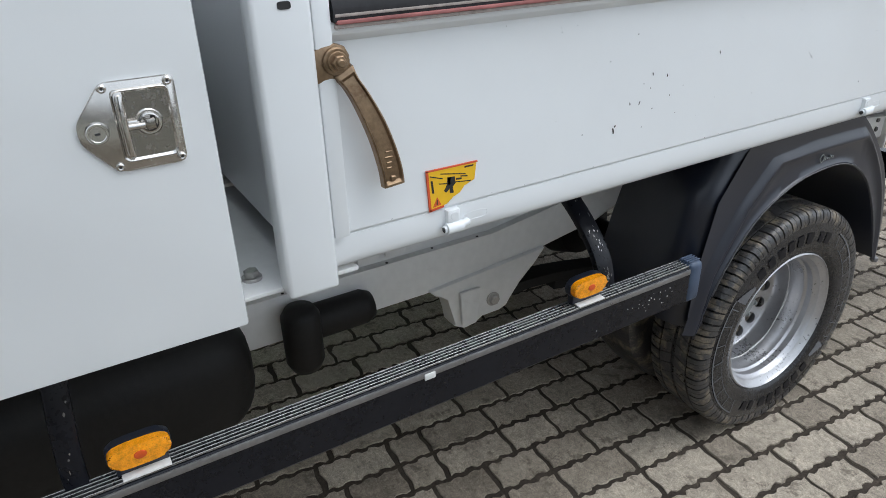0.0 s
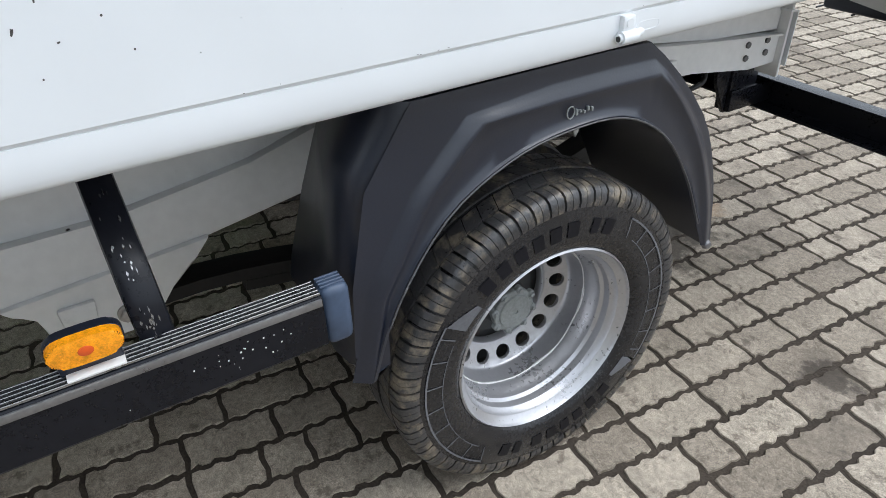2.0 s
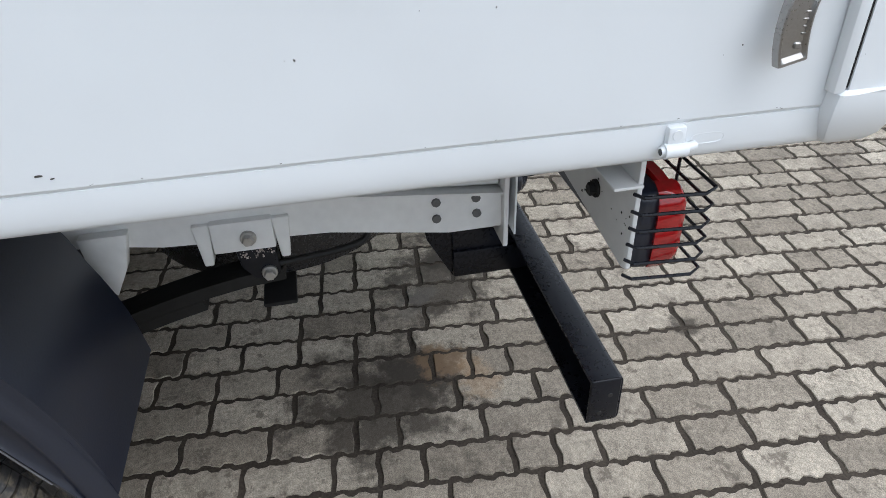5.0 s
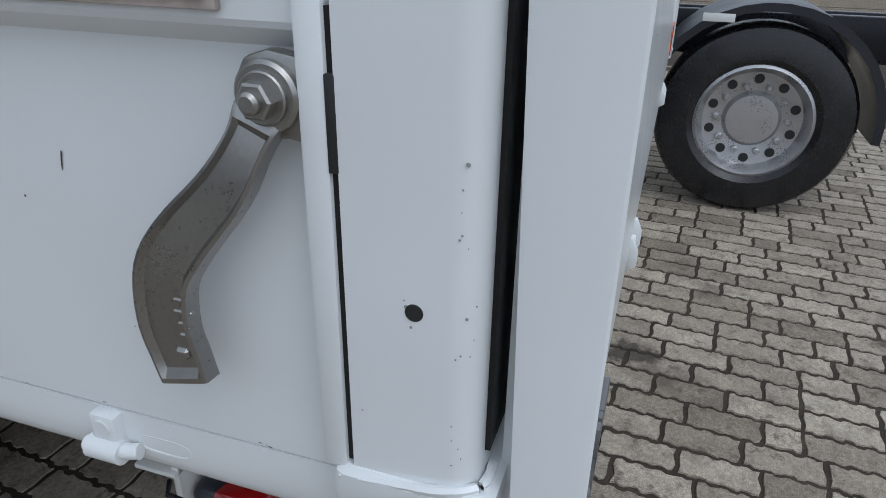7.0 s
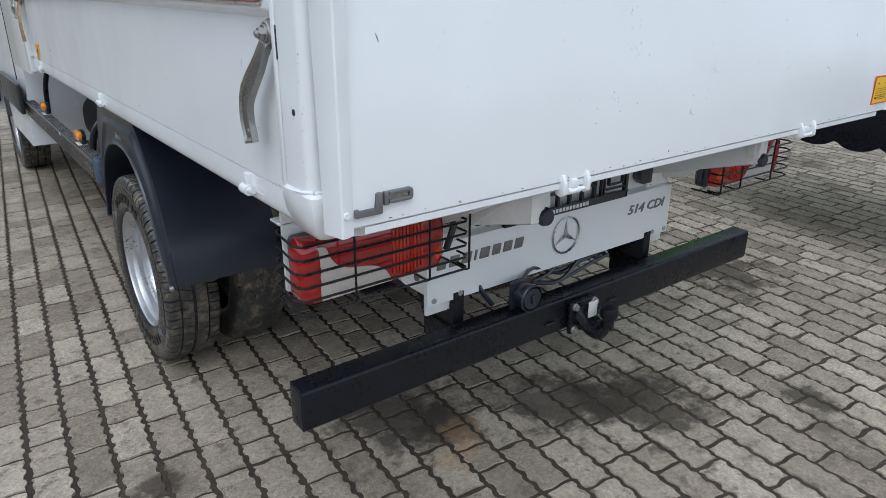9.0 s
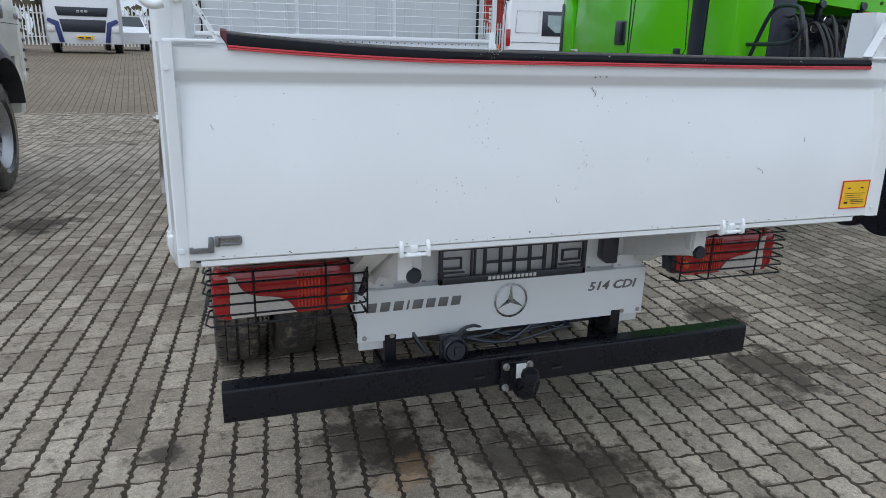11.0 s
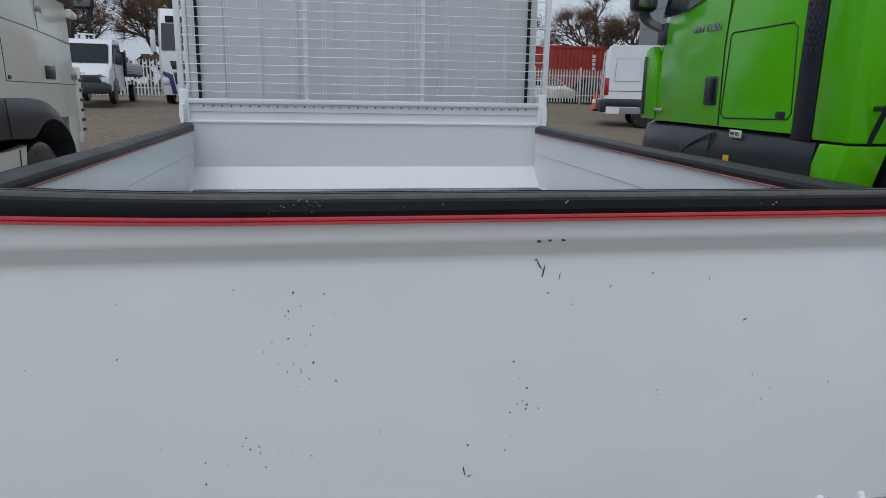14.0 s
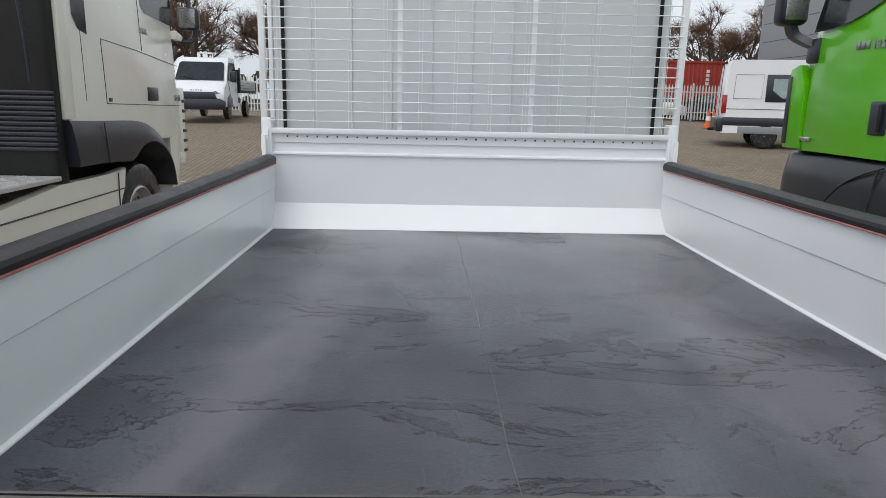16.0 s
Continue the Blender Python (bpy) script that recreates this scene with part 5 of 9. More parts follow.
def wheel(cx, cy, cz, s, outer_x, dish, name="wheel", label="steel wheel with a worn tyre", R=0.358):
    half = 0.098
    empty = B()
    xo = cx + s * half
    w = part(name, tyre_mesh(empty, (cx, cy, cz), half, R, 0.205), RUBBER, truck, label)
    # tread blocks between grooves
    bm = B()
    n = 60
    def block(us, tops, a0, a1, skew):
        """A block over the points us across the tyre, from a0 to a1 round it."""
        rows = []
        for a, mid in ((a0, 0.0), (0.5 * (a0 + a1), 1.0), (a1, 0.0)):
            top = []
            for u, rr in zip(us, tops):
                aa = a + skew * (abs(u) - 0.5)
                top.append(bm.verts.new((cx + u * half, cy + (R + rr) * math.cos(aa), cz + (R + rr) * math.sin(aa))))
            foot = []
            for u, rr in zip(us, tops):
                aa = a + skew * (abs(u) - 0.5)
                foot.append(bm.verts.new((cx + u * half * (0.985 if abs(u) > 0.9 else 1.0), cy + (R + rr - 0.013) * math.cos(aa), cz + (R + rr - 0.013) * math.sin(aa))))
            rows.append((top, foot))
        m_ = len(us)
        for (t0, f0), (t1, f1) in zip(rows, rows[1:]):
            for i in range(m_ - 1):
                bm.faces.new((t0[i], t0[i + 1], t1[i + 1], t1[i]))
            bm.faces.new((t0[0], t1[0], f1[0], f0[0]))
            bm.faces.new((t0[-1], t1[-1], f1[-1], f0[-1]))
        for t_, f_ in (rows[0], rows[-1]):
            for i in range(m_ - 1):
                bm.faces.new((t_[i], t_[i + 1], f_[i + 1], f_[i]))
    for k in range(n):
        a0, a1 = 2 * math.pi * (k + 0.05) / n, 2 * math.pi * (k + 0.90) / n
        am = 2 * math.pi * (k + 0.46) / n
        for sg in (-1, 1):
            # shoulder blocks run over onto the sidewall, each cut by a fine slit
            for p, q in ((a0, am), (am + 0.004, a1)):
                block([sg * u for u in (0.52, 0.70, 0.84, 0.93, 0.985)], (0.004, 0.0035, 0.001, -0.007, -0.024), p, q, 0.035)
            # middle ribs, slit by shallow cuts
            block([sg * u for u in (0.06, 0.25, 0.46)], (0.0042, 0.0045, 0.0042), a0 - 0.004, a1 + 0.006, -0.10)
    part("tread", bm, TREAD, w, "muddy tread blocks")
    # rim: flange and stepped barrel down to the disc
    bm = B()
    f = s
    base = xo - f * 0.012
    k_ = (dish - 0.06) / 0.104
    steps = ((0.219, 0.004), (0.222, -0.003), (0.226, 0.0), (0.2225, -0.001), (0.214, 0.010), (0.2065, 0.016), (0.2035, 0.026), (0.1975, 0.033), (0.1965, 0.050), (0.1905, 0.057), (0.1890, 0.074), (0.1845, 0.081), (0.1835, 0.106))
    lathe(bm, [(r_, base - f * d_ * k_) for r_, d_ in steps], (0, cy, cz), "x", 72)
    lathe(bm, [(0.222, base - f * 0.001), (0.200, base - f * 0.19)], (0, cy, cz), "x", 40)
    part("rim", bm, RIM, w, "silver steel rim")
    bead = [(base - f * (0.103 * k_ + 0.0012 * math.sin(9 * t_ * 0.0873)), cy + (0.1826 + 0.0012 * math.sin(5 * t_ * 0.0873)) * math.cos(t_ * 0.0873), cz + (0.1826 + 0.0012 * math.sin(5 * t_ * 0.0873)) * math.sin(t_ * 0.0873)) for t_ in range(73)]
    part("weld_bead", pipe(B(), bead, 0.0017, 6), BEAD, w, "pale weld bead round the disc")
    bm = B()
    for t_ in range(3, 72, 11):
        pipe(bm, bead[t_:t_ + 5], 0.0032, 6)
    part("weld_run", bm, BEAD, w, kind="stuff")
    # wheel disc: a cone with a ring of round holes
    bm = B()
    N, m = 16, 16
    ri, ro, rh, rc = 0.127, 0.1755, 0.0192, 0.1525
    def depth(rr):
        return dish + 0.012 * (rc - rr) / (rc - ri)
    for k in range(N):
        am = 2 * math.pi * k / N
        circ = []
        outer = []
        for j in range(m):
            t = 2 * math.pi * j / m
            dy, dr = math.cos(t), math.sin(t)
            circ.append((rc + 0.88 * rh * dr, am + rh * dy / rc))
            q = max(abs(dy), abs(dr))
            ly, lr = dy / q, dr / q
            rr = rc + (lr * (ro - rc) if lr > 0 else lr * (rc - ri))
            outer.append((rr, am + ly * math.pi / N))
        def v(rr, a, dx=0.0):
            return (base - f * depth(rr) + dx, cy + rr * math.cos(a), cz + rr * math.sin(a))
        co = [bm.verts.new(v(*p)) for p in outer]
        ci = [bm.verts.new(v(*p)) for p in circ]
        cb = [bm.verts.new(v(p[0], p[1], -f * 0.008)) for p in circ]
        for j in range(m):
            j2 = (j + 1) % m
            bm.faces.new((co[j], co[j2], ci[j2], ci[j]))
            bm.faces.new((ci[j], ci[j2], cb[j2], cb[j]))
    bmesh.ops.remove_doubles(bm, verts=bm.verts, dist=1e-4)
    xi_ = base - f * depth(ri)
    lathe(bm, [(ro + 0.0085 * math.sin(q_ * 0.2618), base - f * (depth(ro) - 0.054 * k_ * (1 - math.cos(q_ * 0.2618)))) for q_ in range(7)], (0, cy, cz), "x", 64)
    lathe(bm, [(0.1275, xi_ + f * 0.0005), (0.121, xi_ + f * 0.001), (0.118, xi_ - f * 0.004), (0.117, xi_ - f * 0.02)], (0, cy, cz), "x", 48)
    part("wheel_disc", bm, RIM, w, "silver disc with round holes")
    bm = B()
    lathe(bm, [(0.20, xi_ - f * 0.035), (0.105, xi_ - f * 0.035), (0.098, xi_ - f * 0.020), (0.060, xi_ - f * 0.016), (0.052, xi_ + f * 0.04), (0, xi_ + f * 0.04)], (0, cy, cz), "x", 32)
    part("brake_drum", bm, DRUM, w, "dark rusty brake drum")
    bm = B()
    hx = base - f * 0.124 * k_
    lathe(bm, [(0.050, xi_), (0.0535, hx - f * 0.012), (0.0535, hx - f * 0.004), (0.051, hx - f * 0.001), (0.043, hx), (0.041, hx + f * 0.004), (0.012, hx + f * 0.006), (0.006, hx + f * 0.006), (0.005, hx + f * 0.003), (0.0, hx + f * 0.003)], (0, cy, cz), "x", 40)
    hub = part("hub", bm, HUBM, w, "grey cast axle hub with small bolts")
    for k in range(8):
        a = 2 * math.pi * (k + 0.3) / 8
        c_ = (hx - f * 0.012, cy + 0.0535 * math.cos(a), cz + 0.0535 * math.sin(a))
        bm = disc(B(), c_, "-x" if f < 0 else "x", 0.0095, 0.014, 12)
        disc(bm, (hx + f * 0.001, c_[1], c_[2]), "-x" if f < 0 else "x", 0.0062, 0.005, 6)
        part("hub_bolt", bm, HUBM, hub)
    return w


W_Y, W_Z = 1.712, 0.362
for s in (-1, 1):
    ow = wheel(s * 0.868, W_Y, W_Z, s, 0, 0.164, label="outer rear wheel, silver dished rim, muddy tyre")
    iw = part("inner_tyre", tyre_mesh(B(), (s * 0.605, W_Y, W_Z), 0.098, 0.358, 0.205), TREAD, truck, "inner rear tyre of the twin pair")
    bm = B()
    lathe(bm, [(0.21, s * 0.63), (0.19, s * 0.60), (0.05, s * 0.58)], (0, W_Y, W_Z), "x", 32)
    part("inner_rim", bm, RIM, iw)
    # raised marks of the outer tyre: plain bars instead of lettering, ladders of outlined blocks and grey wedges
    xs = s * (0.868 + 0.0975)
    def arc_bar(bm, a0, a1, r0, r1, n=8, lift=0.0016, r2=None, r3=None):
        """A flat piece from angle a0 to a1; its far end may have radii of its own."""
        r2, r3 = r0 if r2 is None else r2, r1 if r3 is None else r3
        cols = []
        for i in range(n + 1):
            k = i / n
            a = radians(a0 + (a1 - a0) * k)
            col = []
            for rr in (r0 + (r2 - r0) * k, r1 + (r3 - r1) * k):
                x = xs + s * (lift - 0.030 * max(0.0, rr - 0.287) - (0.22 * max(0.0, rr - 0.312)))
                col.append(bm.verts.new((x, W_Y + rr * math.cos(a), W_Z + rr * math.sin(a))))
            cols.append(col)
        for p, q in zip(cols, cols[1:]):
            bm.faces.new((p[0], q[0], q[1], p[1]))
    marks, bars = B(), B()
    for half_turn in (0, 180):
        arc_bar(marks, half_turn + 126, half_turn + 213, 0.3075, 0.3115, 26)
        arc_bar(marks, half_turn + 134, half_turn + 206, 0.2715, 0.2732, 22)
        arc_bar(marks, half_turn + 126, half_turn + 129.5, 0.3075, 0.3115, 3, r2=0.268, r3=0.2735)
        for a in (138, 150, 162, 174, 186, 198, 208):
            arc_bar(marks, half_turn + a, half_turn + a + 0.55, 0.2732, 0.3075, 1)
        arc_bar(marks, half_turn + 213, half_turn + 225, 0.2600, 0.3075, 5, r2=0.2560, r3=0.2700)
        for a, w in ((50, 7.0), (59, 6.6), (67.5, 6.6), (76, 6.0), (84, 6.6), (92.5, 7.0), (105, 5.0), (112, 6.6)):
            arc_bar(bars, half_turn + a, half_turn + a + w * 0.82, 0.264, 0.2965, 4, lift=0.0022)
    pieces("sidewall_mark", marks, BAND, ow, "grey ladder lines and wedges on the sidewall")
    pieces("sidewall_bar", bars, STRIP, ow, "raised lettering drawn as plain bars")
for s in (-1, 1):
    wheel(s * 0.86, 5.40, 0.345, s, 0, 0.095, label="front wheel with a steel rim", R=0.345)

# ---- mudguards ----
arch = [(2.115, 0.475), (2.062, 0.617), (1.963, 0.753), (1.841, 0.823), (1.719, 0.847), (1.588, 0.840), (1.476, 0.778), (1.388, 0.664), (1.330, 0.550), (1.288, 0.462)]
ridge = [(2.128, 0.473), (2.090, 0.645), (1.996, 0.804), (1.893, 0.907), (1.738, 0.911), (1.607, 0.910), (1.508, 0.907), (1.376, 0.757), (1.300, 0.592), (1.266, 0.449)]
outer = [(2.153, 0.482), (2.147, 0.682), (2.130, 0.851), (2.062, 0.963), (1.776, 0.964), (1.626, 0.964), (1.528, 0.962), (1.350, 0.786), (1.269, 0.608), (1.241, 0.455)]
bm = B()
loops = []
def straight(pts, k=4):
    """The same count of points as dense(), along straight edges."""
    out = []
    for p, q in zip(pts, pts[1:]):
        out.extend(Vector(p).lerp(Vector(q), j / k) for j in range(k))
    return out + [Vector(pts[-1])]


for a, r, o in zip(dense(arch), straight(ridge)[:24] + dense(ridge)[24:], straight(outer)[:24] + dense(outer)[24:]):
    f_ = max(0.0, min(1.0, (o.x - 1.95) / 0.15))
    g_ = max(0.0, min(1.0, (o.y - 0.70) / 0.25)) if o.x < 1.6 else 0.0
    d = (o - a).normalized() if (o - a).length > 1e-4 else Vector((0, 1))
    i1 = a - d * 0.002
    loops.append([(-0.62, i1.x, i1.y), (-0.940, i1.x, i1.y), (-0.962, i1.x, i1.y), (-0.965, a.x + d.x * 0.006, a.y + d.y * 0.006), (-0.960, a.x + d.x * 0.010, a.y + d.y * 0.010),
                  (-0.9570, *(a.lerp(r, 0.40))), (-0.9575, *(r - d * 0.017)), (-0.9625, *(r - d * 0.009)), (-0.9632, *(r - d * 0.005)), (-0.9615, *(r + d * 0.001)), (-0.9560, *(r + d * 0.012)), (-0.9510, *(r + d * 0.021)), (-0.9495, *(r + d * 0.027)), (-0.9490, *(r.lerp(o, 0.75))), (-0.947, o.x - 0.075 * f_, o.y), (-0.934, o.x - 0.038 * f_, o.y), (-0.905, o.x - 0.014 * f_, o.y), (-0.86, o.x - 0.006 * f_, o.y), (-0.74, o.x - (0.012 + 0.10 * max(0.0, o.y - 0.5)) * f_ - 0.03 * g_, o.y), (-0.585, o.x - 0.05 * g_ - (0.022 + 0.28 * max(0.0, o.y - 0.5)) * f_, o.y)])
rings(bm, loops)
guard_l = part("mudguard", bm, BLACK, truck, "black plastic mudguard over the twin wheels", sharp=50)
bm = B()
lp = []
for a in dense(arch)[3:-3]:
    lp.append((-0.9655, a.x, a.y + 0.002))
pipe(bm, lp, 0.0016, 5)
# pale patches in the lip's colour stand in for its highlights
part("worn_lip", bm, mat("patchy_lip", (0.10, 0.10, 0.105), 0.45, vary=0.4, scale=8, fine=60, dirt=(0.5, 0.5, 0.5), dirt_amt=0.15, dirt_scale=12), guard_l, "dark lip, highlights put in as pale patches")
bm = B()
for k in range(5):
    y = 1.699 - 0.0085 * k
    box(bm, -0.9625, -0.956, y - 0.0022, y + 0.0022, 0.872 + 0.003 * (k % 2), 0.883 - 0.003 * (k % 3), 0.001)
lp = [(1.713 + 0.008 * math.cos(t * 0.5236), 0.880 + 0.011 * math.sin(t * 0.5236)) for t in range(13)]
pipe(bm, [(-0.9615, y, z) for y, z in lp], 0.0013, 5)
pieces("emblem", bm, HUBM, guard_l, "small silver emblem")
part("end_cap", lathe(B(), [(0, -0.012), (0.008, -0.010), (0.012, 0.0), (0.008, 0.010), (0, 0.012)], (-0.957, 1.262, 0.447), "x", 16), BADGE, guard_l, "small pale cap at the guard's tip")
mirror_copy(guard_l, truck)

# ---- side guard with marker lamps ----
bm = B()
extr(bm, [(-0.972, 0.6940), (-0.968, 0.7000), (-0.930, 0.7040), (-0.926, 0.6980), (-0.926, 0.6060), (-0.930, 0.6020), (-0.968, 0.6020), (-0.972, 0.6080)], "y", 2.1920, 5.0)
sg = part("side_guard", bm, STEEL_BLACK, truck, "black side guard rail with ribbed aluminium top")
bm = B()
for i in range(5):
    x = -0.9665 + 0.0085 * i
    box(bm, x - 0.0013, x + 0.0013, 2.1930, 4.99, 0.7020, 0.7065, 0.0005, 1)
pieces("rib", bm, CHROME, sg)
bm = box(B(), -0.9745, -0.970, 2.1930, 4.99, 0.6840, 0.6980, 0.002)
part("bright_edge", bm, ALU, sg)
part("end_cap", box(B(), -0.974, -0.924, 2.1450, 2.1920, 0.5980, 0.7100, 0.014, 3), BLUECAP, sg, "faded blue plastic end cap, highlights put into its colour")
for i in range(4):
    part("cap_rib", box(B(), -0.963 + 0.008 * i, -0.959 + 0.008 * i, 2.150, 2.190, 0.7085, 0.7125, 0.001, 1), BLUECAP, sg)
part("label", box(B(), -0.9765, -0.973, 2.916, 2.940, 0.6800, 0.6940, 0.001), LABELW, sg)
bm = B()
for i in range(24):
    y, z = 2.3270 + rng.gauss(0, 0.05), 0.6470 + rng.gauss(0, 0.012)
    q = rng.uniform(0.0006, 0.0025)
    box(bm, -0.9728, -0.970, y, y + q, z, z + q, 0)
part("paint_chip", bm, LABELW, sg, kind="stuff")
for y, tube in ((2.5070, True), (3.542, False)):
    bm = B()
    if tube:
        pts = dense([(-0.50, 2.435, 0.955), (-0.62, 2.435, 0.945), (-0.72, 2.434, 0.918), (-0.80, 2.432, 0.872), (-0.862, 2.430, 0.820), (-0.905, 2.428, 0.765), (-0.922, 2.425, 0.70), (-0.93, 2.425, 0.64)], 4)
    else:
        pts = dense([(-0.80, y - 0.03, 1.0), (-0.88, y - 0.02, 0.95), (-0.915, y - 0.01, 0.86), (-0.925, y, 0.74), (-0.93, y, 0.62)], 4)
    loops = []
    for i, p in enumerate(pts):
        d = (pts[min(i + 1, len(pts) - 1)] - pts[max(i - 1, 0)]).normalized()
        t_ = d.cross(Vector((0, 1, 0))).normalized()
        loops.append([p + Vector((0, (0.025 if tube else 0.019) * u, 0)) + t_ * (0.013 * v) for u, v in oval(1, 1, 12, 3)])
    rings(bm, loops)
    gb = part("guard_bracket", bm, STEEL_BLACK, truck, "curved black bracket, paint worn")
    bm = B()
    for k in range(40 if tube else 7):
        i = min(len(pts) - 2, int(rng.triangular(0.35, 0.98, 0.75) * len(pts)))
        p = pts[i].lerp(pts[i + 1], rng.random())
        d = (pts[i + 1] - pts[i]).normalized()
        t_ = d.cross(Vector((0, 1, 0))).normalized()
        if t_.x > 0:
            t_ = -t_
        c_ = p + t_ * 0.0134 + Vector((0, rng.gauss(0, 0.006), 0))
        q_, h_ = rng.uniform(0.0006, 0.0022), rng.uniform(0.0015, 0.006)
        bm.faces.new([bm.verts.new(c_ + Vector((0, a * q_, 0)) + d * (b_ * h_)) for a, b_ in ((-1, 0), (0.2, -1), (1, 0.1), (0.1, 1))])
    part("worn_patch", bm, CHROME, gb, "bare metal where the paint is worn", kind="stuff")
for y in (2.512, 3.446):
    bm = B()
    lp = [(u * 0.047 + y, v * 0.0205 + 0.7480) for u, v in oval(1, 1, 32, 3.2)]
    extr(bm, lp, "x", -0.968, -0.948, 0.005)
    ml = part("marker_lamp", bm, ORANGE, truck, "orange side marker lamp")
    lp = [(u * 0.010 + y, v * 0.0075 + 0.7480) for u, v in oval(1, 1, 16, 2)]
    part("bulb", extr(B(), lp, "x", -0.9695, -0.962, 0.001), ORANGE_HOT, ml)
    lp = [(u * 0.049 + y, v * 0.0225 + 0.7465) for u, v in oval(1, 1, 32, 3.2)]
    part("base", extr(B(), lp, "x", -0.952, -0.935, 0.003), BLACK, ml)
    # no real bracket: black block paints the dark gap under the lamp
    part("bracket", box(B(), -0.954, -0.936, y - 0.040, y + 0.040, 0.7075, 0.7300, 0.002), BLACK, ml)
    part("foot_strip", box(B(), -0.9705, -0.930, y - 0.040, y + 0.034, 0.7070, 0.7105, 0.001), LABELW, ml, "pale strip under the lamp")

# far-side guard is unseen, mirrored here to shade the ground under the truck
mirror_copy(sg, truck)

# ---- rear end: lamps, board, beam, coupling ----
def lamp(s):
    cx = s * 0.742
    bm = B()
    wx = 0.198
    box(bm, cx - wx + 0.004, cx + wx - 0.004, 0.322, 0.371, 0.756, 0.897, 0.014, 3)
    tl = part("tail_lamp", bm, BLACK, truck, "red and clear tail lamp behind a wire cage")
    bm = B()
    n = 14
    loops = []
    for i in range(n + 1):
        u = -1 + 2 * i / n
        e = abs(u) ** 12
        x = cx + u * 0.184
        d = 0.024 * (1 - e) + 0.004
        loops.append([(x, 0.324, 0.756 + 0.01 * e), (x, 0.322 - d * 0.7, 0.758 + 0.012 * e), (x, 0.322 - d, 0.775), (x, 0.322 - d * 1.1, 0.828), (x, 0.322 - d, 0.882), (x, 0.322 - d * 0.7, 0.899 - 0.012 * e), (x, 0.324, 0.901 - 0.01 * e)])
    rings(bm, loops)
    lens = part("lens", bm, REDLENS, tl, "red ribbed lens")
    # wavy clear field: from the outer edge it dips towards the middle
    def on_lamp(u, v):
        """u from the outer end to the inner, v upwards."""
        return (s * (0.942 - 0.388 * u), 0.754 + 0.143 * v)
    curve = dense([(0.085, 0.90, 0), (0.15, 0.88, 0), (0.175, 0.72, 0), (0.22, 0.56, 0), (0.30, 0.47, 0), (0.40, 0.43, 0), (0.47, 0.38, 0), (0.53, 0.26, 0), (0.57, 0.07, 0)], 3)
    poly = [on_lamp(p.x, p.y) for p in curve] + [on_lamp(0.12, 0.05), on_lamp(0.10, 0.30), on_lamp(0.12, 0.55)]
    part("clear_field", extr(B(), poly, "y", 0.2895, 0.312), CLEARLENS, lens, "clear indicator and reversing field")
    # ribbed block with an amber cast, and the inner bulb
    for i in range(9):
        x0_, z0_ = on_lamp(0.585 + 0.025 * i, 0.10 + 0.02 * abs(4 - i))
        part("prism", box(B(), x0_ - 0.0032, x0_ + 0.0032, 0.2900, 0.300, z0_, 0.884, 0.001, 1), PRISM, lens)
    xb, zb = on_lamp(0.89, 0.33)
    part("bulb", lathe(B(), [(0, 0), (0.020, 0.002), (0.024, 0.008)], (xb, 0.2945, zb), "y", 20), ORANGE_HOT, lens, "orange bulb glimmer")
    blk = []
    for i in range(13):
        z_ = 0.757 + 0.141 * i / 12
        e_ = 1 - abs(i / 6 - 1) ** 5
        rib = 0.0007 * (i % 2)
        xo_, yo_ = 0.932 + (0.012 - rib) * e_, 0.296 - (0.010 - rib) * e_
        blk.append([(s * 0.896, 0.33, z_), (s * 0.896, yo_ + 0.004, z_), (s * 0.904, yo_, z_), (s * (xo_ - 0.012), yo_ + 0.001, z_), (s * (xo_ - 0.003), yo_ + 0.007, z_), (s * xo_, yo_ + 0.018, z_), (s * xo_, 0.34, z_)])
    bm = B()
    rings(bm, blk)
    part("end_block", bm, REDLENS, lens, "ribbed red corner reflector", sharp=60)
    # cage of bent wires
    xo, xi = s * 0.960, s * 0.528
    for k in range(6):
        z = 0.756 + 0.0298 * k
        w = 0.006 * math.sin(2.3 * k)
        pts = [(xo - s * 0.02, 0.385, z), (xo - s * 0.005, 0.375, z), (xo + s * (0.004 + w * 0.6), 0.278, z + w * 0.4), (xo - s * 0.010, 0.256, z), (xi + s * 0.010, 0.256, z + 0.002), (xi, 0.266, z + 0.002), (xi, 0.30, z + 0.002)]
        part("cage_wire", pipe(B(), pts, 0.0029, 6), STEEL_BLACK, tl)
    for x in (xo - s * 0.125, xi + s * 0.115, xi):
        part("cage_wire", pipe(B(), [(x, 0.36, 0.752), (x, 0.262, 0.752), (x, 0.2535, 0.757), (x, 0.2535, 0.904), (x, 0.262, 0.909), (x, 0.36, 0.909)], 0.0029, 6), STEEL_BLACK, tl)
    bm = B()
    extr(bm, [(s * 0.60, 0.985), (s * 0.940, 0.985), (s * 0.940, 0.945), (s * 0.940, 0.765), (s * 0.922, 0.758), (s * 0.60, 0.80)], "y", 0.372, 0.380, 0.002)
    box(bm, s * 0.60, s * 0.945, 0.372, 0.42, 0.915, 0.921, 0.002)
    br = part("lamp_bracket", bm, FRAME, truck, "cream lamp bracket plate with dirt specks")
    bm = B()
    bolt(bm, (s * 0.80, 0.380, 0.84), "y", 0.012, 0.016)
    for i in range(30):
        x, z, q = s * rng.uniform(0.64, 0.93), rng.uniform(0.80, 0.91), rng.uniform(0.001, 0.004)
        box(bm, x, x + q, 0.380, 0.3808, z, z + q, 0)
    part("grime", bm, DARK, br, kind="stuff")
    bm = B()
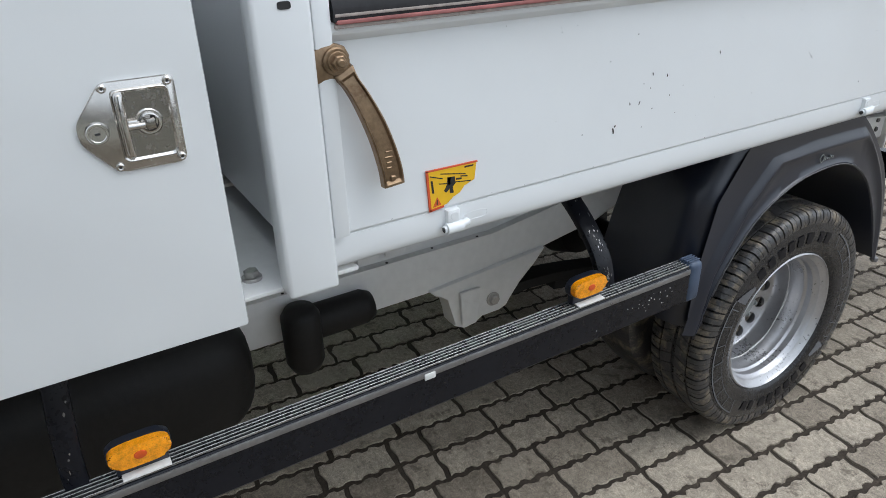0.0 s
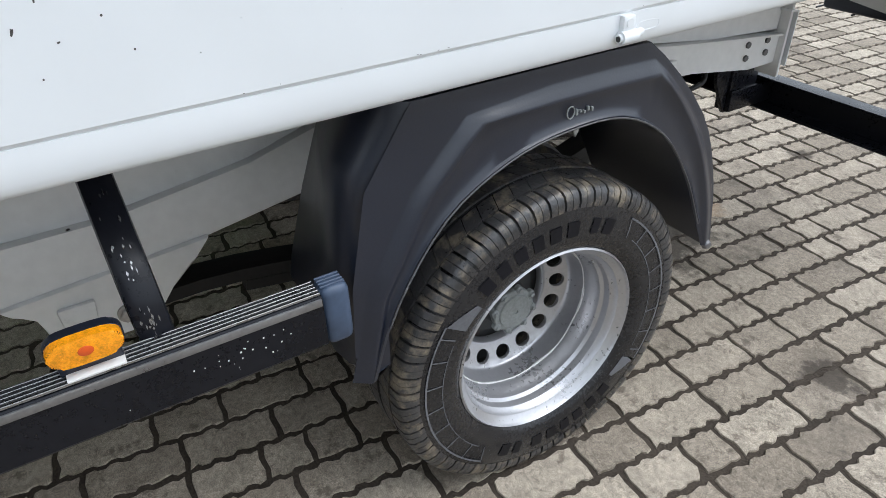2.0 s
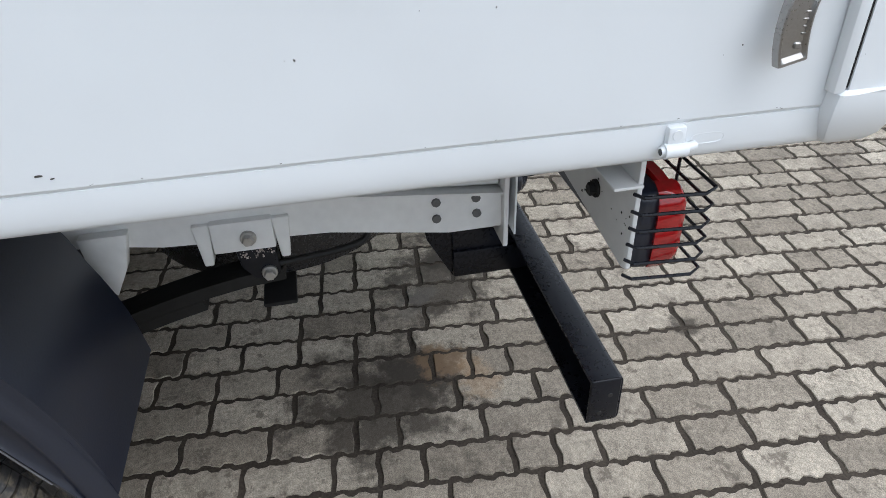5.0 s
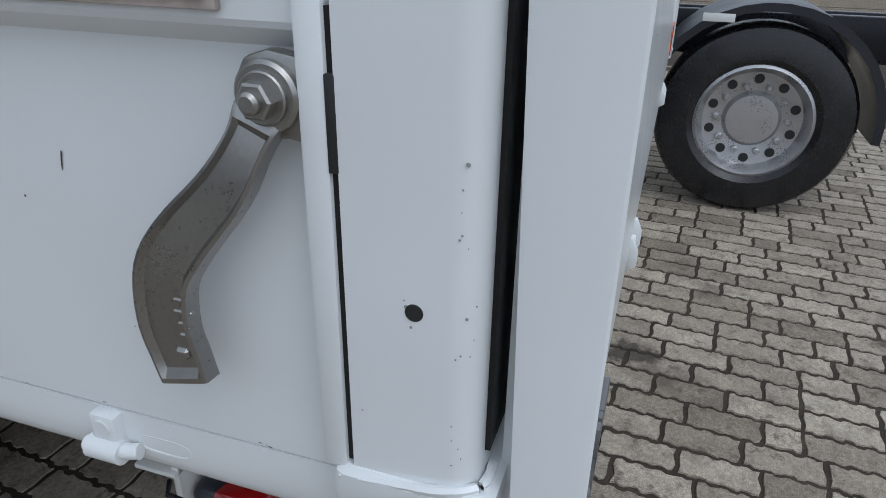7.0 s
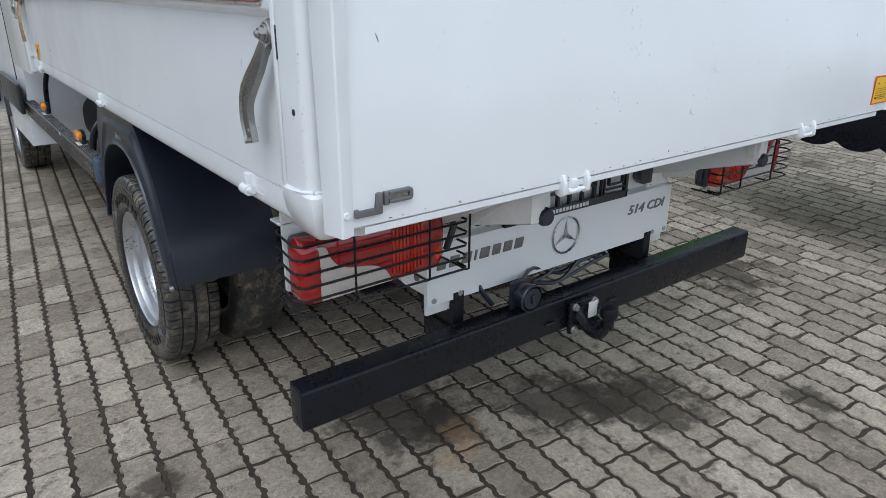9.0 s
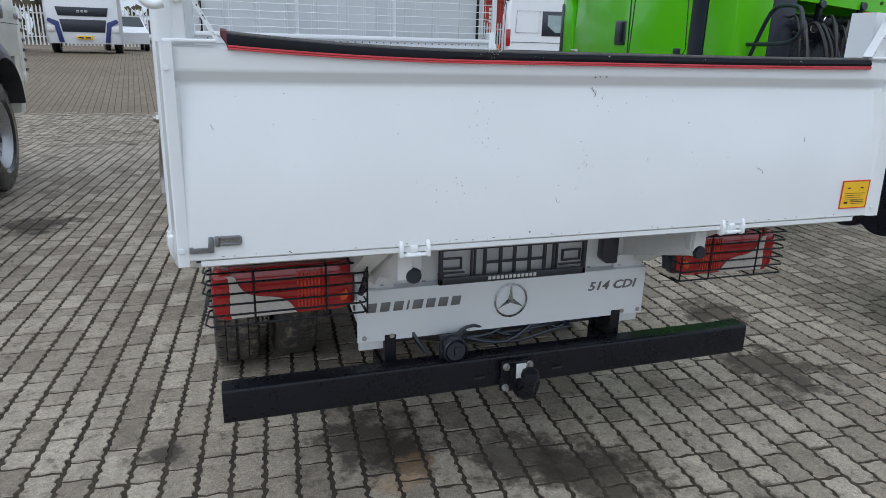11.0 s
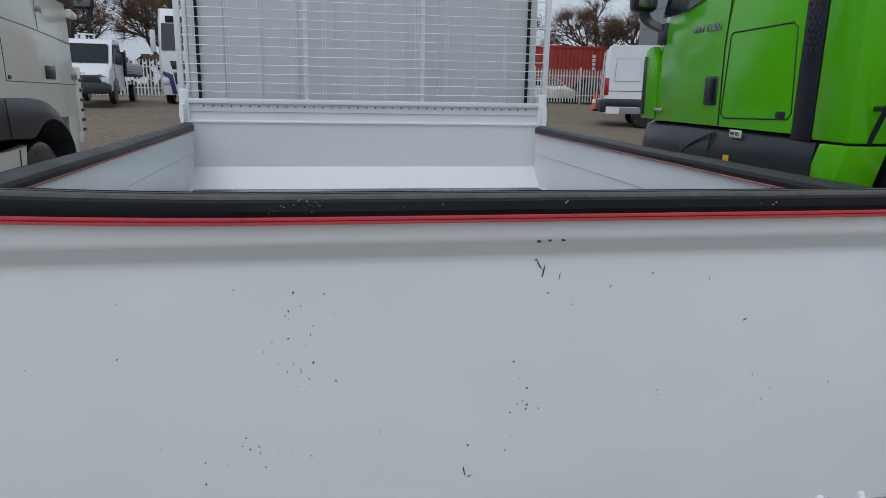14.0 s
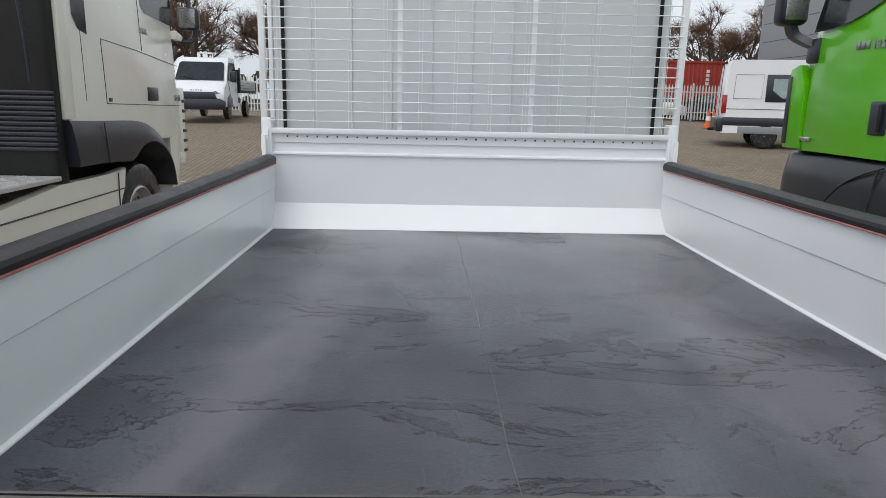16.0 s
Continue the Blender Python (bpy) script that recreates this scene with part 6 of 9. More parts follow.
    pipe(bm, [(s * 0.56, 0.36, 0.88), (s * 0.52, 0.35, 0.90), (s * 0.515, 0.33, 0.84), (s * 0.53, 0.34, 0.78)], 0.009, 8)
    box(bm, s * 0.545, s * 0.50, 0.33, 0.38, 0.845, 0.895, 0.01)
    part("cable", bm, BLACK, tl)


lamp(-1)
lamp(1)

bm = B()
extr(bm, [(0.432, 0.5800), (0.432, 0.7530), (0.470, 0.7600), (0.470, 0.7530), (0.436, 0.7470), (0.436, 0.5800)], "x", -0.522, 0.522)
board = part("rear_board", bm, WHITE, truck, "white sheet-metal rear board with badges")
part("upper_panel", box(B(), -0.46, 0.46, 0.462, 0.472, 0.7530, 0.9480, 0.003), FRAME, board)
bm = B()
for x in (-0.44, -0.30, 0.30, 0.42):
    disc(bm, (x, 0.45, 0.7620), "z", 0.007, 0.003, 12)
for x in (-0.50, -0.41, 0.44, 0.505):
    disc(bm, (x, 0.432, 0.5940), "-y", 0.008, 0.004, 12)
pieces("screw", bm, ZINC, board)
for x in (-0.348, 0.366):
    bm = B()
    extr(bm, [(x - 0.032, 0.9230), (x + 0.032, 0.9230), (x + 0.032, 0.7780), (x - 0.012, 0.7780), (x - 0.032, 0.7980)], "y", 0.425, 0.462, 0.006)
    part("plate_light", bm, BLACK, board, "black number plate light")
# plate holder: open frame of bars, no plate
bm = B()
px0, px1, pz0, pz1 = -0.258, 0.272, 0.7520, 0.8750
for a in ((px0, px1, pz1 - 0.010, pz1), (px0, px1, pz0, pz0 + 0.024), (px0, px0 + 0.014, pz0, pz1), (px1 - 0.014, px1, pz0, pz1)):
    box(bm, a[0], a[1], 0.424, 0.440, a[2], a[3], 0.003)
for x in (-0.146, -0.135, 0.148, 0.160):
    box(bm, x - 0.003, x + 0.003, 0.426, 0.438, pz0, pz1, 0.001)
box(bm, -0.10, 0.12, 0.426, 0.438, 0.8140, 0.8210, 0.001)
for x in (-0.10, -0.045, 0.005, 0.06, 0.115):
    box(bm, x - 0.005, x + 0.005, 0.426, 0.438, 0.7760, pz1, 0.001)
for x in (-0.215, 0.215):
    for a in ((x - 0.035, x + 0.035, 0.8020, 0.8070), (x - 0.035, x + 0.035, 0.8370, 0.8420), (x - 0.035, x - 0.030, 0.8020, 0.8420), (x + 0.030, x + 0.035, 0.8020, 0.8420), (x - 0.045, x + 0.045, 0.7880, 0.7930)):
        box(bm, a[0], a[1], 0.426, 0.438, a[2], a[3], 0.001)
holder = part("plate_holder", bm, BLACK, truck, "empty black number plate holder with openwork bars")
bm = B()
for i in range(12):
    x = -0.088 + 0.0148 * i
    box(bm, x, x + 0.0105, 0.4228, 0.425, 0.7590, 0.7710, 0.001)
pieces("lettering_bar", bm, LABELW, holder, "white lettering drawn as plain bars")
# badges on the board: bars for the model name, ring with three blades
bm = B()
wds = (0.034, 0.036, 0.036, 0.012, 0.038, 0.034, 0.036, 0.036)
x = -0.492
for i, w in enumerate(wds):
    extr(bm, [(x, 0.6800), (x + w - 0.006, 0.6800), (x + w, 0.7100), (x + 0.006, 0.7100)], "y", 0.428, 0.433, 0.001)
    x += w + 0.0075
pieces("badge_bar", bm, BADGE, board, "grey model badge drawn as plain bars")
writing("model_number", "514 CDI", 0.043, pose(0.292, 0.4315, 0.683, 90, 0, 0) @ Matrix(((1.27, 0.30, 0, 0), (0, 1, 0, 0), (0, 0, 1, 0), (0, 0, 0, 1))), BADGE, board, "grey raised model number", 0.002)
bm = B()
lathe(bm, [(0.058, 0.430), (0.060, 0.427), (0.056, 0.425), (0.0535, 0.428)], (0, 0, 0.6770), "y", 48, True)
for k in range(3):
    a = math.pi / 2 + k * 2 * math.pi / 3
    tip = Vector((0.055 * math.cos(a), 0.429, 0.6770 + 0.055 * math.sin(a)))
    l = Vector((0.010 * math.cos(a + 1.05), 0.4315, 0.6770 + 0.010 * math.sin(a + 1.05)))
    r = Vector((0.010 * math.cos(a - 1.05), 0.4315, 0.6770 + 0.010 * math.sin(a - 1.05)))
    c = Vector((0, 0.423, 0.6770))
    vs = [bm.verts.new(q) for q in (tip, l, c, r)]
    bm.faces.new((vs[0], vs[1], vs[2]))
    bm.faces.new((vs[0], vs[2], vs[3]))
    bm.faces.new((vs[1], vs[2], vs[3]))
part("badge_ring", bm, CHROME, board, "round chrome badge with three blades")
# lifting lugs and buffers
for s in (-1, 1):
    bm = B()
    extr(bm, [(0.10, 0.985), (0.42, 0.975), (0.44, 0.78), (0.36, 0.80)], "x", s * 0.475, s * 0.485, 0.003)
    lx = 0.437 if s < 0 else 0.462
    extr(bm, [(s * (lx - 0.024), 0.985), (s * (lx + 0.030), 0.985), (s * (lx + 0.028), 0.93), (s * (lx + 0.015), 0.895), (s * (lx - 0.018), 0.897), (s * (lx - 0.026), 0.93)], "y", 0.112, 0.142, 0.005)
    lug = part("hinge_lug", bm, FRAME, truck, "cream welded lug with a rubber buffer")
    bm = B()
    lathe(bm, [(0, 0), (0.020, 0), (0.022, -0.010), (0.018, -0.020), (0, -0.020)], (s * lx, 0.112, 0.910), "y", 24)
    part("rubber_buffer", bm, BLACK, lug)
    bm = B()
    for xg in (0.500, 0.560):
        extr(bm, [(0.10, 0.985), (0.415, 0.985), (0.415, 0.83), (0.395, 0.822)], "x", *sorted((s * xg, s * (xg + 0.005))))
    flatbar(bm, [(s * 0.5325, 0.098, 0.982), (s * 0.5325, 0.396, 0.820)], 0.065, 0.006)
    extr(bm, [(s * 0.47, 0.985), (s * 0.62, 0.985), (s * 0.50, 0.82), (s * 0.47, 0.82)], "y", 0.405, 0.412, 0.002)
    part("gusset", bm, FRAME, lug)

bm = B()
chan = [(0.4110, 0.5100), (0.4110, 0.5170), (0.3580, 0.5170), (0.3520, 0.5155), (0.3485, 0.5120), (0.3470, 0.5060), (0.3470, 0.4180), (0.3485, 0.4120), (0.3520, 0.4085), (0.3580, 0.4070), (0.4110, 0.4070), (0.4110, 0.4140), (0.3580, 0.4140), (0.3540, 0.4180), (0.3540, 0.5060), (0.3580, 0.5100)]
extr(bm, chan, "x", -0.936, 0.936)
beam = part("underrun_beam", bm, STEEL_BLACK, truck, "black channel underrun beam dusted with road dirt")
for s in (-1, 1):
    part("end_plate", box(B(), *sorted((s * 0.930, s * 0.938)), 0.350, 0.410, 0.409, 0.5155, 0.006, 3), STEEL_BLACK, beam)
bm = B()
for s in (-1, 1):
    extr(bm, [(0.46, 0.59), (0.63, 0.59), (0.62, 0.53), (0.56, 0.418), (0.455, 0.410)], "x", s * 0.41, s * 0.425, 0.003)
    box(bm, s * 0.385, s * 0.445, 0.350, 0.56, 0.425, 0.498, 0.005)
    box(bm, s * 0.395, s * 0.435, 0.43, 0.56, 0.45, 0.60, 0.005)
pieces("beam_bracket", bm, STEEL_BLACK, beam)
bm = B()
for s in (-1, 1):
    for y, z in ((0.37, 0.475), (0.388, 0.432)):
        disc(bm, (s * 0.938, y, z), "-x" if s < 0 else "x", 0.005, 0.001, 10)
    for a, b in ((-0.155, -0.118), (0.125, 0.165)):
        box(bm, a, b, 0.3395, 0.345, 0.448, 0.4545, 0)
pieces("slot", bm, INK, beam)
bm = B()
for i in range(620):
    x, y, q = (rng.uniform(-0.92, 0.30) if i % 2 else rng.gauss(-0.12, 0.18)), rng.uniform(0.350, 0.402), rng.uniform(0.001, 0.0042)
    t_ = rng.uniform(0, 3.1)
    c_, s_ = math.cos(t_) * q, math.sin(t_) * q
    g_ = rng.uniform(0.25, 0.7)
    vs = [bm.verts.new((x + a, y + b, 0.5102 + h)) for a, b, h in ((c_, s_, 0), (-s_ * g_, c_ * g_, 0), (-c_, -s_, 0), (s_ * g_, -c_ * g_, 0), (0, 0, q * 0.5))]
    for k in range(4):
        bm.faces.new((vs[k], vs[(k + 1) % 4], vs[4]))
part("grit", bm, mat("grit", (0.125, 0.105, 0.075), 0.9, vary=0.5, scale=90), beam, "grit and crumbs lying on the beam", kind="stuff")
# tow coupling
bm = box(B(), -0.058, 0.058, 0.345, 0.363, 0.385, 0.492, 0.012, 3)
tow = part("tow_coupling", bm, STEEL_BLACK, truck, "black tow ball coupling with flange bolts")
bm = B()
loops = []
for i in range(12):
    a = i / 11
    y = 0.345 - 0.085 * math.sin(a * math.pi * 0.5)
    z = 0.438 - 0.036 * math.sin(a * math.pi) + 0.016 * a
    r = 0.036 - 0.008 * a
    loops.append([(0.012 * a + r * math.cos(t * 0.6283), y, z + r * math.sin(t * 0.6283)) for t in range(10)])
rings(bm, loops)
lathe(bm, [(0, -0.03), (0.018, -0.028), (0.018, 0.0), (0.026, 0.008), (0.030, 0.022), (0.026, 0.038), (0.012, 0.048), (0, 0.05)], (0, 0.252, 0.462), "z", 24)
part("tow_ball", bm, STEEL_BLACK, tow)
bm = B()
for x in (-0.042, 0.042):
    for z in (0.402, 0.476):
        bolt(bm, (x, 0.345, z), "-y", 0.009, 0.014)
pieces("flange_bolt", bm, ZINC, tow)
part("label", box(B(), -0.022, 0.012, 0.306, 0.312, 0.45, 0.50, 0.001), LABELW, tow, "small white sticker")
tow.location = (-0.010, -0.021, 0.012)
bm = B()
lathe(bm, [(0, 0.0), (0.034, 0.0), (0.037, -0.010), (0.037, -0.04), (0.031, -0.05), (0, -0.053)], (-0.224, 0.384, 0.560), "y", 28)
lathe(bm, [(0.037, 0), (0.041, -0.004), (0.041, -0.012), (0.037, -0.016)], (-0.224, 0.350, 0.560), "y", 28, True)
box(bm, -0.232, -0.216, 0.326, 0.336, 0.545, 0.575, 0.004)
box(bm, -0.264, -0.186, 0.382, 0.392, 0.512, 0.602, 0.01)
part("trailer_socket", bm, BLACK, truck, "round black trailer socket")
bm = B()
for k in range(6):
    pipe(bm, dense([(-0.22 + 0.01 * k, 0.40, 0.575), (-0.13 + 0.03 * k, 0.43 + 0.03 * (k % 2), 0.60 - 0.018 * k), (0.02 + 0.03 * k, 0.46, 0.535 + 0.018 * (k * 2 % 5)), (0.16 + 0.02 * k, 0.47, 0.56 - 0.01 * (k % 3)), (0.26, 0.49, 0.60 - 0.012 * k), (0.33, 0.55, 0.62)], 4), 0.0055, 6)
pipe(bm, [(-0.40, 0.52, 0.545), (0.40, 0.52, 0.545)], 0.016, 8)
pipe(bm, dense([(-0.30, 0.42, 0.53), (-0.34, 0.44, 0.60), (-0.30, 0.47, 0.63), (-0.24, 0.46, 0.60)], 4), 0.008, 6)
pieces("wiring", bm, BLACK, truck)

# ---- cab ----
bm = B()
prof = [(4.05, 0.42), (4.05, 2.55), (4.30, 2.62), (5.05, 2.56), (5.35, 2.40), (5.95, 1.62), (6.45, 1.36), (6.58, 1.15), (6.62, 0.60), (6.58, 0.40), (5.85, 0.40), (5.82, 0.62), (5.66, 0.78), (5.40, 0.84), (5.14, 0.78), (4.98, 0.62), (4.95, 0.42)]
def cab_half(z):
    return 0.985 if z < 1.35 else 0.985 - 0.16 * (z - 1.35) / 1.27
loops = [[(sx * cab_half(z), y, z) for y, z in prof] for sx in (-1, 1)]
rings(bm, loops)
cab = part("cab", bm, VANW, truck, "white van cab with black lower trim")
for s in (-1, 1):
    bm = B()
    vs = []
    for y, z in ((4.22, 1.50), (4.22, 2.25), (4.95, 2.27), (5.62, 1.62), (5.62, 1.50)):
        vs.append((s * (cab_half(z) + 0.004), y, z))
    bm.faces.new([bm.verts.new(v) for v in vs])
    part("side_window", bm, GLASS, cab)
    bm = B()
    extr(bm, [(4.05, 0.62), (4.05, 0.80), (4.95, 0.80), (5.0, 0.62)], "x", s * 0.985, s * 1.010, 0.006)
    extr(bm, [(5.85, 0.62), (5.83, 0.78), (6.3, 0.80), (6.4, 0.62)], "x", s * 0.985, s * 1.005, 0.006)
    pieces("rubbing_strip", bm, GREYPL, cab, "dark grey plastic rubbing strip")
    bm = B()
    lp = [(5.40 + 0.44 * math.cos(math.radians(a)), 0.40 + 0.44 * math.sin(math.radians(a))) for a in range(10, 171, 10)]
    pipe(bm, [(s * 0.985, y, z) for y, z in lp], 0.022, 8)
    part("wheel_arch", bm, GREYPL, cab)
    part("door_handle", box(B(), s * 0.985, s * 1.015, 4.30, 4.46, 1.30, 1.335, 0.008), BLACK, cab)
    bm = B()
    box(bm, *sorted((s * 1.01, s * 1.19)), 5.50, 5.60, 1.505, 1.835, 0.03, 3)
    pipe(bm, [(s * 0.97, 5.55, 1.60), (s * 1.10, 5.55, 1.58)], 0.02, 8)
    dm = part("door_mirror", bm, BLACK, cab)
    part("mirror_glass", box(B(), *sorted((s * 1.03, s * 1.17)), 5.494, 5.502, 1.605, 1.815, 0.003), GLASS, dm)
    part("mirror_glass", box(B(), *sorted((s * 1.03, s * 1.17)), 5.494, 5.502, 1.525, 1.59, 0.003), GLASS, dm)
    bm = B()
    for y in (4.16, 5.12):
        pipe(bm, [(s * 0.987, y, 0.82), (s * 0.987, y, 1.36)], 0.003, 5)
    pieces("door_gap", bm, INK, cab)

# ---- neighbours ----
def lorry_wheel(name, c, s, R, parent, label="lorry wheel with steel rim"):
    """s: -1 faces -x, 1 faces +x."""
    bm = B()
    half = 0.15
    prof = [(R * 0.58, half * 0.8), (R * 0.66, half), (R * 0.85, half * 0.98), (R * 0.96, half * 0.85), (R, half * 0.6)]
    prof = prof + [(R, 0)] + [(a, -b) for a, b in prof[::-1]]
    lathe(bm, prof, c, "x", 48)
    w = part(name, bm, RUBBER, parent, label)
    bm = B()
    x = s * half
    lathe(bm, [(R * 0.60, x * 0.85), (R * 0.57, x * 0.9), (R * 0.54, x * 0.7), (R * 0.50, x * 0.35), (R * 0.30, x * 0.25), (R * 0.26, x * 0.45), (0, x * 0.5)], c, "x", 40)
    for k in range(10):
        a = 2 * math.pi * k / 10
        disc(bm, (c[0] + x * 0.25, c[1] + R * 0.36 * math.cos(a), c[2] + R * 0.36 * math.sin(a)), "-x" if s < 0 else "x", 0.018, 0.035, 8)
    part("rim", bm, RIM, w, "dusty silver rim")
    bm = B()
    for k in range(10):
        a = 2 * math.pi * (k + 0.5) / 10
        disc(bm, (c[0] + x * 0.30, c[1] + R * 0.43 * math.cos(a), c[2] + R * 0.43 * math.sin(a)), "-x" if s < 0 else "x", 0.025, 0.010, 10)
    pieces("hand_hole", bm, INK, w)
    return w


def seam(bm, pts, r=0.006):
    return pipe(bm, pts, r, 5)


# green tractor unit, parked alongside
gx = 2.45
gt = thing("tractor_unit", (gx + 1.25, 3.6, 0), "bright green tractor unit with dark grey skirts, parked alongside", "lorry")
bm = B()
loops = []
for z, fr in ((1.385, 4.83), (1.45, 4.86), (2.05, 4.80), (2.60, 4.62), (3.30, 4.40), (3.55, 4.25)):
    ins = 0.0 if z < 2.2 else 0.06 * (z - 2.2)
    loops.append([(gx + ins + 0.01, 2.70, z), (gx + ins, 2.74, z), (gx + ins, fr - 0.28, z), (gx + ins + 0.08, fr - 0.05, z), (gx + ins + 0.25, fr + 0.06, z), (gx + 2.25, fr + 0.06, z), (gx + 2.45, fr - 0.1, z), (gx + 2.5, 2.74, z), (gx + 2.48, 2.70, z)])
rings(bm, loops)
gcab = part("cab", bm, GREEN, gt, "glossy green sleeper cab", sharp=40)
bm = B()
box(bm, gx - 0.004, gx + 0.3, 2.40, 2.70, 1.36, 3.5, 0.02)
part("side_fairing", bm, GREEN, gcab)
bm = B()
extr(bm, [(2.405, 1.35), (2.62, 1.35), (2.74, 1.05), (2.50, 1.05)], "x", gx - 0.004, gx + 0.25, 0.01)
part("fairing_foot", bm, GREEN, gcab)
bm = box(B(), gx - 0.008, gx + 0.02, 2.700, 2.865, 1.352, 3.4, 0.006)
part("black_pillar", bm, BLACK, gcab, "black louvred pillar panel")
bm = B()
for i in range(14):
    for j in range(3):
        disc(bm, (gx - 0.008, 2.74 + 0.04 * j + 0.02 * (i % 2), 1.86 + 0.035 * i), "-x", 0.014, 0.003, 6)
part("honeycomb", bm, INK, gcab, kind="stuff")
bm = B()
seam(bm, [(gx - 0.001, 3.645, 1.39), (gx - 0.001, 3.66, 1.9), (gx + 0.001, 3.62, 2.4)])
part("door_gap", bm, INK, gcab)
bm = B()
c = [(3.60, 1.98), (3.575, 2.005), (2.97, 2.02), (2.93, 1.99), (2.89, 1.50), (2.92, 1.465), (3.59, 1.445), (3.625, 1.47)]
seam(bm, [(gx - 0.001, y, z) for y, z in c + c[:1]], 0.005)
part("locker_flap", bm, INK, gcab, "storage flap outline")
part("flap_lock", box(B(), gx - 0.008, gx, 2.945, 3.03, 1.47, 1.51, 0.004), BLACK, gcab)
bm = B()
box(bm, gx - 0.012, gx + 0.02, 3.70, 3.86, 1.525, 1.725, 0.02, 3)
hnd = part("door_handle", bm, BLACK, gcab, "black recessed door handle")
part("grip", box(B(), gx - 0.03, gx - 0.008, 3.735, 3.765, 1.545, 1.71, 0.008), GREYPL, hnd)
part("reflector", box(B(), gx - 0.012, gx, 4.47, 4.60, 1.452, 1.480, 0.005), STEEL, gcab, "bright side plate")
bm = B()
extr(bm, [(4.60, 1.39), (4.64, 1.85), (4.72, 1.98), (4.83, 1.95), (4.86, 1.45), (4.84, 1.39)], "x", gx - 0.006, gx + 0.06, 0.008)
part("corner_deflector", bm, GREEN, gcab)
bm = B()
extr(bm, [(4.79, 1.42), (4.80, 1.90), (4.845, 1.90), (4.85, 1.42)], "x", gx - 0.012, gx + 0.05, 0.004)
part("air_slot", bm, BLACK, gcab)
bm = B()
vs = [(gx + 0.001, 4.58, 2.185), (gx + 0.001, 4.36, 2.190), (gx + 0.002, 4.20, 2.212), (gx + 0.006, 4.03, 2.255), (gx + 0.010, 3.90, 2.30), (gx + 0.016, 3.66, 2.44), (gx + 0.050, 3.62, 3.0), (gx + 0.050, 4.24, 3.0), (gx + 0.022, 4.48, 2.52)]
bm.faces.new([bm.verts.new((x - 0.012, y, z)) for x, y, z in vs])
part("side_window", bm, GLASS, gcab)
bm = B()
box(bm, gx - 0.24, gx - 0.04, 4.60, 4.76, 2.235, 2.80, 0.05, 3)
flatbar(bm, dense([(gx + 0.04, 4.58, 2.09), (gx - 0.04, 4.63, 2.13), (gx - 0.11, 4.68, 2.19), (gx - 0.14, 4.68, 2.31)], 4), 0.09, 0.05, (0, 1, 0))
box(bm, gx - 0.02, gx + 0.03, 4.50, 4.64, 1.98, 2.15, 0.02)
mra = part("mirror_arm", bm, BLACK, gcab, "black mirror housing on an arm")
part("mirror_glass", box(B(), gx - 0.215, gx - 0.065, 4.594, 4.604, 2.27, 2.42, 0.004), CHROME, mra)
part("mirror_glass", box(B(), gx - 0.215, gx - 0.065, 4.594, 4.604, 2.44, 2.77, 0.004), CHROME, mra)
writing("model_number", "18.500", 0.072, pose(gx - 0.004, 3.925, 2.035, 90, 0, -90), CHROME, gcab, "chrome model number", 0.004)
bm = B()
for i in range(3):
    box(bm, gx - 0.006, gx, 4.05 - 0.047 * i, 4.088 - 0.047 * i, 2.036, 2.085, 0.003)
pieces("badge_bar", bm, CHROME, gcab)
# skirts below the cab
bm = B()
loops = []
for y, z0, o in ((4.86, 0.55, 0.10), (4.80, 0.45, 0.03), (4.70, 0.42, 0.0), (4.30, 0.42, -0.03), (3.6, 0.42, -0.03), (2.78, 0.42, -0.02), (2.66, 0.42, 0.0)):
    loops.append([(gx + o + 0.05, y, z0), (gx + o, y, z0 + 0.06), (gx + o - 0.03, y, 0.95), (gx + o - 0.02, y, 1.20), (gx + o + 0.01, y, 1.345), (gx + o + 0.06, y, 1.372), (gx + 0.6, y, 1.372), (gx + 0.6, y, z0)])
rings(bm, loops)
sk = part("side_skirt", bm, GREYPL, gt, "dark grey moulded side skirt", sharp=50)
bm = B()
seam(bm, dense([(gx - 0.056, 4.22, 0.95), (gx - 0.054, 4.16, 1.035), (gx - 0.052, 4.07, 1.13), (gx - 0.048, 3.95, 1.22), (gx - 0.042, 3.78, 1.295), (gx - 0.032, 3.62, 1.345)], 4), 0.007)
seam(bm, [(gx - 0.04, 3.65, 1.335), (gx - 0.056, 3.68, 1.1), (gx - 0.056, 3.72, 0.7)], 0.007)
part("skirt_gap", bm, INK, sk)
bm = B()
lp = [(3.45 + 0.55 * math.cos(math.radians(a)), 0.52 + 0.55 * math.sin(math.radians(a))) for a in range(0, 181, 12)]
extr(bm, lp, "x", gx - 0.066, gx + 0.02)
part("wheel_recess", bm, INK, sk)
lorry_wheel("front_wheel", (gx + 0.10, 3.45, 0.50), -1, 0.50, gt)
lb = part("label", box(B(), gx - 0.037, gx - 0.03, 3.31, 3.44, 1.325, 1.375, 0.002), LABELW, gt, "white pressure label")
writing("label_text", "900 kPa", 0.033, pose(gx - 0.0375, 3.432, 1.34, 90, 0, -90), INK, lb)
part("warning_label", box(B(), gx - 0.054, gx - 0.04, 3.40, 3.46, 1.15, 1.205, 0.002), YELLOW, gt)
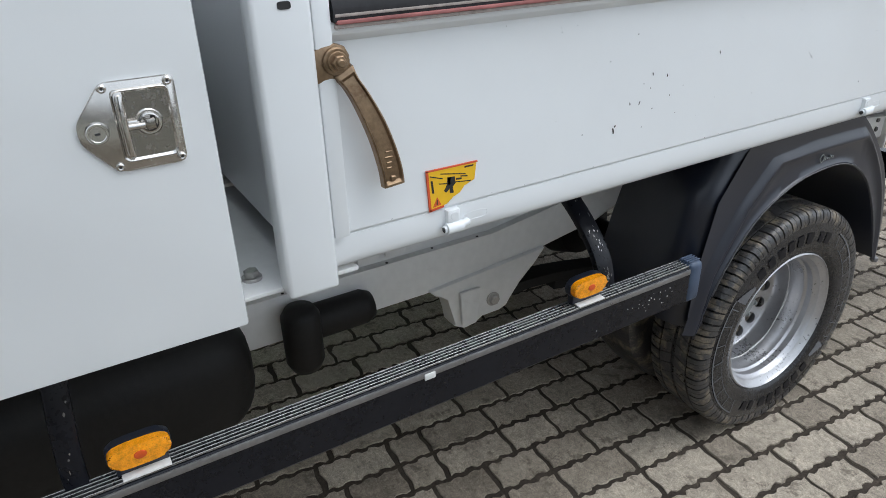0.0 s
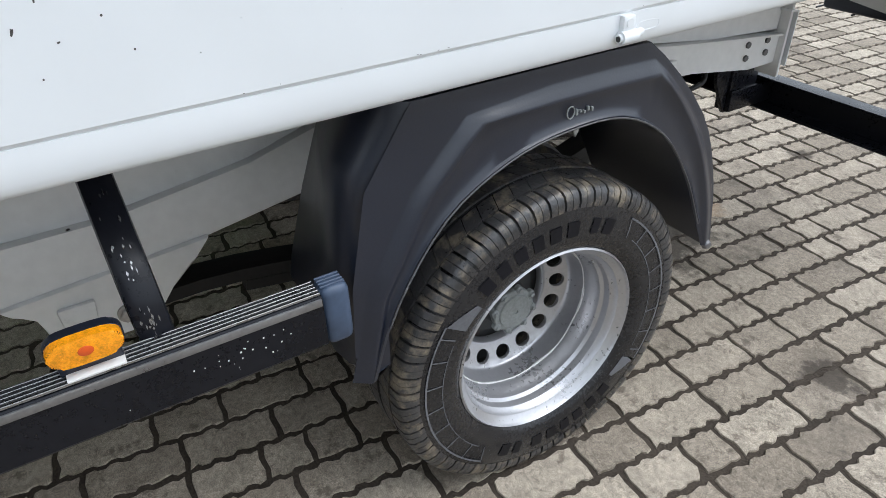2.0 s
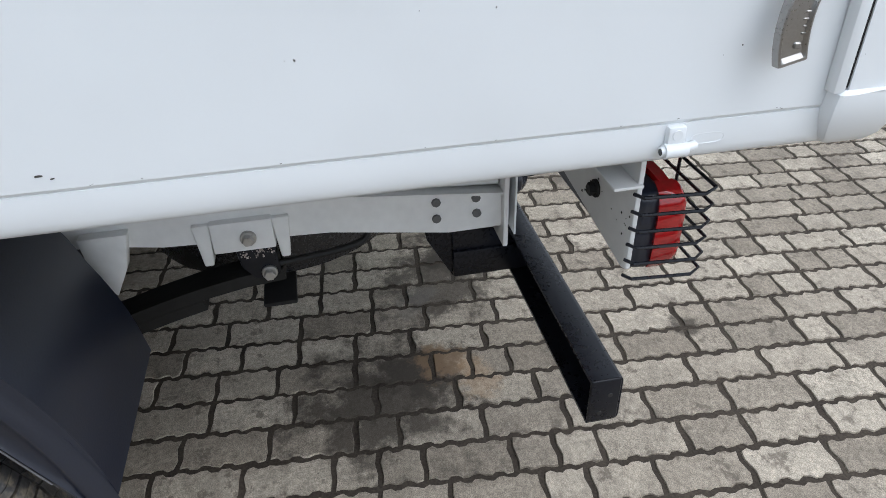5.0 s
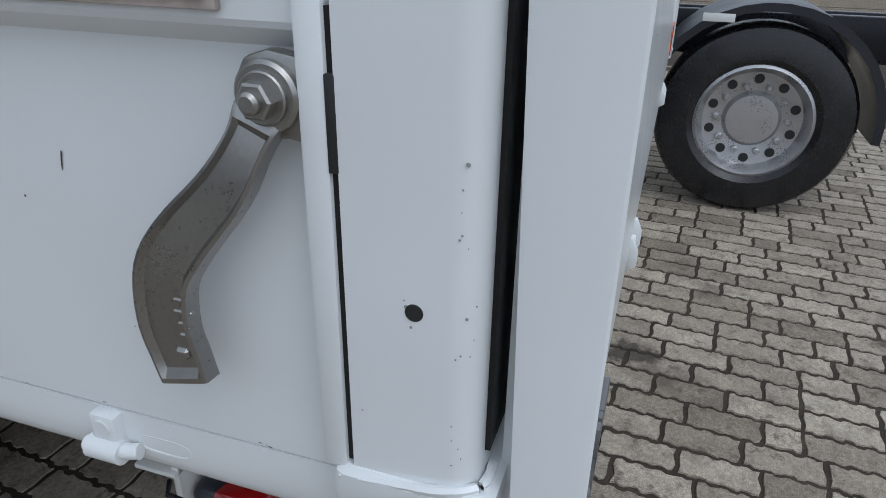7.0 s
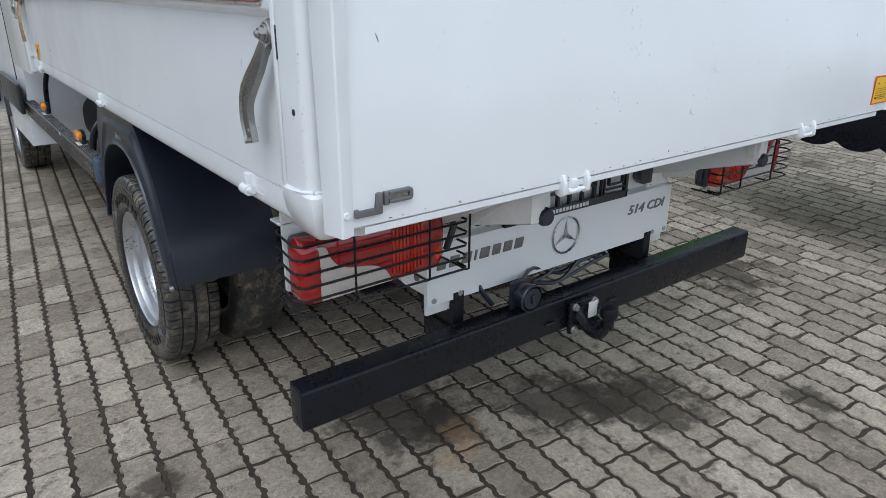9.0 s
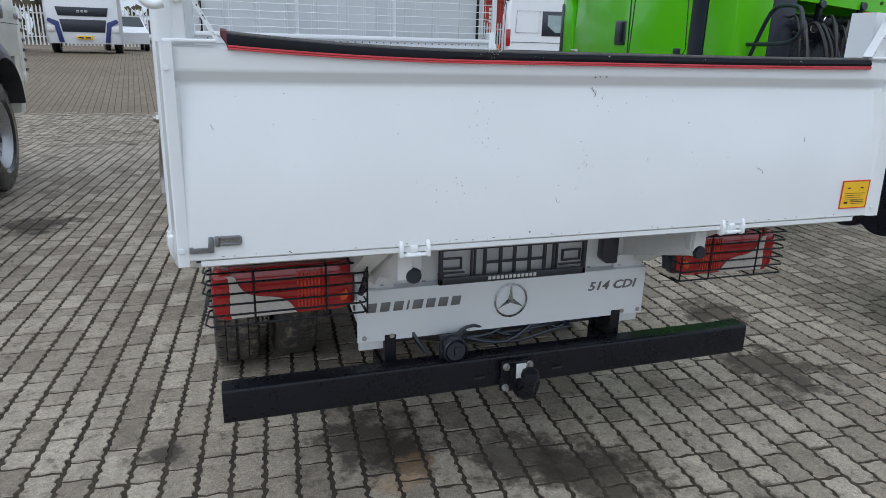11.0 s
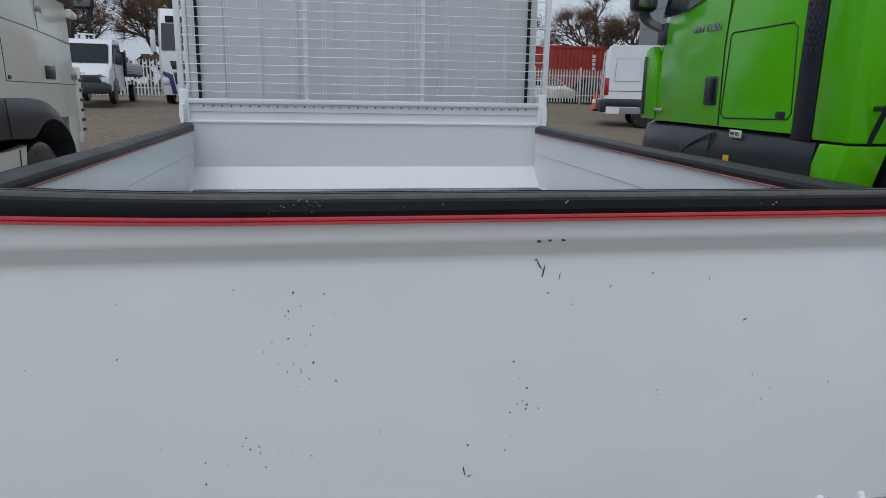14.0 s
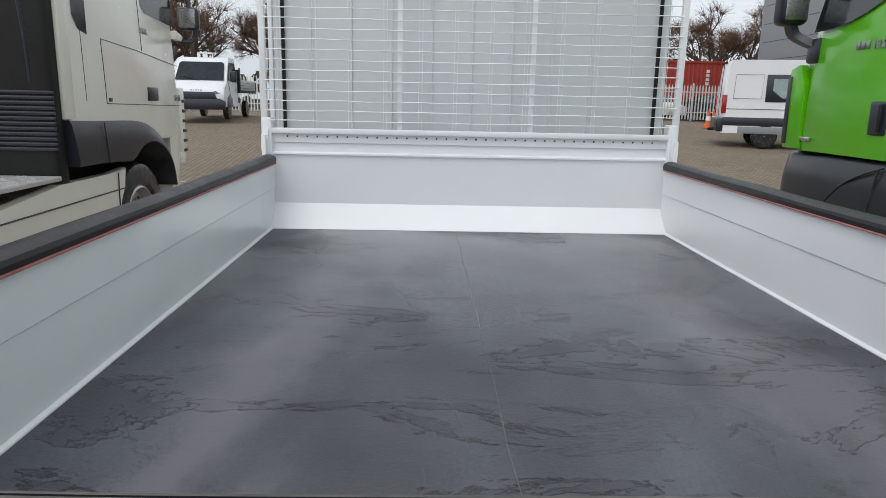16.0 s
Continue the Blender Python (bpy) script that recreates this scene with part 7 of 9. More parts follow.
# rear of the green tractor: frame, tanks, engine bits, wheel
bm = B()
box(bm, gx + 0.78, gx + 0.86, -1.6, 4.5, 0.70, 0.958, 0.01)
box(bm, gx + 1.64, gx + 1.72, -1.6, 4.5, 0.70, 0.90, 0.01)
pieces("chassis_rail", bm, STEEL_BLACK, gt, "black ladder frame")
bx_ = part("battery_box", box(B(), gx + 0.04, gx + 0.70, 0.10, 1.38, 0.62, 0.92, 0.02, 2), STEEL_BLACK, gt, "black battery and tank housing")
panel = [(1.40, 1.005), (0.06, 1.005)]
for i in range(60):
    panel.append((0.06 + 1.34 * i / 59, 0.615 - 0.045 * abs(math.sin(i * math.pi / 10)) ** 0.6))
part("box_panel", extr(B(), panel, "x", gx - 0.002, gx + 0.035, 0.006), STEEL_BLACK, bx_, "black scalloped side panel")
part("panel_lip", box(B(), gx - 0.014, gx + 0.040, 0.06, 1.40, 0.998, 1.016, 0.005), GREYPL, bx_)
bm = B()
for i in range(12):
    disc(bm, (gx - 0.002, 0.12 + 0.11 * i, 0.845), "-x", 0.008, 0.004, 8)
pieces("panel_bolt", bm, GREYPL, bx_)
bm = B()
for k in range(7):
    pipe(bm, dense([(gx + 0.10 + 0.05 * k, 0.15, 0.955), (gx + 0.16 + 0.04 * (k * 3 % 5), 0.45, 1.035 + 0.016 * (k % 3)), (gx + 0.12 + 0.06 * (k * 2 % 5), 0.80, 0.985 + 0.02 * (k % 4)), (gx + 0.14 + 0.05 * (k % 4), 1.1, 1.05 - 0.012 * (k % 3)), (gx + 0.2, 1.36, 0.95)], 5), 0.008, 6)
pieces("cable", bm, INK, bx_)
part("cover_plate", box(B(), gx + 0.74, gx + 1.18, 0.20, 1.44, 0.962, 0.978, 0.006), CONC, gt, "pale cream cover plate between the rails")
part("intake_duct", extr(B(), [(2.42, 1.05), (2.42, 3.4), (2.69, 3.4), (2.69, 1.05), (2.55, 0.95)], "x", gx + 0.31, gx + 0.52, 0.02), BLACK, gcab, "black air duct behind the side fairing")
bm = B()
extr(bm, [(2.60, 1.15), (2.48, 1.20), (2.46, 1.46), (2.52, 1.60), (2.50, 1.74), (2.69, 1.78), (2.69, 1.15)], "x", gx + 0.54, gx + 1.30, 0.02)
part("coupling_panel", bm, STEEL_BLACK, gt, "black coupling and engine gear behind the cab")
rr = random.Random(44)
for k in range(7):
    x = gx + 0.58 + 0.105 * k
    z = 1.62 + 0.05 * (k % 3)
    cp = part("air_coupling", lathe(B(), [(0, 0), (0.024, 0.0), (0.028, -0.03), (0.020, -0.045), (0.020, -0.08), (0.030, -0.085), (0.030, -0.10), (0, -0.105)], (x, 2.50, z), "y", 14), INK if k % 2 else GREYPL, gt, "black air coupling")
    part("coupling_collar", lathe(B(), [(0.029, -0.086), (0.033, -0.090), (0.029, -0.096)], (x, 2.50, z), "y", 14), (CONE_O, LABELW, STEEL, BLACK, RED, BLACK, BLACK)[k], cp)
for k in range(16):
    x = gx + 0.46 + 0.055 * k
    a, b_, c_ = rr.uniform(-0.10, 0.10), rr.uniform(-0.06, 0.06), rr.uniform(0.0, 0.12)
    pts = dense([(x, 2.42, 1.63 + c_), (x + a * 0.4, 2.34, 1.66 + c_ * 0.6), (x + a, 2.26 + b_, 1.50 + b_), (x + a * 0.5, 2.30 + b_, 1.30), (x - a * 0.6, 2.40, 1.14)], 5)
    part("hose", pipe(B(), pts, rr.choice((0.008, 0.011, 0.014)), 7), INK, gt)
for x in (gx + 0.74, gx + 1.12):
    st = part("hose_post", box(B(), x - 0.014, x + 0.014, 2.43, 2.47, 1.70, 1.86, 0.005), STEEL_BLACK, gt)
    part("clip", disc(B(), (x, 2.432, 1.83), "-y", 0.028, 0.02, 12, 0.004), BLACK, st)
part("red_hose", pipe(B(), dense([(gx + 1.13, 2.42, 1.78), (gx + 1.18, 2.34, 1.76), (gx + 1.22, 2.30, 1.64), (gx + 1.19, 2.34, 1.50)], 5), 0.013, 8), CONE_O, gt, "orange-red air hose")
bm = B()
xr = gx + 0.12
pipe(bm, dense([(xr, 2.41, 1.36), (xr, 2.27, 1.67), (xr, 2.20, 1.765), (xr, 2.13, 1.785), (xr, 2.02, 1.775), (xr, 1.975, 1.74), (xr, 1.955, 1.63), (xr, 2.06, 1.56), (xr, 2.43, 1.545)], 5), 0.0135, 10)
part("grab_rail", bm, BLACK, gt, "thin black tubular grab rail")
# green panels round the gear: lower edge scalloped, with pressed ribs and bolts
bm = B()
extr(bm, [(gx + 1.34, 1.05), (gx + 1.30, 1.30), (gx + 1.36, 1.50), (gx + 1.34, 1.72), (gx + 1.28, 1.80), (gx + 0.56, 1.84), (gx + 0.56, 3.3), (gx + 2.30, 3.3), (gx + 2.30, 1.62), (gx + 1.92, 1.56), (gx + 1.84, 1.40), (gx + 1.66, 1.32), (gx + 1.62, 1.05)], "y", 2.44, 2.47, 0.008)
rp = part("rear_panel", bm, GREEN, gt, "green pressed panel round the engine gear")
for xa, xb, za, zb in ((1.42, 1.50, 1.42, 1.70), (1.62, 1.94, 1.66, 1.95), (1.44, 1.56, 1.76, 1.98), (0.70, 1.26, 1.90, 2.10), (1.66, 1.78, 1.46, 1.58)):
    part("pressed_rib", box(B(), gx + xa, gx + xb, 2.422, 2.442, za, zb, 0.012, 2), GREEN, rp)
for xa, zb in ((1.47, 1.48), (1.47, 1.55), (1.72, 1.50), (1.90, 1.62), (1.52, 1.73), (0.66, 1.87), (1.30, 1.86)):
    part("panel_hole", disc(B(), (gx + xa, 2.438, zb), "-y", 0.014, 0.003, 12), INK, rp)
part("side_bracket", box(box(B(), gx + 1.70, gx + 2.2, 2.30, 2.43, 1.44, 1.52, 0.02), gx + 1.86, gx + 2.0, 2.24, 2.32, 1.46, 1.56, 0.02), STEEL_BLACK, gt)
lorry_wheel("rear_wheel", (gx + 0.14, -0.45, 0.49), -1, 0.49, gt, "rear lorry wheel with dusty rim")
bm = B()
loops = []
for a in range(-5, 186, 10):
    ca, sa = math.cos(math.radians(a)), math.sin(math.radians(a))
    loops.append([(gx - 0.03, -0.45 + 0.55 * ca, 0.49 + 0.55 * sa), (gx - 0.03, -0.45 + 0.59 * ca, 0.49 + 0.59 * sa), (gx + 0.6, -0.45 + 0.59 * ca, 0.49 + 0.59 * sa), (gx + 0.6, -0.45 + 0.55 * ca, 0.49 + 0.55 * sa)])
rings(bm, loops)
mgd = part("rear_mudguard", bm, GREYPL, gt)
part("label", box(B(), gx - 0.034, gx - 0.03, -0.27, -0.12, 0.98, 1.02, 0.002), LABELW, mgd)
bm = B()
for k in range(6):
    y = 1.5 + 0.13 * k
    loop = [(gx + 0.20 + 0.10 * math.cos(t * 0.7), y + 0.012 * t / 3, 1.10 + 0.10 * math.sin(t * 0.7)) for t in range(14)]
    pipe(bm, dense(loop, 3), 0.010, 6)
pieces("air_coil", bm, BLACK, gt, "coiled black air lines")

# white tractor unit on the other side
dx = -2.75
dt = thing("tractor_unit", (dx - 1.25, 5.8, 0), "off-white tractor unit with grey wheel arches, parked alongside", "lorry")
bm = B()
loops = []
for z, fr in ((0.70, 6.98), (0.95, 7.06), (1.268, 7.09), (1.270, 7.09), (1.5, 7.10), (2.1, 7.06), (2.7, 6.95), (3.5, 6.7)):
    bk = 4.72 if z > 1.269 else 6.62
    loops.append([(dx - 0.01, bk, z), (dx, bk + 0.05, z), (dx, fr - 0.25, z), (dx - 0.07, fr - 0.05, z), (dx - 0.25, fr + 0.05, z), (dx - 2.3, fr + 0.05, z), (dx - 2.5, fr - 0.2, z), (dx - 2.5, bk, z)])
rings(bm, loops)
dcab = part("cab", bm, CREAM, dt, "off-white cab with dark door handle", sharp=40)
bm = B()
seam(bm, [(dx + 0.001, 5.305, 1.60), (dx + 0.001, 5.30, 1.75), (dx + 0.001, 5.275, 2.09)], 0.0032)
seam(bm, [(dx + 0.001, 5.305, 1.60), (dx + 0.001, 7.0, 1.57)], 0.0032)
seam(bm, [(dx + 0.001, 5.275, 2.09), (dx + 0.001, 5.9, 2.05), (dx + 0.001, 6.9, 1.96)], 0.003)
seam(bm, [(dx + 0.001, 6.05, 2.05), (dx + 0.001, 6.0, 2.6)], 0.003)
seam(bm, [(dx + 0.001, 4.98, 1.62), (dx + 0.001, 4.96, 2.2)], 0.0025)
pieces("door_gap", bm, INK, dcab)
part("door_handle", box(B(), dx - 0.01, dx + 0.012, 6.12, 6.35, 1.62, 1.742, 0.02), BLACK, dcab, "black recessed handle")
part("flap_lock", box(B(), dx, dx + 0.006, 5.34, 5.40, 1.615, 1.645, 0.004), BLACK, dcab)
bm = B()
for i in range(2):
    box(bm, dx, dx + 0.005, 6.78 + 0.09 * i, 6.845 + 0.09 * i, 1.62, 1.68, 0.004)
for i in range(3):
    box(bm, dx, dx + 0.005, 6.02 + 0.06 * i, 6.06 + 0.06 * i, 2.20, 2.25, 0.003)
pieces("badge_bar", bm, CHROME, dcab)
bm = B()
bm.faces.new([bm.verts.new((dx + 0.004, y, z)) for y, z in ((6.84, 2.335), (6.62, 2.345), (6.16, 2.385), (6.09, 2.43), (6.05, 2.60), (6.03, 3.0), (6.62, 3.0), (6.76, 2.66))])
bm.faces.new([bm.verts.new((dx + 0.004, y, z)) for y, z in ((5.06, 2.10), (4.93, 2.13), (4.86, 2.22), (4.84, 2.7), (5.06, 2.7))])
pieces("side_window", bm, GLASS, dcab)
bm = B()
box(bm, dx - 0.01, dx + 0.20, 7.00, 7.10, 2.32, 2.548, 0.04, 3)
pipe(bm, dense([(dx - 0.05, 6.90, 2.26), (dx + 0.05, 6.98, 2.205), (dx + 0.13, 7.05, 2.23), (dx + 0.16, 7.05, 2.34)], 4), 0.028, 10)
pipe(bm, [(dx + 0.10, 7.05, 2.54), (dx + 0.09, 7.05, 2.62), (dx + 0.02, 7.0, 2.78)], 0.025, 8)
dmr = part("door_mirror", bm, BLACK, dcab, "black door mirror")
part("mirror_glass", box(B(), dx + 0.015, dx + 0.175, 6.994, 7.004, 2.345, 2.525, 0.004), CHROME, dmr)
extr_b = extr(B(), [(6.80, 2.30), (6.98, 2.26), (6.98, 2.20), (6.78, 2.215)], "x", dx - 0.01, dx + 0.05, 0.012)
part("mirror_foot", extr_b, CREAM, dcab)
part("corner_deflector", box(box(B(), dx - 0.06, dx + 0.004, 6.90, 7.05, 1.02, 1.75, 0.02), dx - 0.06, dx + 0.008, 6.86, 7.0, 0.98, 1.10, 0.02), CREAM, dcab)
bm = B()
for i in range(6):
    box(bm, dx - 0.05, dx + 0.010, 6.96, 7.075, 1.10 + 0.10 * i, 1.135 + 0.10 * i, 0.008)
pieces("air_slot", bm, GREYPL, dcab)
# grey arch with a long flat tail towards the rear
bm = B()
top = dense([(4.69, 1.485), (5.10, 1.470), (5.55, 1.462), (5.86, 1.445), (6.12, 1.395), (6.36, 1.285), (6.54, 1.13), (6.63, 0.97), (6.67, 0.80)], 4)
low = dense([(4.735, 1.153), (5.10, 1.150), (5.42, 1.135), (5.66, 1.130), (5.86, 1.225), (6.09, 1.258), (6.34, 1.19), (6.53, 1.03), (6.60, 0.80)], 4)
rings(bm, [[(dx - 0.45, *a), (dx + 0.03, *a), (dx + 0.04, *(a.lerp(b_, 0.12))), (dx + 0.034, *(a.lerp(b_, 0.5))), (dx + 0.02, *(a.lerp(b_, 0.9))), (dx + 0.005, *b_), (dx - 0.45, *b_)] for a, b_ in zip(low, top)])
arch_d = part("wheel_arch", bm, GREYPL, dt, "dark grey plastic wheel arch", sharp=40)
part("arch_gap", seam(B(), [(dx + 0.034, 5.155, 1.46), (dx + 0.042, 5.19, 1.15)], 0.005), INK, arch_d)
part("inner_arch", box(B(), dx - 0.6, dx - 0.34, 5.2, 6.62, 0.6, 1.45, 0.02), DARK, arch_d)
lorry_wheel("front_wheel", (dx - 0.16, 5.88, 0.56), 1, 0.53, dt)
bm = B()
extr(bm, [(1.2, 0.45), (1.2, 0.93), (3.6, 0.95), (3.94, 0.985), (4.54, 1.045), (5.30, 1.045), (5.62, 1.075), (5.50, 0.77), (5.45, 0.45)], "x", dx - 0.10, dx - 0.02, 0.02)
skd = part("side_skirt", bm, CREAM, dt, "off-white side skirt")
part("skirt_gap", seam(seam(B(), [(dx - 0.018, 1.2, 0.88), (dx - 0.018, 5.55, 0.90)]), [(dx - 0.018, 5.42, 0.5), (dx - 0.018, 5.44, 1.04)]), INK, skd)
bm = box(B(), dx - 0.75, dx - 0.005, 3.2, 4.54, 1.075, 1.108, 0.006)
step = part("step_plate", bm, TREADPLATE, dt, "aluminium tread plate step")
bm = B()
for i in range(12):
    for j in range(7):
        y, x = 3.28 + 0.105 * i, dx - 0.70 + 0.105 * j
        flatbar(bm, [(x, y, 1.109), (x + 0.05 * (1 if (i + j) % 2 else -1), y + 0.05, 1.109)], 0.012, 0.004, (0, 0, 1))
part("tread_bump", bm, TREADPLATE, step, kind="stuff")
stack = part("air_intake", box(B(), dx - 2.3, dx - 0.03, 4.56, 4.715, 0.95, 3.2, 0.04, 3), DARK, dt, "black air intake stack behind the cab")
for i in range(12):
    part("louvre", box(B(), dx - 0.62, dx - 0.02, 4.545, 4.57, 1.28 + 0.035 * i, 1.303 + 0.035 * i, 0.004), BLACK, stack)
part("drain_pipe", pipe(B(), [(dx - 0.11, 4.40, 2.3), (dx - 0.10, 4.43, 2.0), (dx - 0.11, 4.46, 1.75)], 0.012, 8), BLACK, stack)
bm = box(B(), dx - 0.035, dx + 0.002, 4.665, 4.80, 1.49, 3.3, 0.01)
part("rear_fairing", bm, CREAM, dt)
bm = B()
box(bm, dx - 0.9, dx - 0.82, 0.2, 6.0, 0.72, 1.0, 0.01)
box(bm, dx - 1.8, dx - 1.72, 0.2, 6.0, 0.72, 1.0, 0.01)
part("chassis_frame", bm, STEEL_BLACK, dt)

def rise_at(y):
    return 0.045 * min(19.0, max(0.0, y - 9.0))


# small vehicles in the distance, built round their own middle and then placed
def place(root, x, y, turn):
    root.location = (x, y, rise_at(y))
    root.rotation_euler = (0, 0, radians(turn))


def small_wheel(parent, x, y, R=0.34):
    bm = B()
    s = 1 if x > 0 else -1
    lathe(bm, [(0, -0.1), (R * 0.9, -0.1), (R, -0.07), (R, 0.07), (R * 0.9, 0.1), (0, 0.1)], (x, y, R), "x", 28)
    w = part("wheel", bm, RUBBER, parent)
    bm = B()
    lathe(bm, [(R * 0.6, s * 0.102), (R * 0.56, s * 0.07), (R * 0.2, s * 0.06), (0, s * 0.11)], (x, y, R), "x", 24)
    part("rim", bm, RIM, w)


def pickup(label, body_paint=None):
    """A chassis-cab with a dropside body; nose towards -y."""
    v = thing("pickup_truck", (0, 0, 0), label, "truck")
    bm = B()
    loops = []
    for x, k in ((-0.99, 0.16), (-0.95, 0.06), (-0.72, 0.015), (0.0, 0.0), (0.72, 0.015), (0.95, 0.06), (0.99, 0.16)):
        loops.append([(x, -2.93 + k, 0.46), (x, -3.00 + k, 0.66), (x, -3.01 + k, 0.86), (x * 0.995, -2.93 + k, 1.06), (x * 0.985, -2.70 + k, 1.24), (x * 0.965, -2.42 + k * 0.5, 1.36), (x * 0.905, -1.82 + k * 0.4, 2.06), (x * 0.875, -1.62 + k * 0.3, 2.19), (x * 0.86, -1.30, 2.245), (x * 0.86, -0.60, 2.235), (x * 0.89, -0.52, 2.10), (x * 0.955, -0.5, 1.3), (x, -0.5, 0.46)])
    rings(bm, loops)
    cb = part("cab", bm, VANW, v, "white cab", sharp=38)
    def screen(pts):
        b = B()
        b.faces.new([b.verts.new(p) for p in pts])
        return b
    part("windscreen", screen(((-0.86, -2.405, 1.395), (0.86, -2.405, 1.395), (0.80, -1.90, 2.00), (0.72, -1.84, 2.06), (-0.72, -1.84, 2.06), (-0.80, -1.90, 2.00))), FARGLASS, cb, "tinted windscreen")
    bm = B()
    for s in (-1, 1):
        pipe(bm, [(s * 0.10 + 0.1, -2.425, 1.385), (s * 0.35 - 0.25, -2.32, 1.53)], 0.012, 5)
    pieces("wiper", bm, INK, cb)
    for s in (-1, 1):
        part("side_window", screen(((s * 0.980, -2.18, 1.40), (s * 0.972, -0.72, 1.40), (s * 0.910, -0.72, 2.06), (s * 0.912, -1.70, 2.06))), FARGLASS, cb)
        bm = B()
        seam(bm, [(s * 0.996, -0.62, 0.62), (s * 0.975, -0.62, 1.38), (s * 0.885, -0.64, 2.12)], 0.010)
        seam(bm, [(s * 0.999, -1.95, 0.75), (s * 0.990, -2.22, 1.30)], 0.010)
        pieces("door_gap", bm, INK, cb)
        bm = B()
        rings(bm, [[(s * x, y - 0.02, z) for x, y, z in loop] for loop in (((0.50, -2.985, 0.885), (0.50, -2.955, 0.96)), ((0.70, -2.975, 0.905), (0.70, -2.91, 1.02)), ((0.90, -2.90, 0.95), (0.91, -2.80, 1.11)), ((0.985, -2.74, 1.02), (0.985, -2.66, 1.15)))], False, False)
        part("headlamp", bm, GLASS, cb, "slanting dark headlamp")
        part("door_mirror", box(B(), s * 1.0, s * 1.22, -2.0, -1.86, 1.36, 1.74, 0.04, 3), BLACK, cb)
        part("mudflap", extr(B(), [(-2.62, 0.46), (-2.50, 0.78), (-2.10, 0.90), (-1.72, 0.78), (-1.60, 0.46)], "x", *sorted((s * 0.975, s * 1.004)), 0.006), BLACK, cb, "black wheel arch lining")
    bm = B()
    extr(bm, [(-0.985, 0.36), (-0.995, 0.66), (-0.80, 0.76), (-0.62, 0.70), (0.62, 0.70), (0.80, 0.76), (0.995, 0.66), (0.985, 0.36)], "y", -3.055, -2.80, 0.03)
    part("bumper", bm, BLACK, cb, "black lower bumper")
    bm = B()
    extr(bm, [(-0.74, 0.735), (-0.62, 0.98), (0.62, 0.98), (0.74, 0.735)], "y", -3.035, -2.92, 0.02)
    grille = part("grille", bm, BLACK, cb)
    bm = B()
    for i in range(4):
        box(bm, -0.55, 0.55, -3.045, -3.03, 0.79 + 0.035 * i, 0.80 + 0.035 * i, 0.003)
    pieces("grille_bar", bm, GREYPL, grille)
    bm = B()
    for i in range(5):
        box(bm, -0.20 + 0.085 * i, -0.145 + 0.085 * i, -2.945, -2.90, 1.015, 1.055, 0.004)
    pieces("badge_bar", bm, CHROME, cb)
    bm = B()
    pipe(bm, [(-0.42, -0.75, 2.22), (-0.42, -0.75, 2.43), (0.12, -0.75, 2.43), (0.12, -0.75, 2.22)], 0.03, 6)
    pipe(bm, [(-0.9, -0.52, 2.24), (0.9, -0.52, 2.24)], 0.025, 6)
    pieces("roof_bar", bm, VANW, cb)
    body = part("flatbed_floor", box(B(), -1.05, 1.05, -0.35, 2.9, 0.98, 1.08, 0.01), DARK, v)
    for s in (-1, 1):
        part("dropside", box(B(), *sorted((s * 1.02, s * 1.05)), -0.33, 2.9, 1.08, 1.48, 0.005), body_paint or ALU_BOARD, body, "grey aluminium dropside")
        bm = B()
        for i in range(3):
            box(bm, *sorted((s * 1.045, s * 1.056)), -0.33, 2.9, 1.16 + 0.1 * i, 1.175 + 0.1 * i, 0.002)
        pieces("board_groove", bm, GREYPL, body)
        part("corner_stake", box(B(), *sorted((s * 1.0, s * 1.06)), -0.40, -0.33, 0.98, 1.92, 0.01), BLACK, body)
    part("tail_board", box(B(), -1.05, 1.05, 2.87, 2.9, 1.08, 1.48, 0.005), body_paint or ALU_BOARD, body)
    part("front_rack", box(B(), -1.0, 1.0, -0.38, -0.34, 1.08, 1.86, 0.005), DARK, body)
    part("frame", box(B(), -0.4, 0.4, -2.6, 2.8, 0.55, 0.80, 0.02), DARK, v)
    for s in (-1, 1):
        small_wheel(v, s * 0.88, -2.1)
        small_wheel(v, s * 0.85, 1.5)
    return v


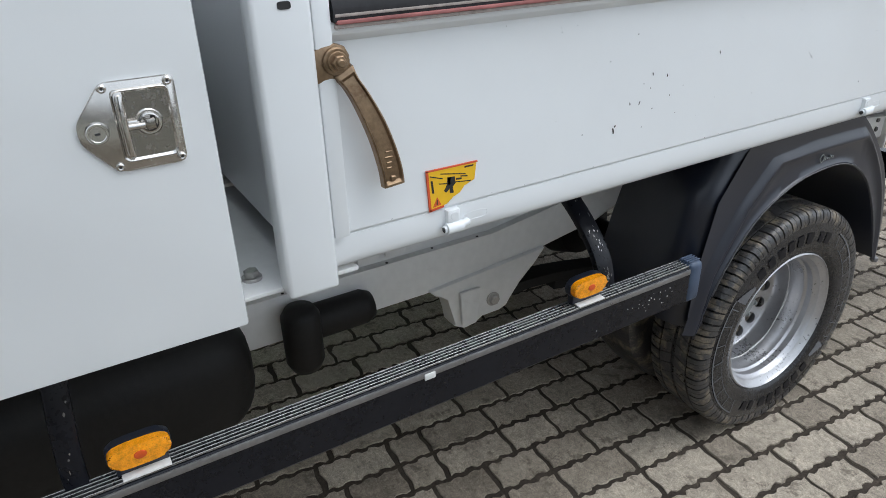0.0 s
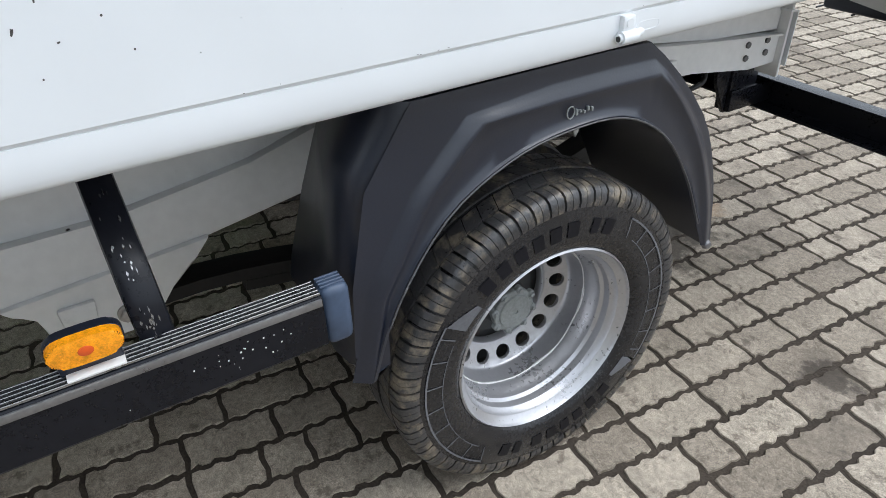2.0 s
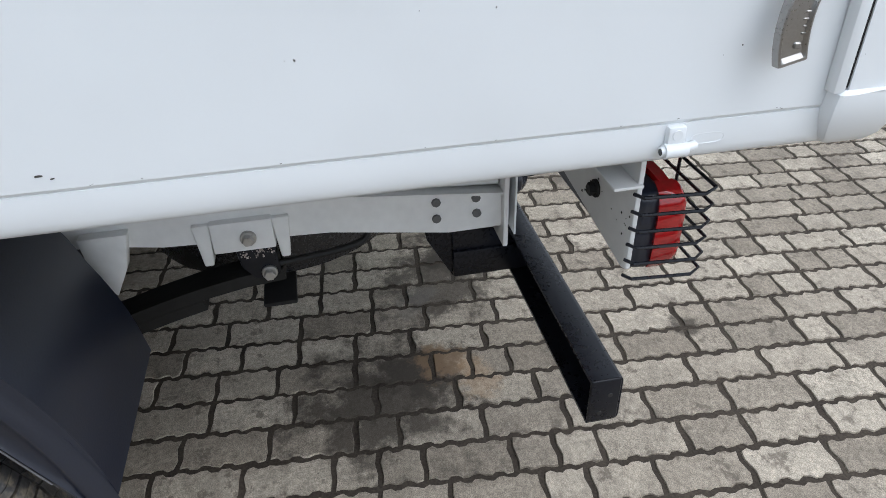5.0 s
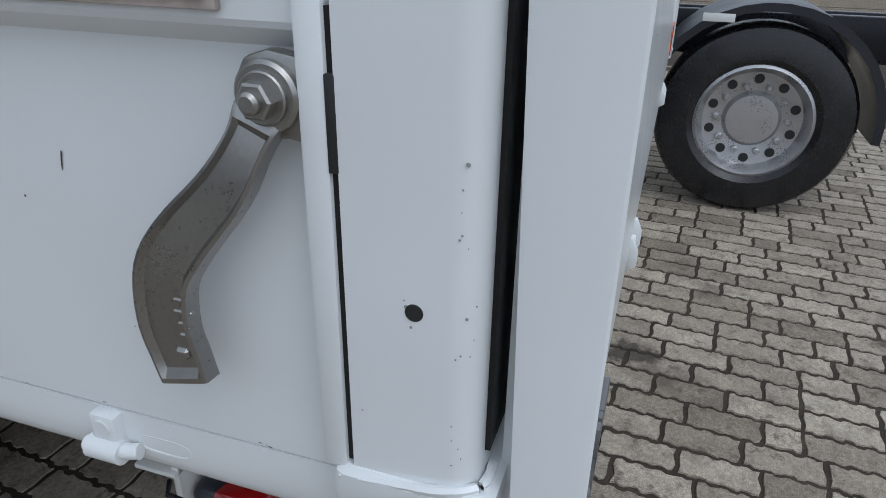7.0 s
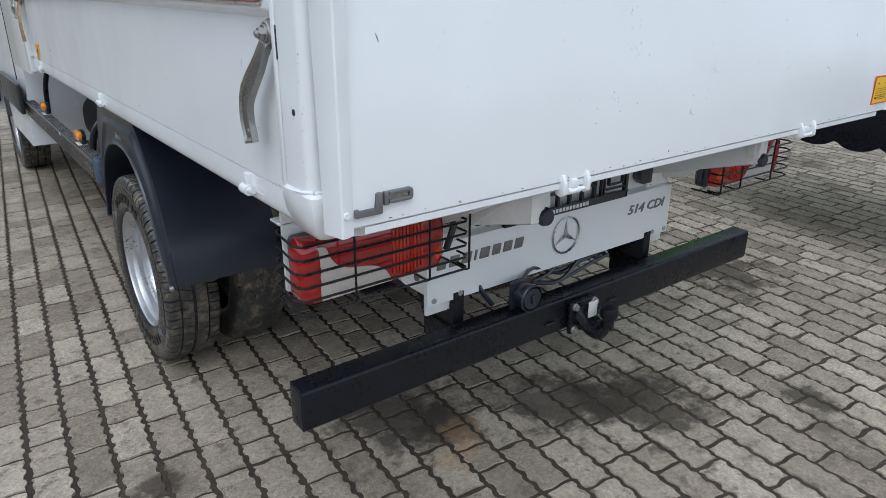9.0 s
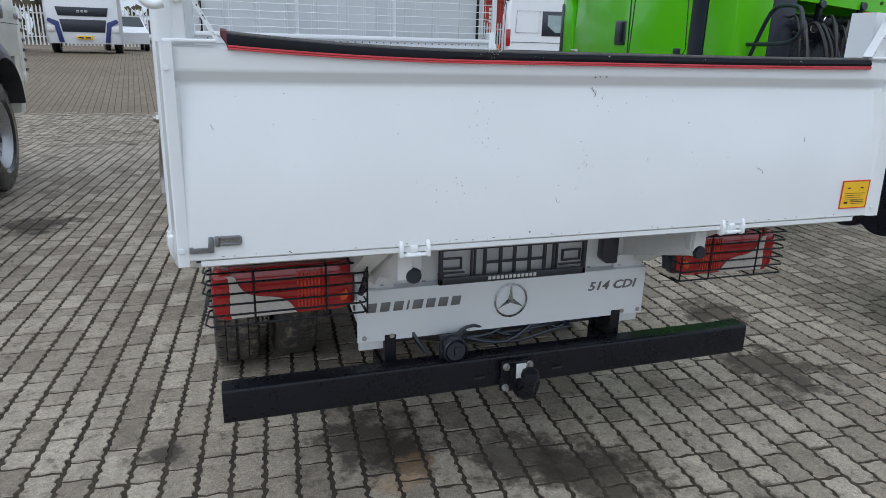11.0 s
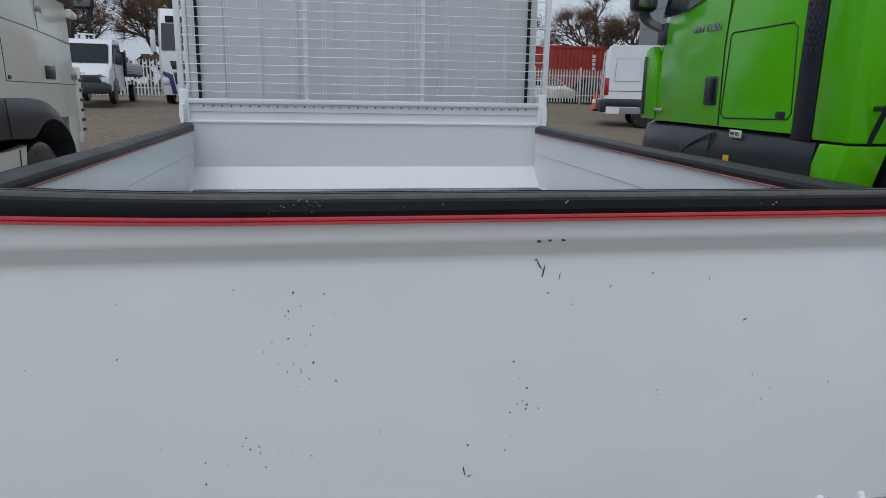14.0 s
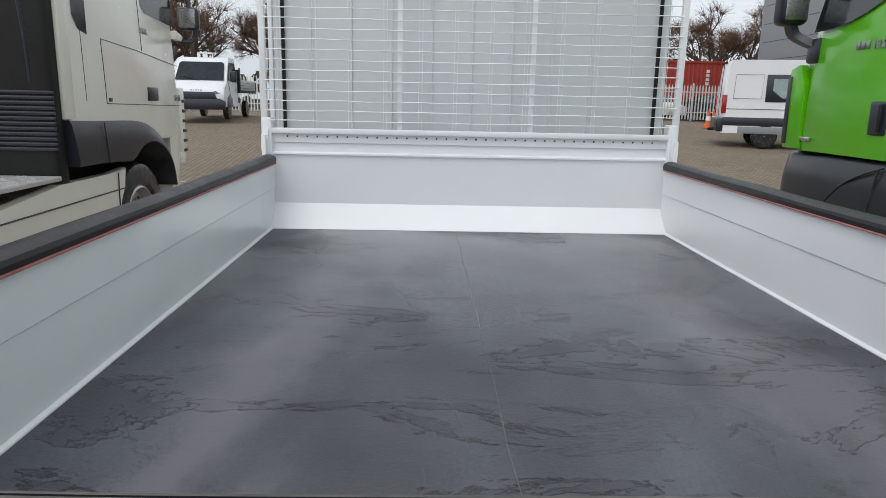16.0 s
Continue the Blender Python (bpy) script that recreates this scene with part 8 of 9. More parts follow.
def panel_van(label):
    """A high-roofed panel van, nose towards +y."""
    v = thing("panel_van", (0, 0, 0), label, "van")
    bm = B()
    loops = []
    for x, k in ((-1.0, 0.05), (-0.95, 0.0), (0.95, 0.0), (1.0, 0.05)):
        q = 1 - 0.06 * (abs(x) > 0.9)
        loops.append([(x, -2.75 + k, 0.42), (x, -2.78 + k, 1.2), (x * 0.95, -2.72 + k, 2.35), (x * 0.86, -2.6, 2.52), (x * 0.86, 1.0, 2.52), (x * 0.88, 1.5, 2.35), (x * 0.93, 2.2, 1.48), (x * 0.97, 2.75, 1.22), (x, 2.85, 0.9), (x, 2.85, 0.42)])
    rings(bm, loops)
    body = part("body", bm, VANW, v, "white van body", sharp=40)
    for s in (-1, 1):
        part("rubbing_strip", box(B(), *sorted((s * 0.985, s * 1.014)), -2.76, 2.6, 0.64, 0.88, 0.012), BLACK, body, "black plastic rubbing strip")
        part("sill_strip", box(B(), *sorted((s * 0.985, s * 1.006)), -2.30, 2.6, 0.42, 0.62, 0.012), CLAD, body, "grey lower sill")
        part("window_frame", extr(B(), [(-1.64, 1.33), (-1.64, 2.10), (0.95, 2.10), (0.95, 1.33)], "x", *sorted((s * 0.962, s * 1.006)), 0.01), BLACK, body, "black glazed side panel")
        part("side_pane", extr(B(), [(-1.46, 1.66), (-1.46, 1.98), (0.80, 1.98), (0.80, 1.44), (-1.20, 1.44)], "x", *sorted((s * 1.004, s * 1.010)), 0.0), VANGLASS, body, "pale side pane")
        part("cab_window", extr(B(), [(1.1, 1.40), (2.05, 1.44), (1.62, 2.12), (1.1, 2.12)], "x", *sorted((s * 0.93, s * 0.998))), FARGLASS, body)
    part("rear_bumper", box(B(), -1.0, 1.0, -2.90, -2.68, 0.46, 0.86, 0.05, 3), BLACK, body, "black rear bumper")
    part("tow_hitch", box(B(), -0.10, 0.10, -3.05, -2.86, 0.46, 0.54, 0.02), DARK, body)
    part("rear_marker", box(B(), -0.08, 0.08, -2.74, -2.66, 2.44, 2.50, 0.01), DARK, body)
    for s in (-1, 1):
        part("tail_lamp", box(B(), s * 0.93, s * 1.01, -2.80, -2.66, 0.98, 1.52, 0.02), REDLENS, body, "tall red tail lamp")
        small_wheel(v, s * 0.90, -1.55, 0.35)
        small_wheel(v, s * 0.88, 1.95, 0.35)
        bm = B()
        seam(bm, [(s * 1.002, -2.50, 1.42), (s * 1.002, -1.74, 1.42), (s * 0.975, -1.72, 2.10), (s * 0.972, -2.47, 2.10), (s * 1.002, -2.50, 1.42)], 0.005)
        seam(bm, [(s * 1.006, -2.7, 1.12), (s * 1.006, 2.4, 1.12)], 0.008)
        pieces("panel_groove", bm, GREYPL, body)
    bm = B()
    seam(bm, [(0, -2.775, 0.6), (0, -2.78, 1.3), (0, -2.74, 2.4)], 0.01)
    part("door_gap", bm, INK, body)
    return v


def hatchback(label, paint):
    v = thing("parked_car", (0, 0, 0), label, "car", "cars behind the fence")
    bm = B()
    loops = []
    for x in (-0.85, -0.8, 0.8, 0.85):
        loops.append([(x, -2.1, 0.3), (x, -2.12, 0.75), (x * 0.95, -1.2, 0.98), (x * 0.78, -0.55, 1.42), (x * 0.78, 0.9, 1.45), (x * 0.9, 1.75, 1.0), (x, 1.95, 0.8), (x, 1.95, 0.3)])
    rings(bm, loops)
    body = part("body", bm, paint, v, sharp=40)
    bm = B()
    for s in (-1, 1):
        bm.faces.new([bm.verts.new(p) for p in ((s * 0.80, -1.0, 1.0), (s * 0.80, 1.5, 1.02), (s * 0.70, 0.85, 1.40), (s * 0.70, -0.5, 1.38))])
    bm.faces.new([bm.verts.new(p) for p in ((-0.74, -1.18, 1.0), (0.74, -1.18, 1.0), (0.62, -0.58, 1.41), (-0.62, -0.58, 1.41))])
    pieces("window", bm, GLASS, body)
    for s in (-1, 1):
        small_wheel(v, s * 0.76, -1.35, 0.30)
        small_wheel(v, s * 0.76, 1.25, 0.30)
    return v


place(pickup("white chassis-cab with pale dropside body"), -8.62, 27.6, 4)
place(panel_van("white high-roofed panel van with black trim"), 11.42, 20.1, -108)
place(pickup("white chassis-cab with brown dropside body", BROWN_BOARD), -0.9, 42.0, 78)
place(hatchback("white hatchback with yellow plate", VANW), -4.3, 33.0, 8)

# lorry facing the yard, white with blue and red trim
lt = thing("tractor_unit", (0, 0, 0), "white lorry cab with dark windscreen and lit headlamps", "lorry")
bm = B()
loops = []
for z, fr in ((0.35, 0.0), (0.6, -0.06), (1.4, -0.05), (1.9, 0.0), (3.0, 0.22), (3.5, 0.5)):
    loops.append([(-1.22, 2.2, z), (-1.25, fr + 0.25, z), (-1.15, fr + 0.05, z), (-0.9, fr, z), (0.9, fr, z), (1.15, fr + 0.05, z), (1.25, fr + 0.25, z), (1.22, 2.2, z)])
rings(bm, loops)
lcab = part("cab", bm, VANW, lt, "white lorry cab", sharp=40)
bm = B()
bm.faces.new([bm.verts.new(p) for p in ((-1.12, -0.01, 1.98), (1.12, -0.01, 1.98), (1.10, 0.20, 2.95), (-1.10, 0.20, 2.95))])
part("windscreen", bm, GLASS, lcab)
part("sign_box", box(B(), -0.95, 0.95, 0.16, 0.3, 3.0, 3.22, 0.02), DARK, lcab)
bm = B()
extr(bm, [(-0.85, 1.60), (0.85, 1.60), (0.78, 1.30), (-0.78, 1.30)], "y", -0.075, 0.02, 0.01)
extr(bm, [(-0.75, 1.18), (0.75, 1.18), (0.68, 0.75), (-0.68, 0.75)], "y", -0.08, 0.02, 0.01)
part("grille", bm, BLACK, lcab)
bm = B()
for i in range(3):
    box(bm, -0.18 + 0.13 * i, -0.08 + 0.13 * i, -0.082, -0.07, 1.40, 1.50, 0.01)
pieces("badge_bar", bm, CHROME, lcab)
BLUE = mat("dark_blue_trim", (0.03, 0.04, 0.16), 0.4)
for s in (-1, 1):
    part("trim_stripe", extr(B(), [(s * 1.1, 1.22), (s * 0.78, 1.10), (s * 0.66, 0.40), (s * 0.82, 0.40), (s * 0.9, 0.95), (s * 1.15, 1.12)], "y", -0.09, 0.0, 0.01), BLUE, lcab)
    part("headlamp", box(B(), s * 0.90, s * 1.16, -0.10, 0.05, 0.75, 0.98, 0.04), LABELW, lcab)
    part("door_mirror", box(B(), s * 1.32, s * 1.50, 0.0, 0.15, 1.9, 2.7, 0.05), VANW, lcab)
    lorry_wheel("wheel", (s * 1.05, 1.2, 0.5), s, 0.5, lt)
part("plate", box(B(), -0.26, 0.26, -0.10, -0.07, 0.50, 0.62, 0.004), YELLOW, lcab, "yellow plate left blank")
part("plate_bars", box(box(B(), -0.20, -0.02, -0.104, -0.09, 0.535, 0.585, 0), 0.03, 0.20, -0.104, -0.09, 0.535, 0.585, 0), INK, lcab)
place(lt, -5.05, 27.0, 4)

# white palisade fence in two stretches
def fence(x0, x1, y):
    f = thing("palisade_fence", ((x0 + x1) / 2, y, 0), "white painted palisade fence", "fence")
    z = rise_at(y)
    n = int((x1 - x0) / 0.17)
    me = None
    for i in range(n):
        x = x0 + (x1 - x0) * i / n
        if me is None:
            p = part("pale", extr(B(), [(x - 0.035, z + 0.08), (x - 0.035, z + 1.85), (x, z + 1.97), (x + 0.035, z + 1.85), (x + 0.035, z + 0.08)], "y", y - 0.008, y + 0.008), FENCEW, f)
            me, xf = p.data, x
        else:
            o = new("pale", me)
            o.parent = f
            o.location.x = x - xf
    for h in (0.45, 1.55):
        part("rail", box(B(), x0, x1, y + 0.01, y + 0.05, z + h, z + h + 0.05, 0.004), FENCEW, f)
    for i in range(int((x1 - x0) / 2.75) + 1):
        part("post", box(B(), x0 + 2.75 * i - 0.04, x0 + 2.75 * i + 0.04, y + 0.05, y + 0.13, z, z + 2.05, 0.005), FENCEW, f)


fence(-16.0, -3.0, 38.0)
fence(9.0, 26.0, 38.0)

# red container on a trailer, with ribs
con = thing("shipping_container", (12, 43, 0), "red corrugated shipping container behind the fence", "container")
z = rise_at(43) + 0.9
part("body", box(B(), 5.94, 18.14, 43.0, 45.4, z, z + 2.62, 0.02), REDCON, con)
part("rail", box(box(B(), 5.89, 18.19, 42.95, 43.05, z, z + 0.16, 0.01), 5.89, 18.19, 42.95, 43.05, z + 2.5, z + 2.66, 0.01), REDCON, con)
ribme = None
for i in range(44):
    x = 6.14 + 0.275 * i
    if ribme is None:
        o = part("rib", extr(B(), [(x - 0.06, 43.0), (x - 0.03, 42.97), (x + 0.03, 42.97), (x + 0.06, 43.0)], "z", z + 0.16, z + 2.5), REDCON, con)
        ribme, rx = o.data, x
    else:
        o = new("rib", ribme)
        o.parent = con
        o.location.x = x - rx
bm = B()
for i in range(3):
    box(bm, 10.1 + 0.42 * i, 10.42 + 0.42 * i, 42.94, 42.965, z + 1.95, z + 2.12, 0)
for i in range(4):
    box(bm, 17.1, 17.3, 42.94, 42.965, z + 1.2 + 0.25 * i, z + 1.38 + 0.25 * i, 0)
pieces("lettering_bar", bm, LABELW, con)
part("trailer", box(B(), 6.1, 18.0, 43.1, 45.3, z - 0.3, z, 0.02), DARK, con)
for x in (6.8, 11.6, 14.8, 16.1, 17.4):
    part("trailer_wheel", lathe(B(), [(0, -0.2), (0.42, -0.2), (0.45, -0.15), (0.45, 0.15), (0.42, 0.2), (0, 0.2)], (x, 43.3, rise_at(43) + 0.44), "y", 20), RUBBER, con)
place(hatchback("pale parked car behind the fence", CREAM), 13.0, 40.2, 15)
place(hatchback("dark parked car behind the fence", GREYPL), 16.4, 39.6, 20)

# traffic cones
for x, y in ((11.05, 27.2), (11.42, 27.6)):
    c = thing("traffic_cone", (x, y, rise_at(y)), "orange traffic cone with white band", "cone", "cones by the van")
    BASE[c.name] = Vector((x, y, rise_at(y)))
    h = rise_at(y)
    part("cone", lathe(B(), [(0.15, 0.03), (0.025, 0.72), (0, 0.73)], (x, y, h), "z", 20), CONE_O, c)
    part("band", lathe(B(), [(0.103, 0.30), (0.071, 0.47)], (x, y, h), "z", 20), LABELW, c)
    part("foot", box(B(), x - 0.2, x + 0.2, y - 0.2, y + 0.2, h, h + 0.035, 0.01), CONE_O, c)

# grey clad building with a steel door
bx = 19.0
bld = thing("warehouse", (bx + 6, 21, 0), "grey metal-clad warehouse with steel door and pale brick pillar", "building")
part("wall", box(B(), bx, bx + 12, 4.0, 40.8, -0.3, 9.0, 0.02), CLAD, bld)
for i in range(1, 9):
    part("cladding_joint", box(B(), bx - 0.012, bx + 0.02, 4.0, 40.4, 1.0 * i - 0.012, 1.0 * i + 0.012, 0), GREYPL, bld)
part("roof_edge", box(B(), bx - 0.08, bx + 12.1, 3.9, 40.5, 8.9, 9.2, 0.02), GREYPL, bld)
d = part("steel_door", box(B(), bx - 0.05, bx + 0.02, 10.35, 12.6, 0.05, 2.6, 0.02), mat("door_grey", (0.33, 0.34, 0.35), 0.4, vary=0.05), bld)
part("door_gap", box(B(), bx - 0.055, bx - 0.04, 11.46, 11.48, 0.05, 2.6, 0), INK, d)
part("pull_bar", pipe(pipe(B(), [(bx - 0.10, 10.85, 1.6), (bx - 0.10, 10.72, 2.5)], 0.025, 6), [(bx - 0.10, 10.55, 1.5), (bx - 0.10, 10.42, 2.4)], 0.025, 6), LABELW, d)
part("notice", box(B(), bx - 0.06, bx - 0.05, 10.95, 11.2, 1.95, 2.15, 0), LABELW, d)
part("notice", box(B(), bx - 0.06, bx - 0.05, 10.2, 10.32, 1.85, 2.05, 0), LABELW, d)
part("kerb", box(B(), bx - 1.1, bx, 4.0, 37.0, -0.1, 0.10, 0.03), CONC, bld)
pil = part("brick_pillar", box(B(), bx - 0.238, bx + 0.1, 9.455, 9.765, -0.1, 1.83, 0.01), INK, bld)
brick_data = {}
for i in range(18):
    zz = 0.02 + 0.10 * i
    for wide, ya in (((2, 9.45), (1, 9.668)) if i % 2 else ((1, 9.45), (2, 9.562))):
        if wide not in brick_data:
            o = part("brick", box(B(), bx - 0.25, bx - 0.15, ya, ya + (0.208 if wide == 2 else 0.102), zz, zz + 0.078, 0.006, 1), BRICKW, pil)
            brick_data[wide] = (o.data, ya, zz)
        else:
            data, y0_, z0_ = brick_data[wide]
            o = new("brick", data)
            o.parent = pil
            o.location = (0, ya - y0_, zz - z0_)
bld.location.y -= 0.40
bld.location.z += 0.30
ex, ey, ez = bx - 0.20, 9.56, 0.81
ext = thing("fire_extinguisher", (ex, ey, ez), "red fire extinguisher hung on the grey wall", "extinguisher")
part("bottle", lathe(B(), [(0, 0), (0.14, 0.01), (0.155, 0.06), (0.155, 0.58), (0.12, 0.68), (0.05, 0.72), (0, 0.72)], (ex, ey, ez), "z", 24), RED, ext)
part("valve", box(B(), ex - 0.05, ex + 0.05, ey - 0.12, ey + 0.05, ez + 0.71, ez + 0.80, 0.02), RED, ext)
part("hose", pipe(B(), dense([(ex - 0.05, ey + 0.05, ez + 0.75), (ex - 0.10, ey + 0.16, ez + 0.65), (ex - 0.10, ey + 0.17, ez + 0.3), (ex - 0.08, ey + 0.14, ez + 0.1)], 4), 0.018, 6), BLACK, ext)
part("label", box(B(), ex - 0.162, ex - 0.150, ey - 0.03, ey + 0.08, ez + 0.30, ez + 0.50, 0.004), LABELW, ext)
apron = B()
sheet_pts = [(14.2, -30, 0.304), (60, -30, 0.304), (60, 12, 0.304), (14.2, 12, 0.304)]
apron.faces.new([apron.verts.new(p) for p in sheet_pts])
solid("apron", apron, CONC, "pale concrete apron before the warehouse", "ground", kind="structure")


# bare autumn trees
def tree(seed, height):
    r = random.Random(seed)
    t = thing("bare_tree", (0, 0, 0), "bare autumn tree with russet twigs", "tree", "trees behind the fence")
    bm, tips = B(), []
    def grow(p, d, length, rad, depth):
        q = p + d * length
        m1 = p.lerp(q, 0.5) + Vector((r.gauss(0, 1), r.gauss(0, 1), 0)) * length * 0.05
        n = 6 if depth < 2 else 4
        loops = []
        pts = [p, m1, q]
        for i, c in enumerate(pts):
            rr = rad * (1 - 0.35 * i / 2)
            s = d.cross(Vector((0.3, 0.9, 0.1))).normalized()
            u = s.cross(d).normalized()
            loops.append([c + rr * (math.cos(k * 2 * math.pi / n) * s + math.sin(k * 2 * math.pi / n) * u) for k in range(n)])
        rings(bm, loops, True, False)
        if depth >= 4:
            tips.append((q, d))
            return
        for k in range(r.choice((2, 3, 3)) + (depth == 0)):
            a = r.uniform(0, 6.283)
            tilt = r.uniform(0.3, 0.85)
            side = d.orthogonal().normalized()
            nd = (Matrix.Rotation(a, 3, d) @ (Matrix.Rotation(tilt, 3, side) @ d)).normalized()
            nd = (nd + Vector((0, 0, 0.18))).normalized()
            grow(p.lerp(q, r.uniform(0.6, 1.0)), nd, length * r.uniform(0.62, 0.8), rad * 0.6, depth + 1)
    grow(Vector((0, 0, -0.2)), Vector((r.gauss(0, 0.05), r.gauss(0, 0.05), 1)).normalized(), height * 0.27, height * 0.022, 0)
    part("trunk", bm, BARK, t)
    verts, faces = [], []
    for q, d in tips:
        for k in range(26):
            nd = (d + Vector((r.gauss(0, 0.7), r.gauss(0, 0.7), r.gauss(0.15, 0.5)))).normalized()
            ln = height * r.uniform(0.05, 0.13)
            s = nd.orthogonal().normalized() * height * 0.0011
            s2 = nd.cross(s)
            b = len(verts)
            verts.extend((q + s, q - s * 0.5 + s2 * 0.8, q - s * 0.5 - s2 * 0.8, q + nd * ln))
            faces.extend(((b, b + 1, b + 3), (b + 1, b + 2, b + 3), (b + 2, b, b + 3)))
            for j in range(2):
                c = q + nd * ln * r.uniform(0.3, 1.0) + Vector((r.gauss(0, 1), r.gauss(0, 1), r.gauss(0, 1))) * height * 0.012
                w = height * r.uniform(0.0012, 0.0034)
                u1 = Vector((r.gauss(0, 1), r.gauss(0, 1), r.gauss(0, 1))).normalized() * w
                u2 = u1.orthogonal().normalized() * w * 0.8
                b = len(verts)
                verts.extend((c + u1, c + u2, c - u1, c - u2))
                faces.append((b, b + 1, b + 2, b + 3))
    me = bpy.data.meshes.new("crown")
    me.from_pydata(verts, [], faces)
    me.materials.append(TWIG)
    o = new("crown", me)
    o.parent = t
    return t


t1, t2 = tree(3, 12.5), tree(8, 11.0)
spots = [(23.5, 58, 1.0, 20, 0), (28.0, 62, 1.05, 140, 1), (33.0, 60, 0.9, 80, 0), (18.0, 66, 0.95, 200, 1), (-17.5, 55, 1.0, 60, 1), (-12.5, 60, 1.1, 10, 0), (-22.0, 58, 1.0, 250, 0), (-8.5, 62, 1.0, 170, 1), (-27.0, 66, 1.1, 30, 1), (-14.5, 70, 1.15, 300, 0), (39.0, 66, 1.0, 30, 1), (-3.5, 68, 1.0, 120, 0), (-16.0, 48, 0.8, 90, 0), (-19.5, 50, 0.85, 15, 1), (-11.5, 52, 0.8, 220, 1), (21.0, 54, 0.85, 310, 1), (26.0, 56, 0.95, 190, 0)]
for i, (x, y, k, a, which) in enumerate(spots):
    src = (t1, t2)[which]
    m = Matrix.Translation((x, y, 0.7)) @ Matrix.Rotation(radians(a), 4, "Z")
    if i in (0, 1):
        src.matrix_basis = m
    else:
        copy_thing(src, m)
# dark hedge and low roofs behind the fence close the yard
bm = B()
hr = random.Random(4)
for i in range(1400):
    x, y, z = hr.uniform(-60, 6) if i % 3 else hr.uniform(-60, 60), 48 + hr.uniform(-0.8, 0.8), 0.8 + 2.4 * hr.random() ** 0.8
    w = hr.uniform(0.15, 0.4)
    u = Vector((hr.gauss(0, 1), hr.gauss(0, 1), hr.gauss(0, 1))).normalized() * w
    v2 = u.orthogonal().normalized() * w
    bm.faces.new([bm.verts.new(Vector((x, y, z)) + q) for q in (u, v2, -u, -v2)])
solid("hedge", bm, mat("hedge_leaves", (0.075, 0.06, 0.035), 0.9, vary=0.35, scale=1, fine=8), "brown-green hedge behind the fence", "hedge", kind="stuff")

# ---- ground ----
def rise(x, y):
    """The yard climbs gently beyond the parked lorries."""
    side = min(1.0, max(0.0, (x - 7.0) / 7.0))
    return max(0.045 * min(19.0, max(0.0, y - 9.0)), 0.30 * side * side * (3 - 2 * side))


xs_ = [-300, -120, -60, -30, -20] + [-12 + 2 * i for i in range(16)] + [20, 30, 60, 120, 300]
ys_ = [-200, -60, -25, -12, -6, 0, 6] + [9 + 3 * i for i in range(15)] + [70, 120, 300]
bm = B()
grid = [[bm.verts.new((x, y, -0.0048 + rise(x, min(y, 51)))) for x in xs_] for y in ys_]
for i in range(len(ys_) - 1):
    for j in range(len(xs_) - 1):
        bm.faces.new((grid[i][j], grid[i][j + 1], grid[i + 1][j + 1], grid[i + 1][j]))
solid("ground", bm, JOINT, "dark dirt between paving stones, running out to the yard", "ground", kind="structure")


# yard beyond the stones: same paving, seen from afar
def far_material():
    m = mat("far_paving", (0.215, 0.175, 0.130), 0.85, vary=0.25, scale=0.35, fine=30, dirt=(0.085, 0.07, 0.055), dirt_amt=0.25, dirt_scale=0.5, spec=0.15)
    n, l = m.node_tree.nodes, m.node_tree.links
    g = n.new("ShaderNodeNewGeometry")
    mp = n.new("ShaderNodeMapping")
    mp.inputs["Rotation"].default_value = (0, 0, radians(85))
    br = n.new("ShaderNodeTexBrick")
    br.inputs["Scale"].default_value = 1.0
    br.inputs["Brick Width"].default_value, br.inputs["Row Height"].default_value, br.inputs["Mortar Size"].default_value = 0.205, 0.116, 0.008
    br.inputs["Color1"].default_value, br.inputs["Color2"].default_value, br.inputs["Mortar"].default_value = (0.85, 0.85, 0.85, 1), (1.1, 1.1, 1.1, 1), (0.3, 0.28, 0.25, 1)
    l.new(g.outputs["Position"], mp.inputs["Vector"])
    l.new(mp.outputs[0], br.inputs["Vector"])
    x = n.new("ShaderNodeMix")
    x.data_type, x.blend_type = "RGBA", "MULTIPLY"
    x.inputs[0].default_value = 0.8
    b = n["Principled BSDF"]
    src = b.inputs["Base Color"].links[0].from_socket
    l.new(src, x.inputs[6])
    l.new(br.outputs["Color"], x.inputs[7])
    l.new(x.outputs[2], b.inputs["Base Color"])
    return m


FAR = far_material()
bm = B()
def sheet(bm, x0, x1, y0, y1, z, nx, ny):
    g = [[bm.verts.new((x0 + (x1 - x0) * j / nx, y0 + (y1 - y0) * i / ny, z + rise(x0 + (x1 - x0) * j / nx, min(51, y0 + (y1 - y0) * i / ny)))) for j in range(nx + 1)] for i in range(ny + 1)]
    for i in range(ny):
        for j in range(nx):
            bm.faces.new((g[i][j], g[i][j + 1], g[i + 1][j + 1], g[i + 1][j]))
sheet(bm, -14, 14, 12.0, 60, 0.0, 14, 16)
sheet(bm, -40, -4.6, -30, 12.0, -0.004, 8, 8)
sheet(bm, 7.6, 16, -30, 12.0, -0.004, 8, 8)
sheet(bm, -4.6, 7.6, -30, -3.6, -0.004, 6, 6)
solid("yard", bm, FAR, "grey-brown block paving of the wider yard", "pavement", kind="structure")

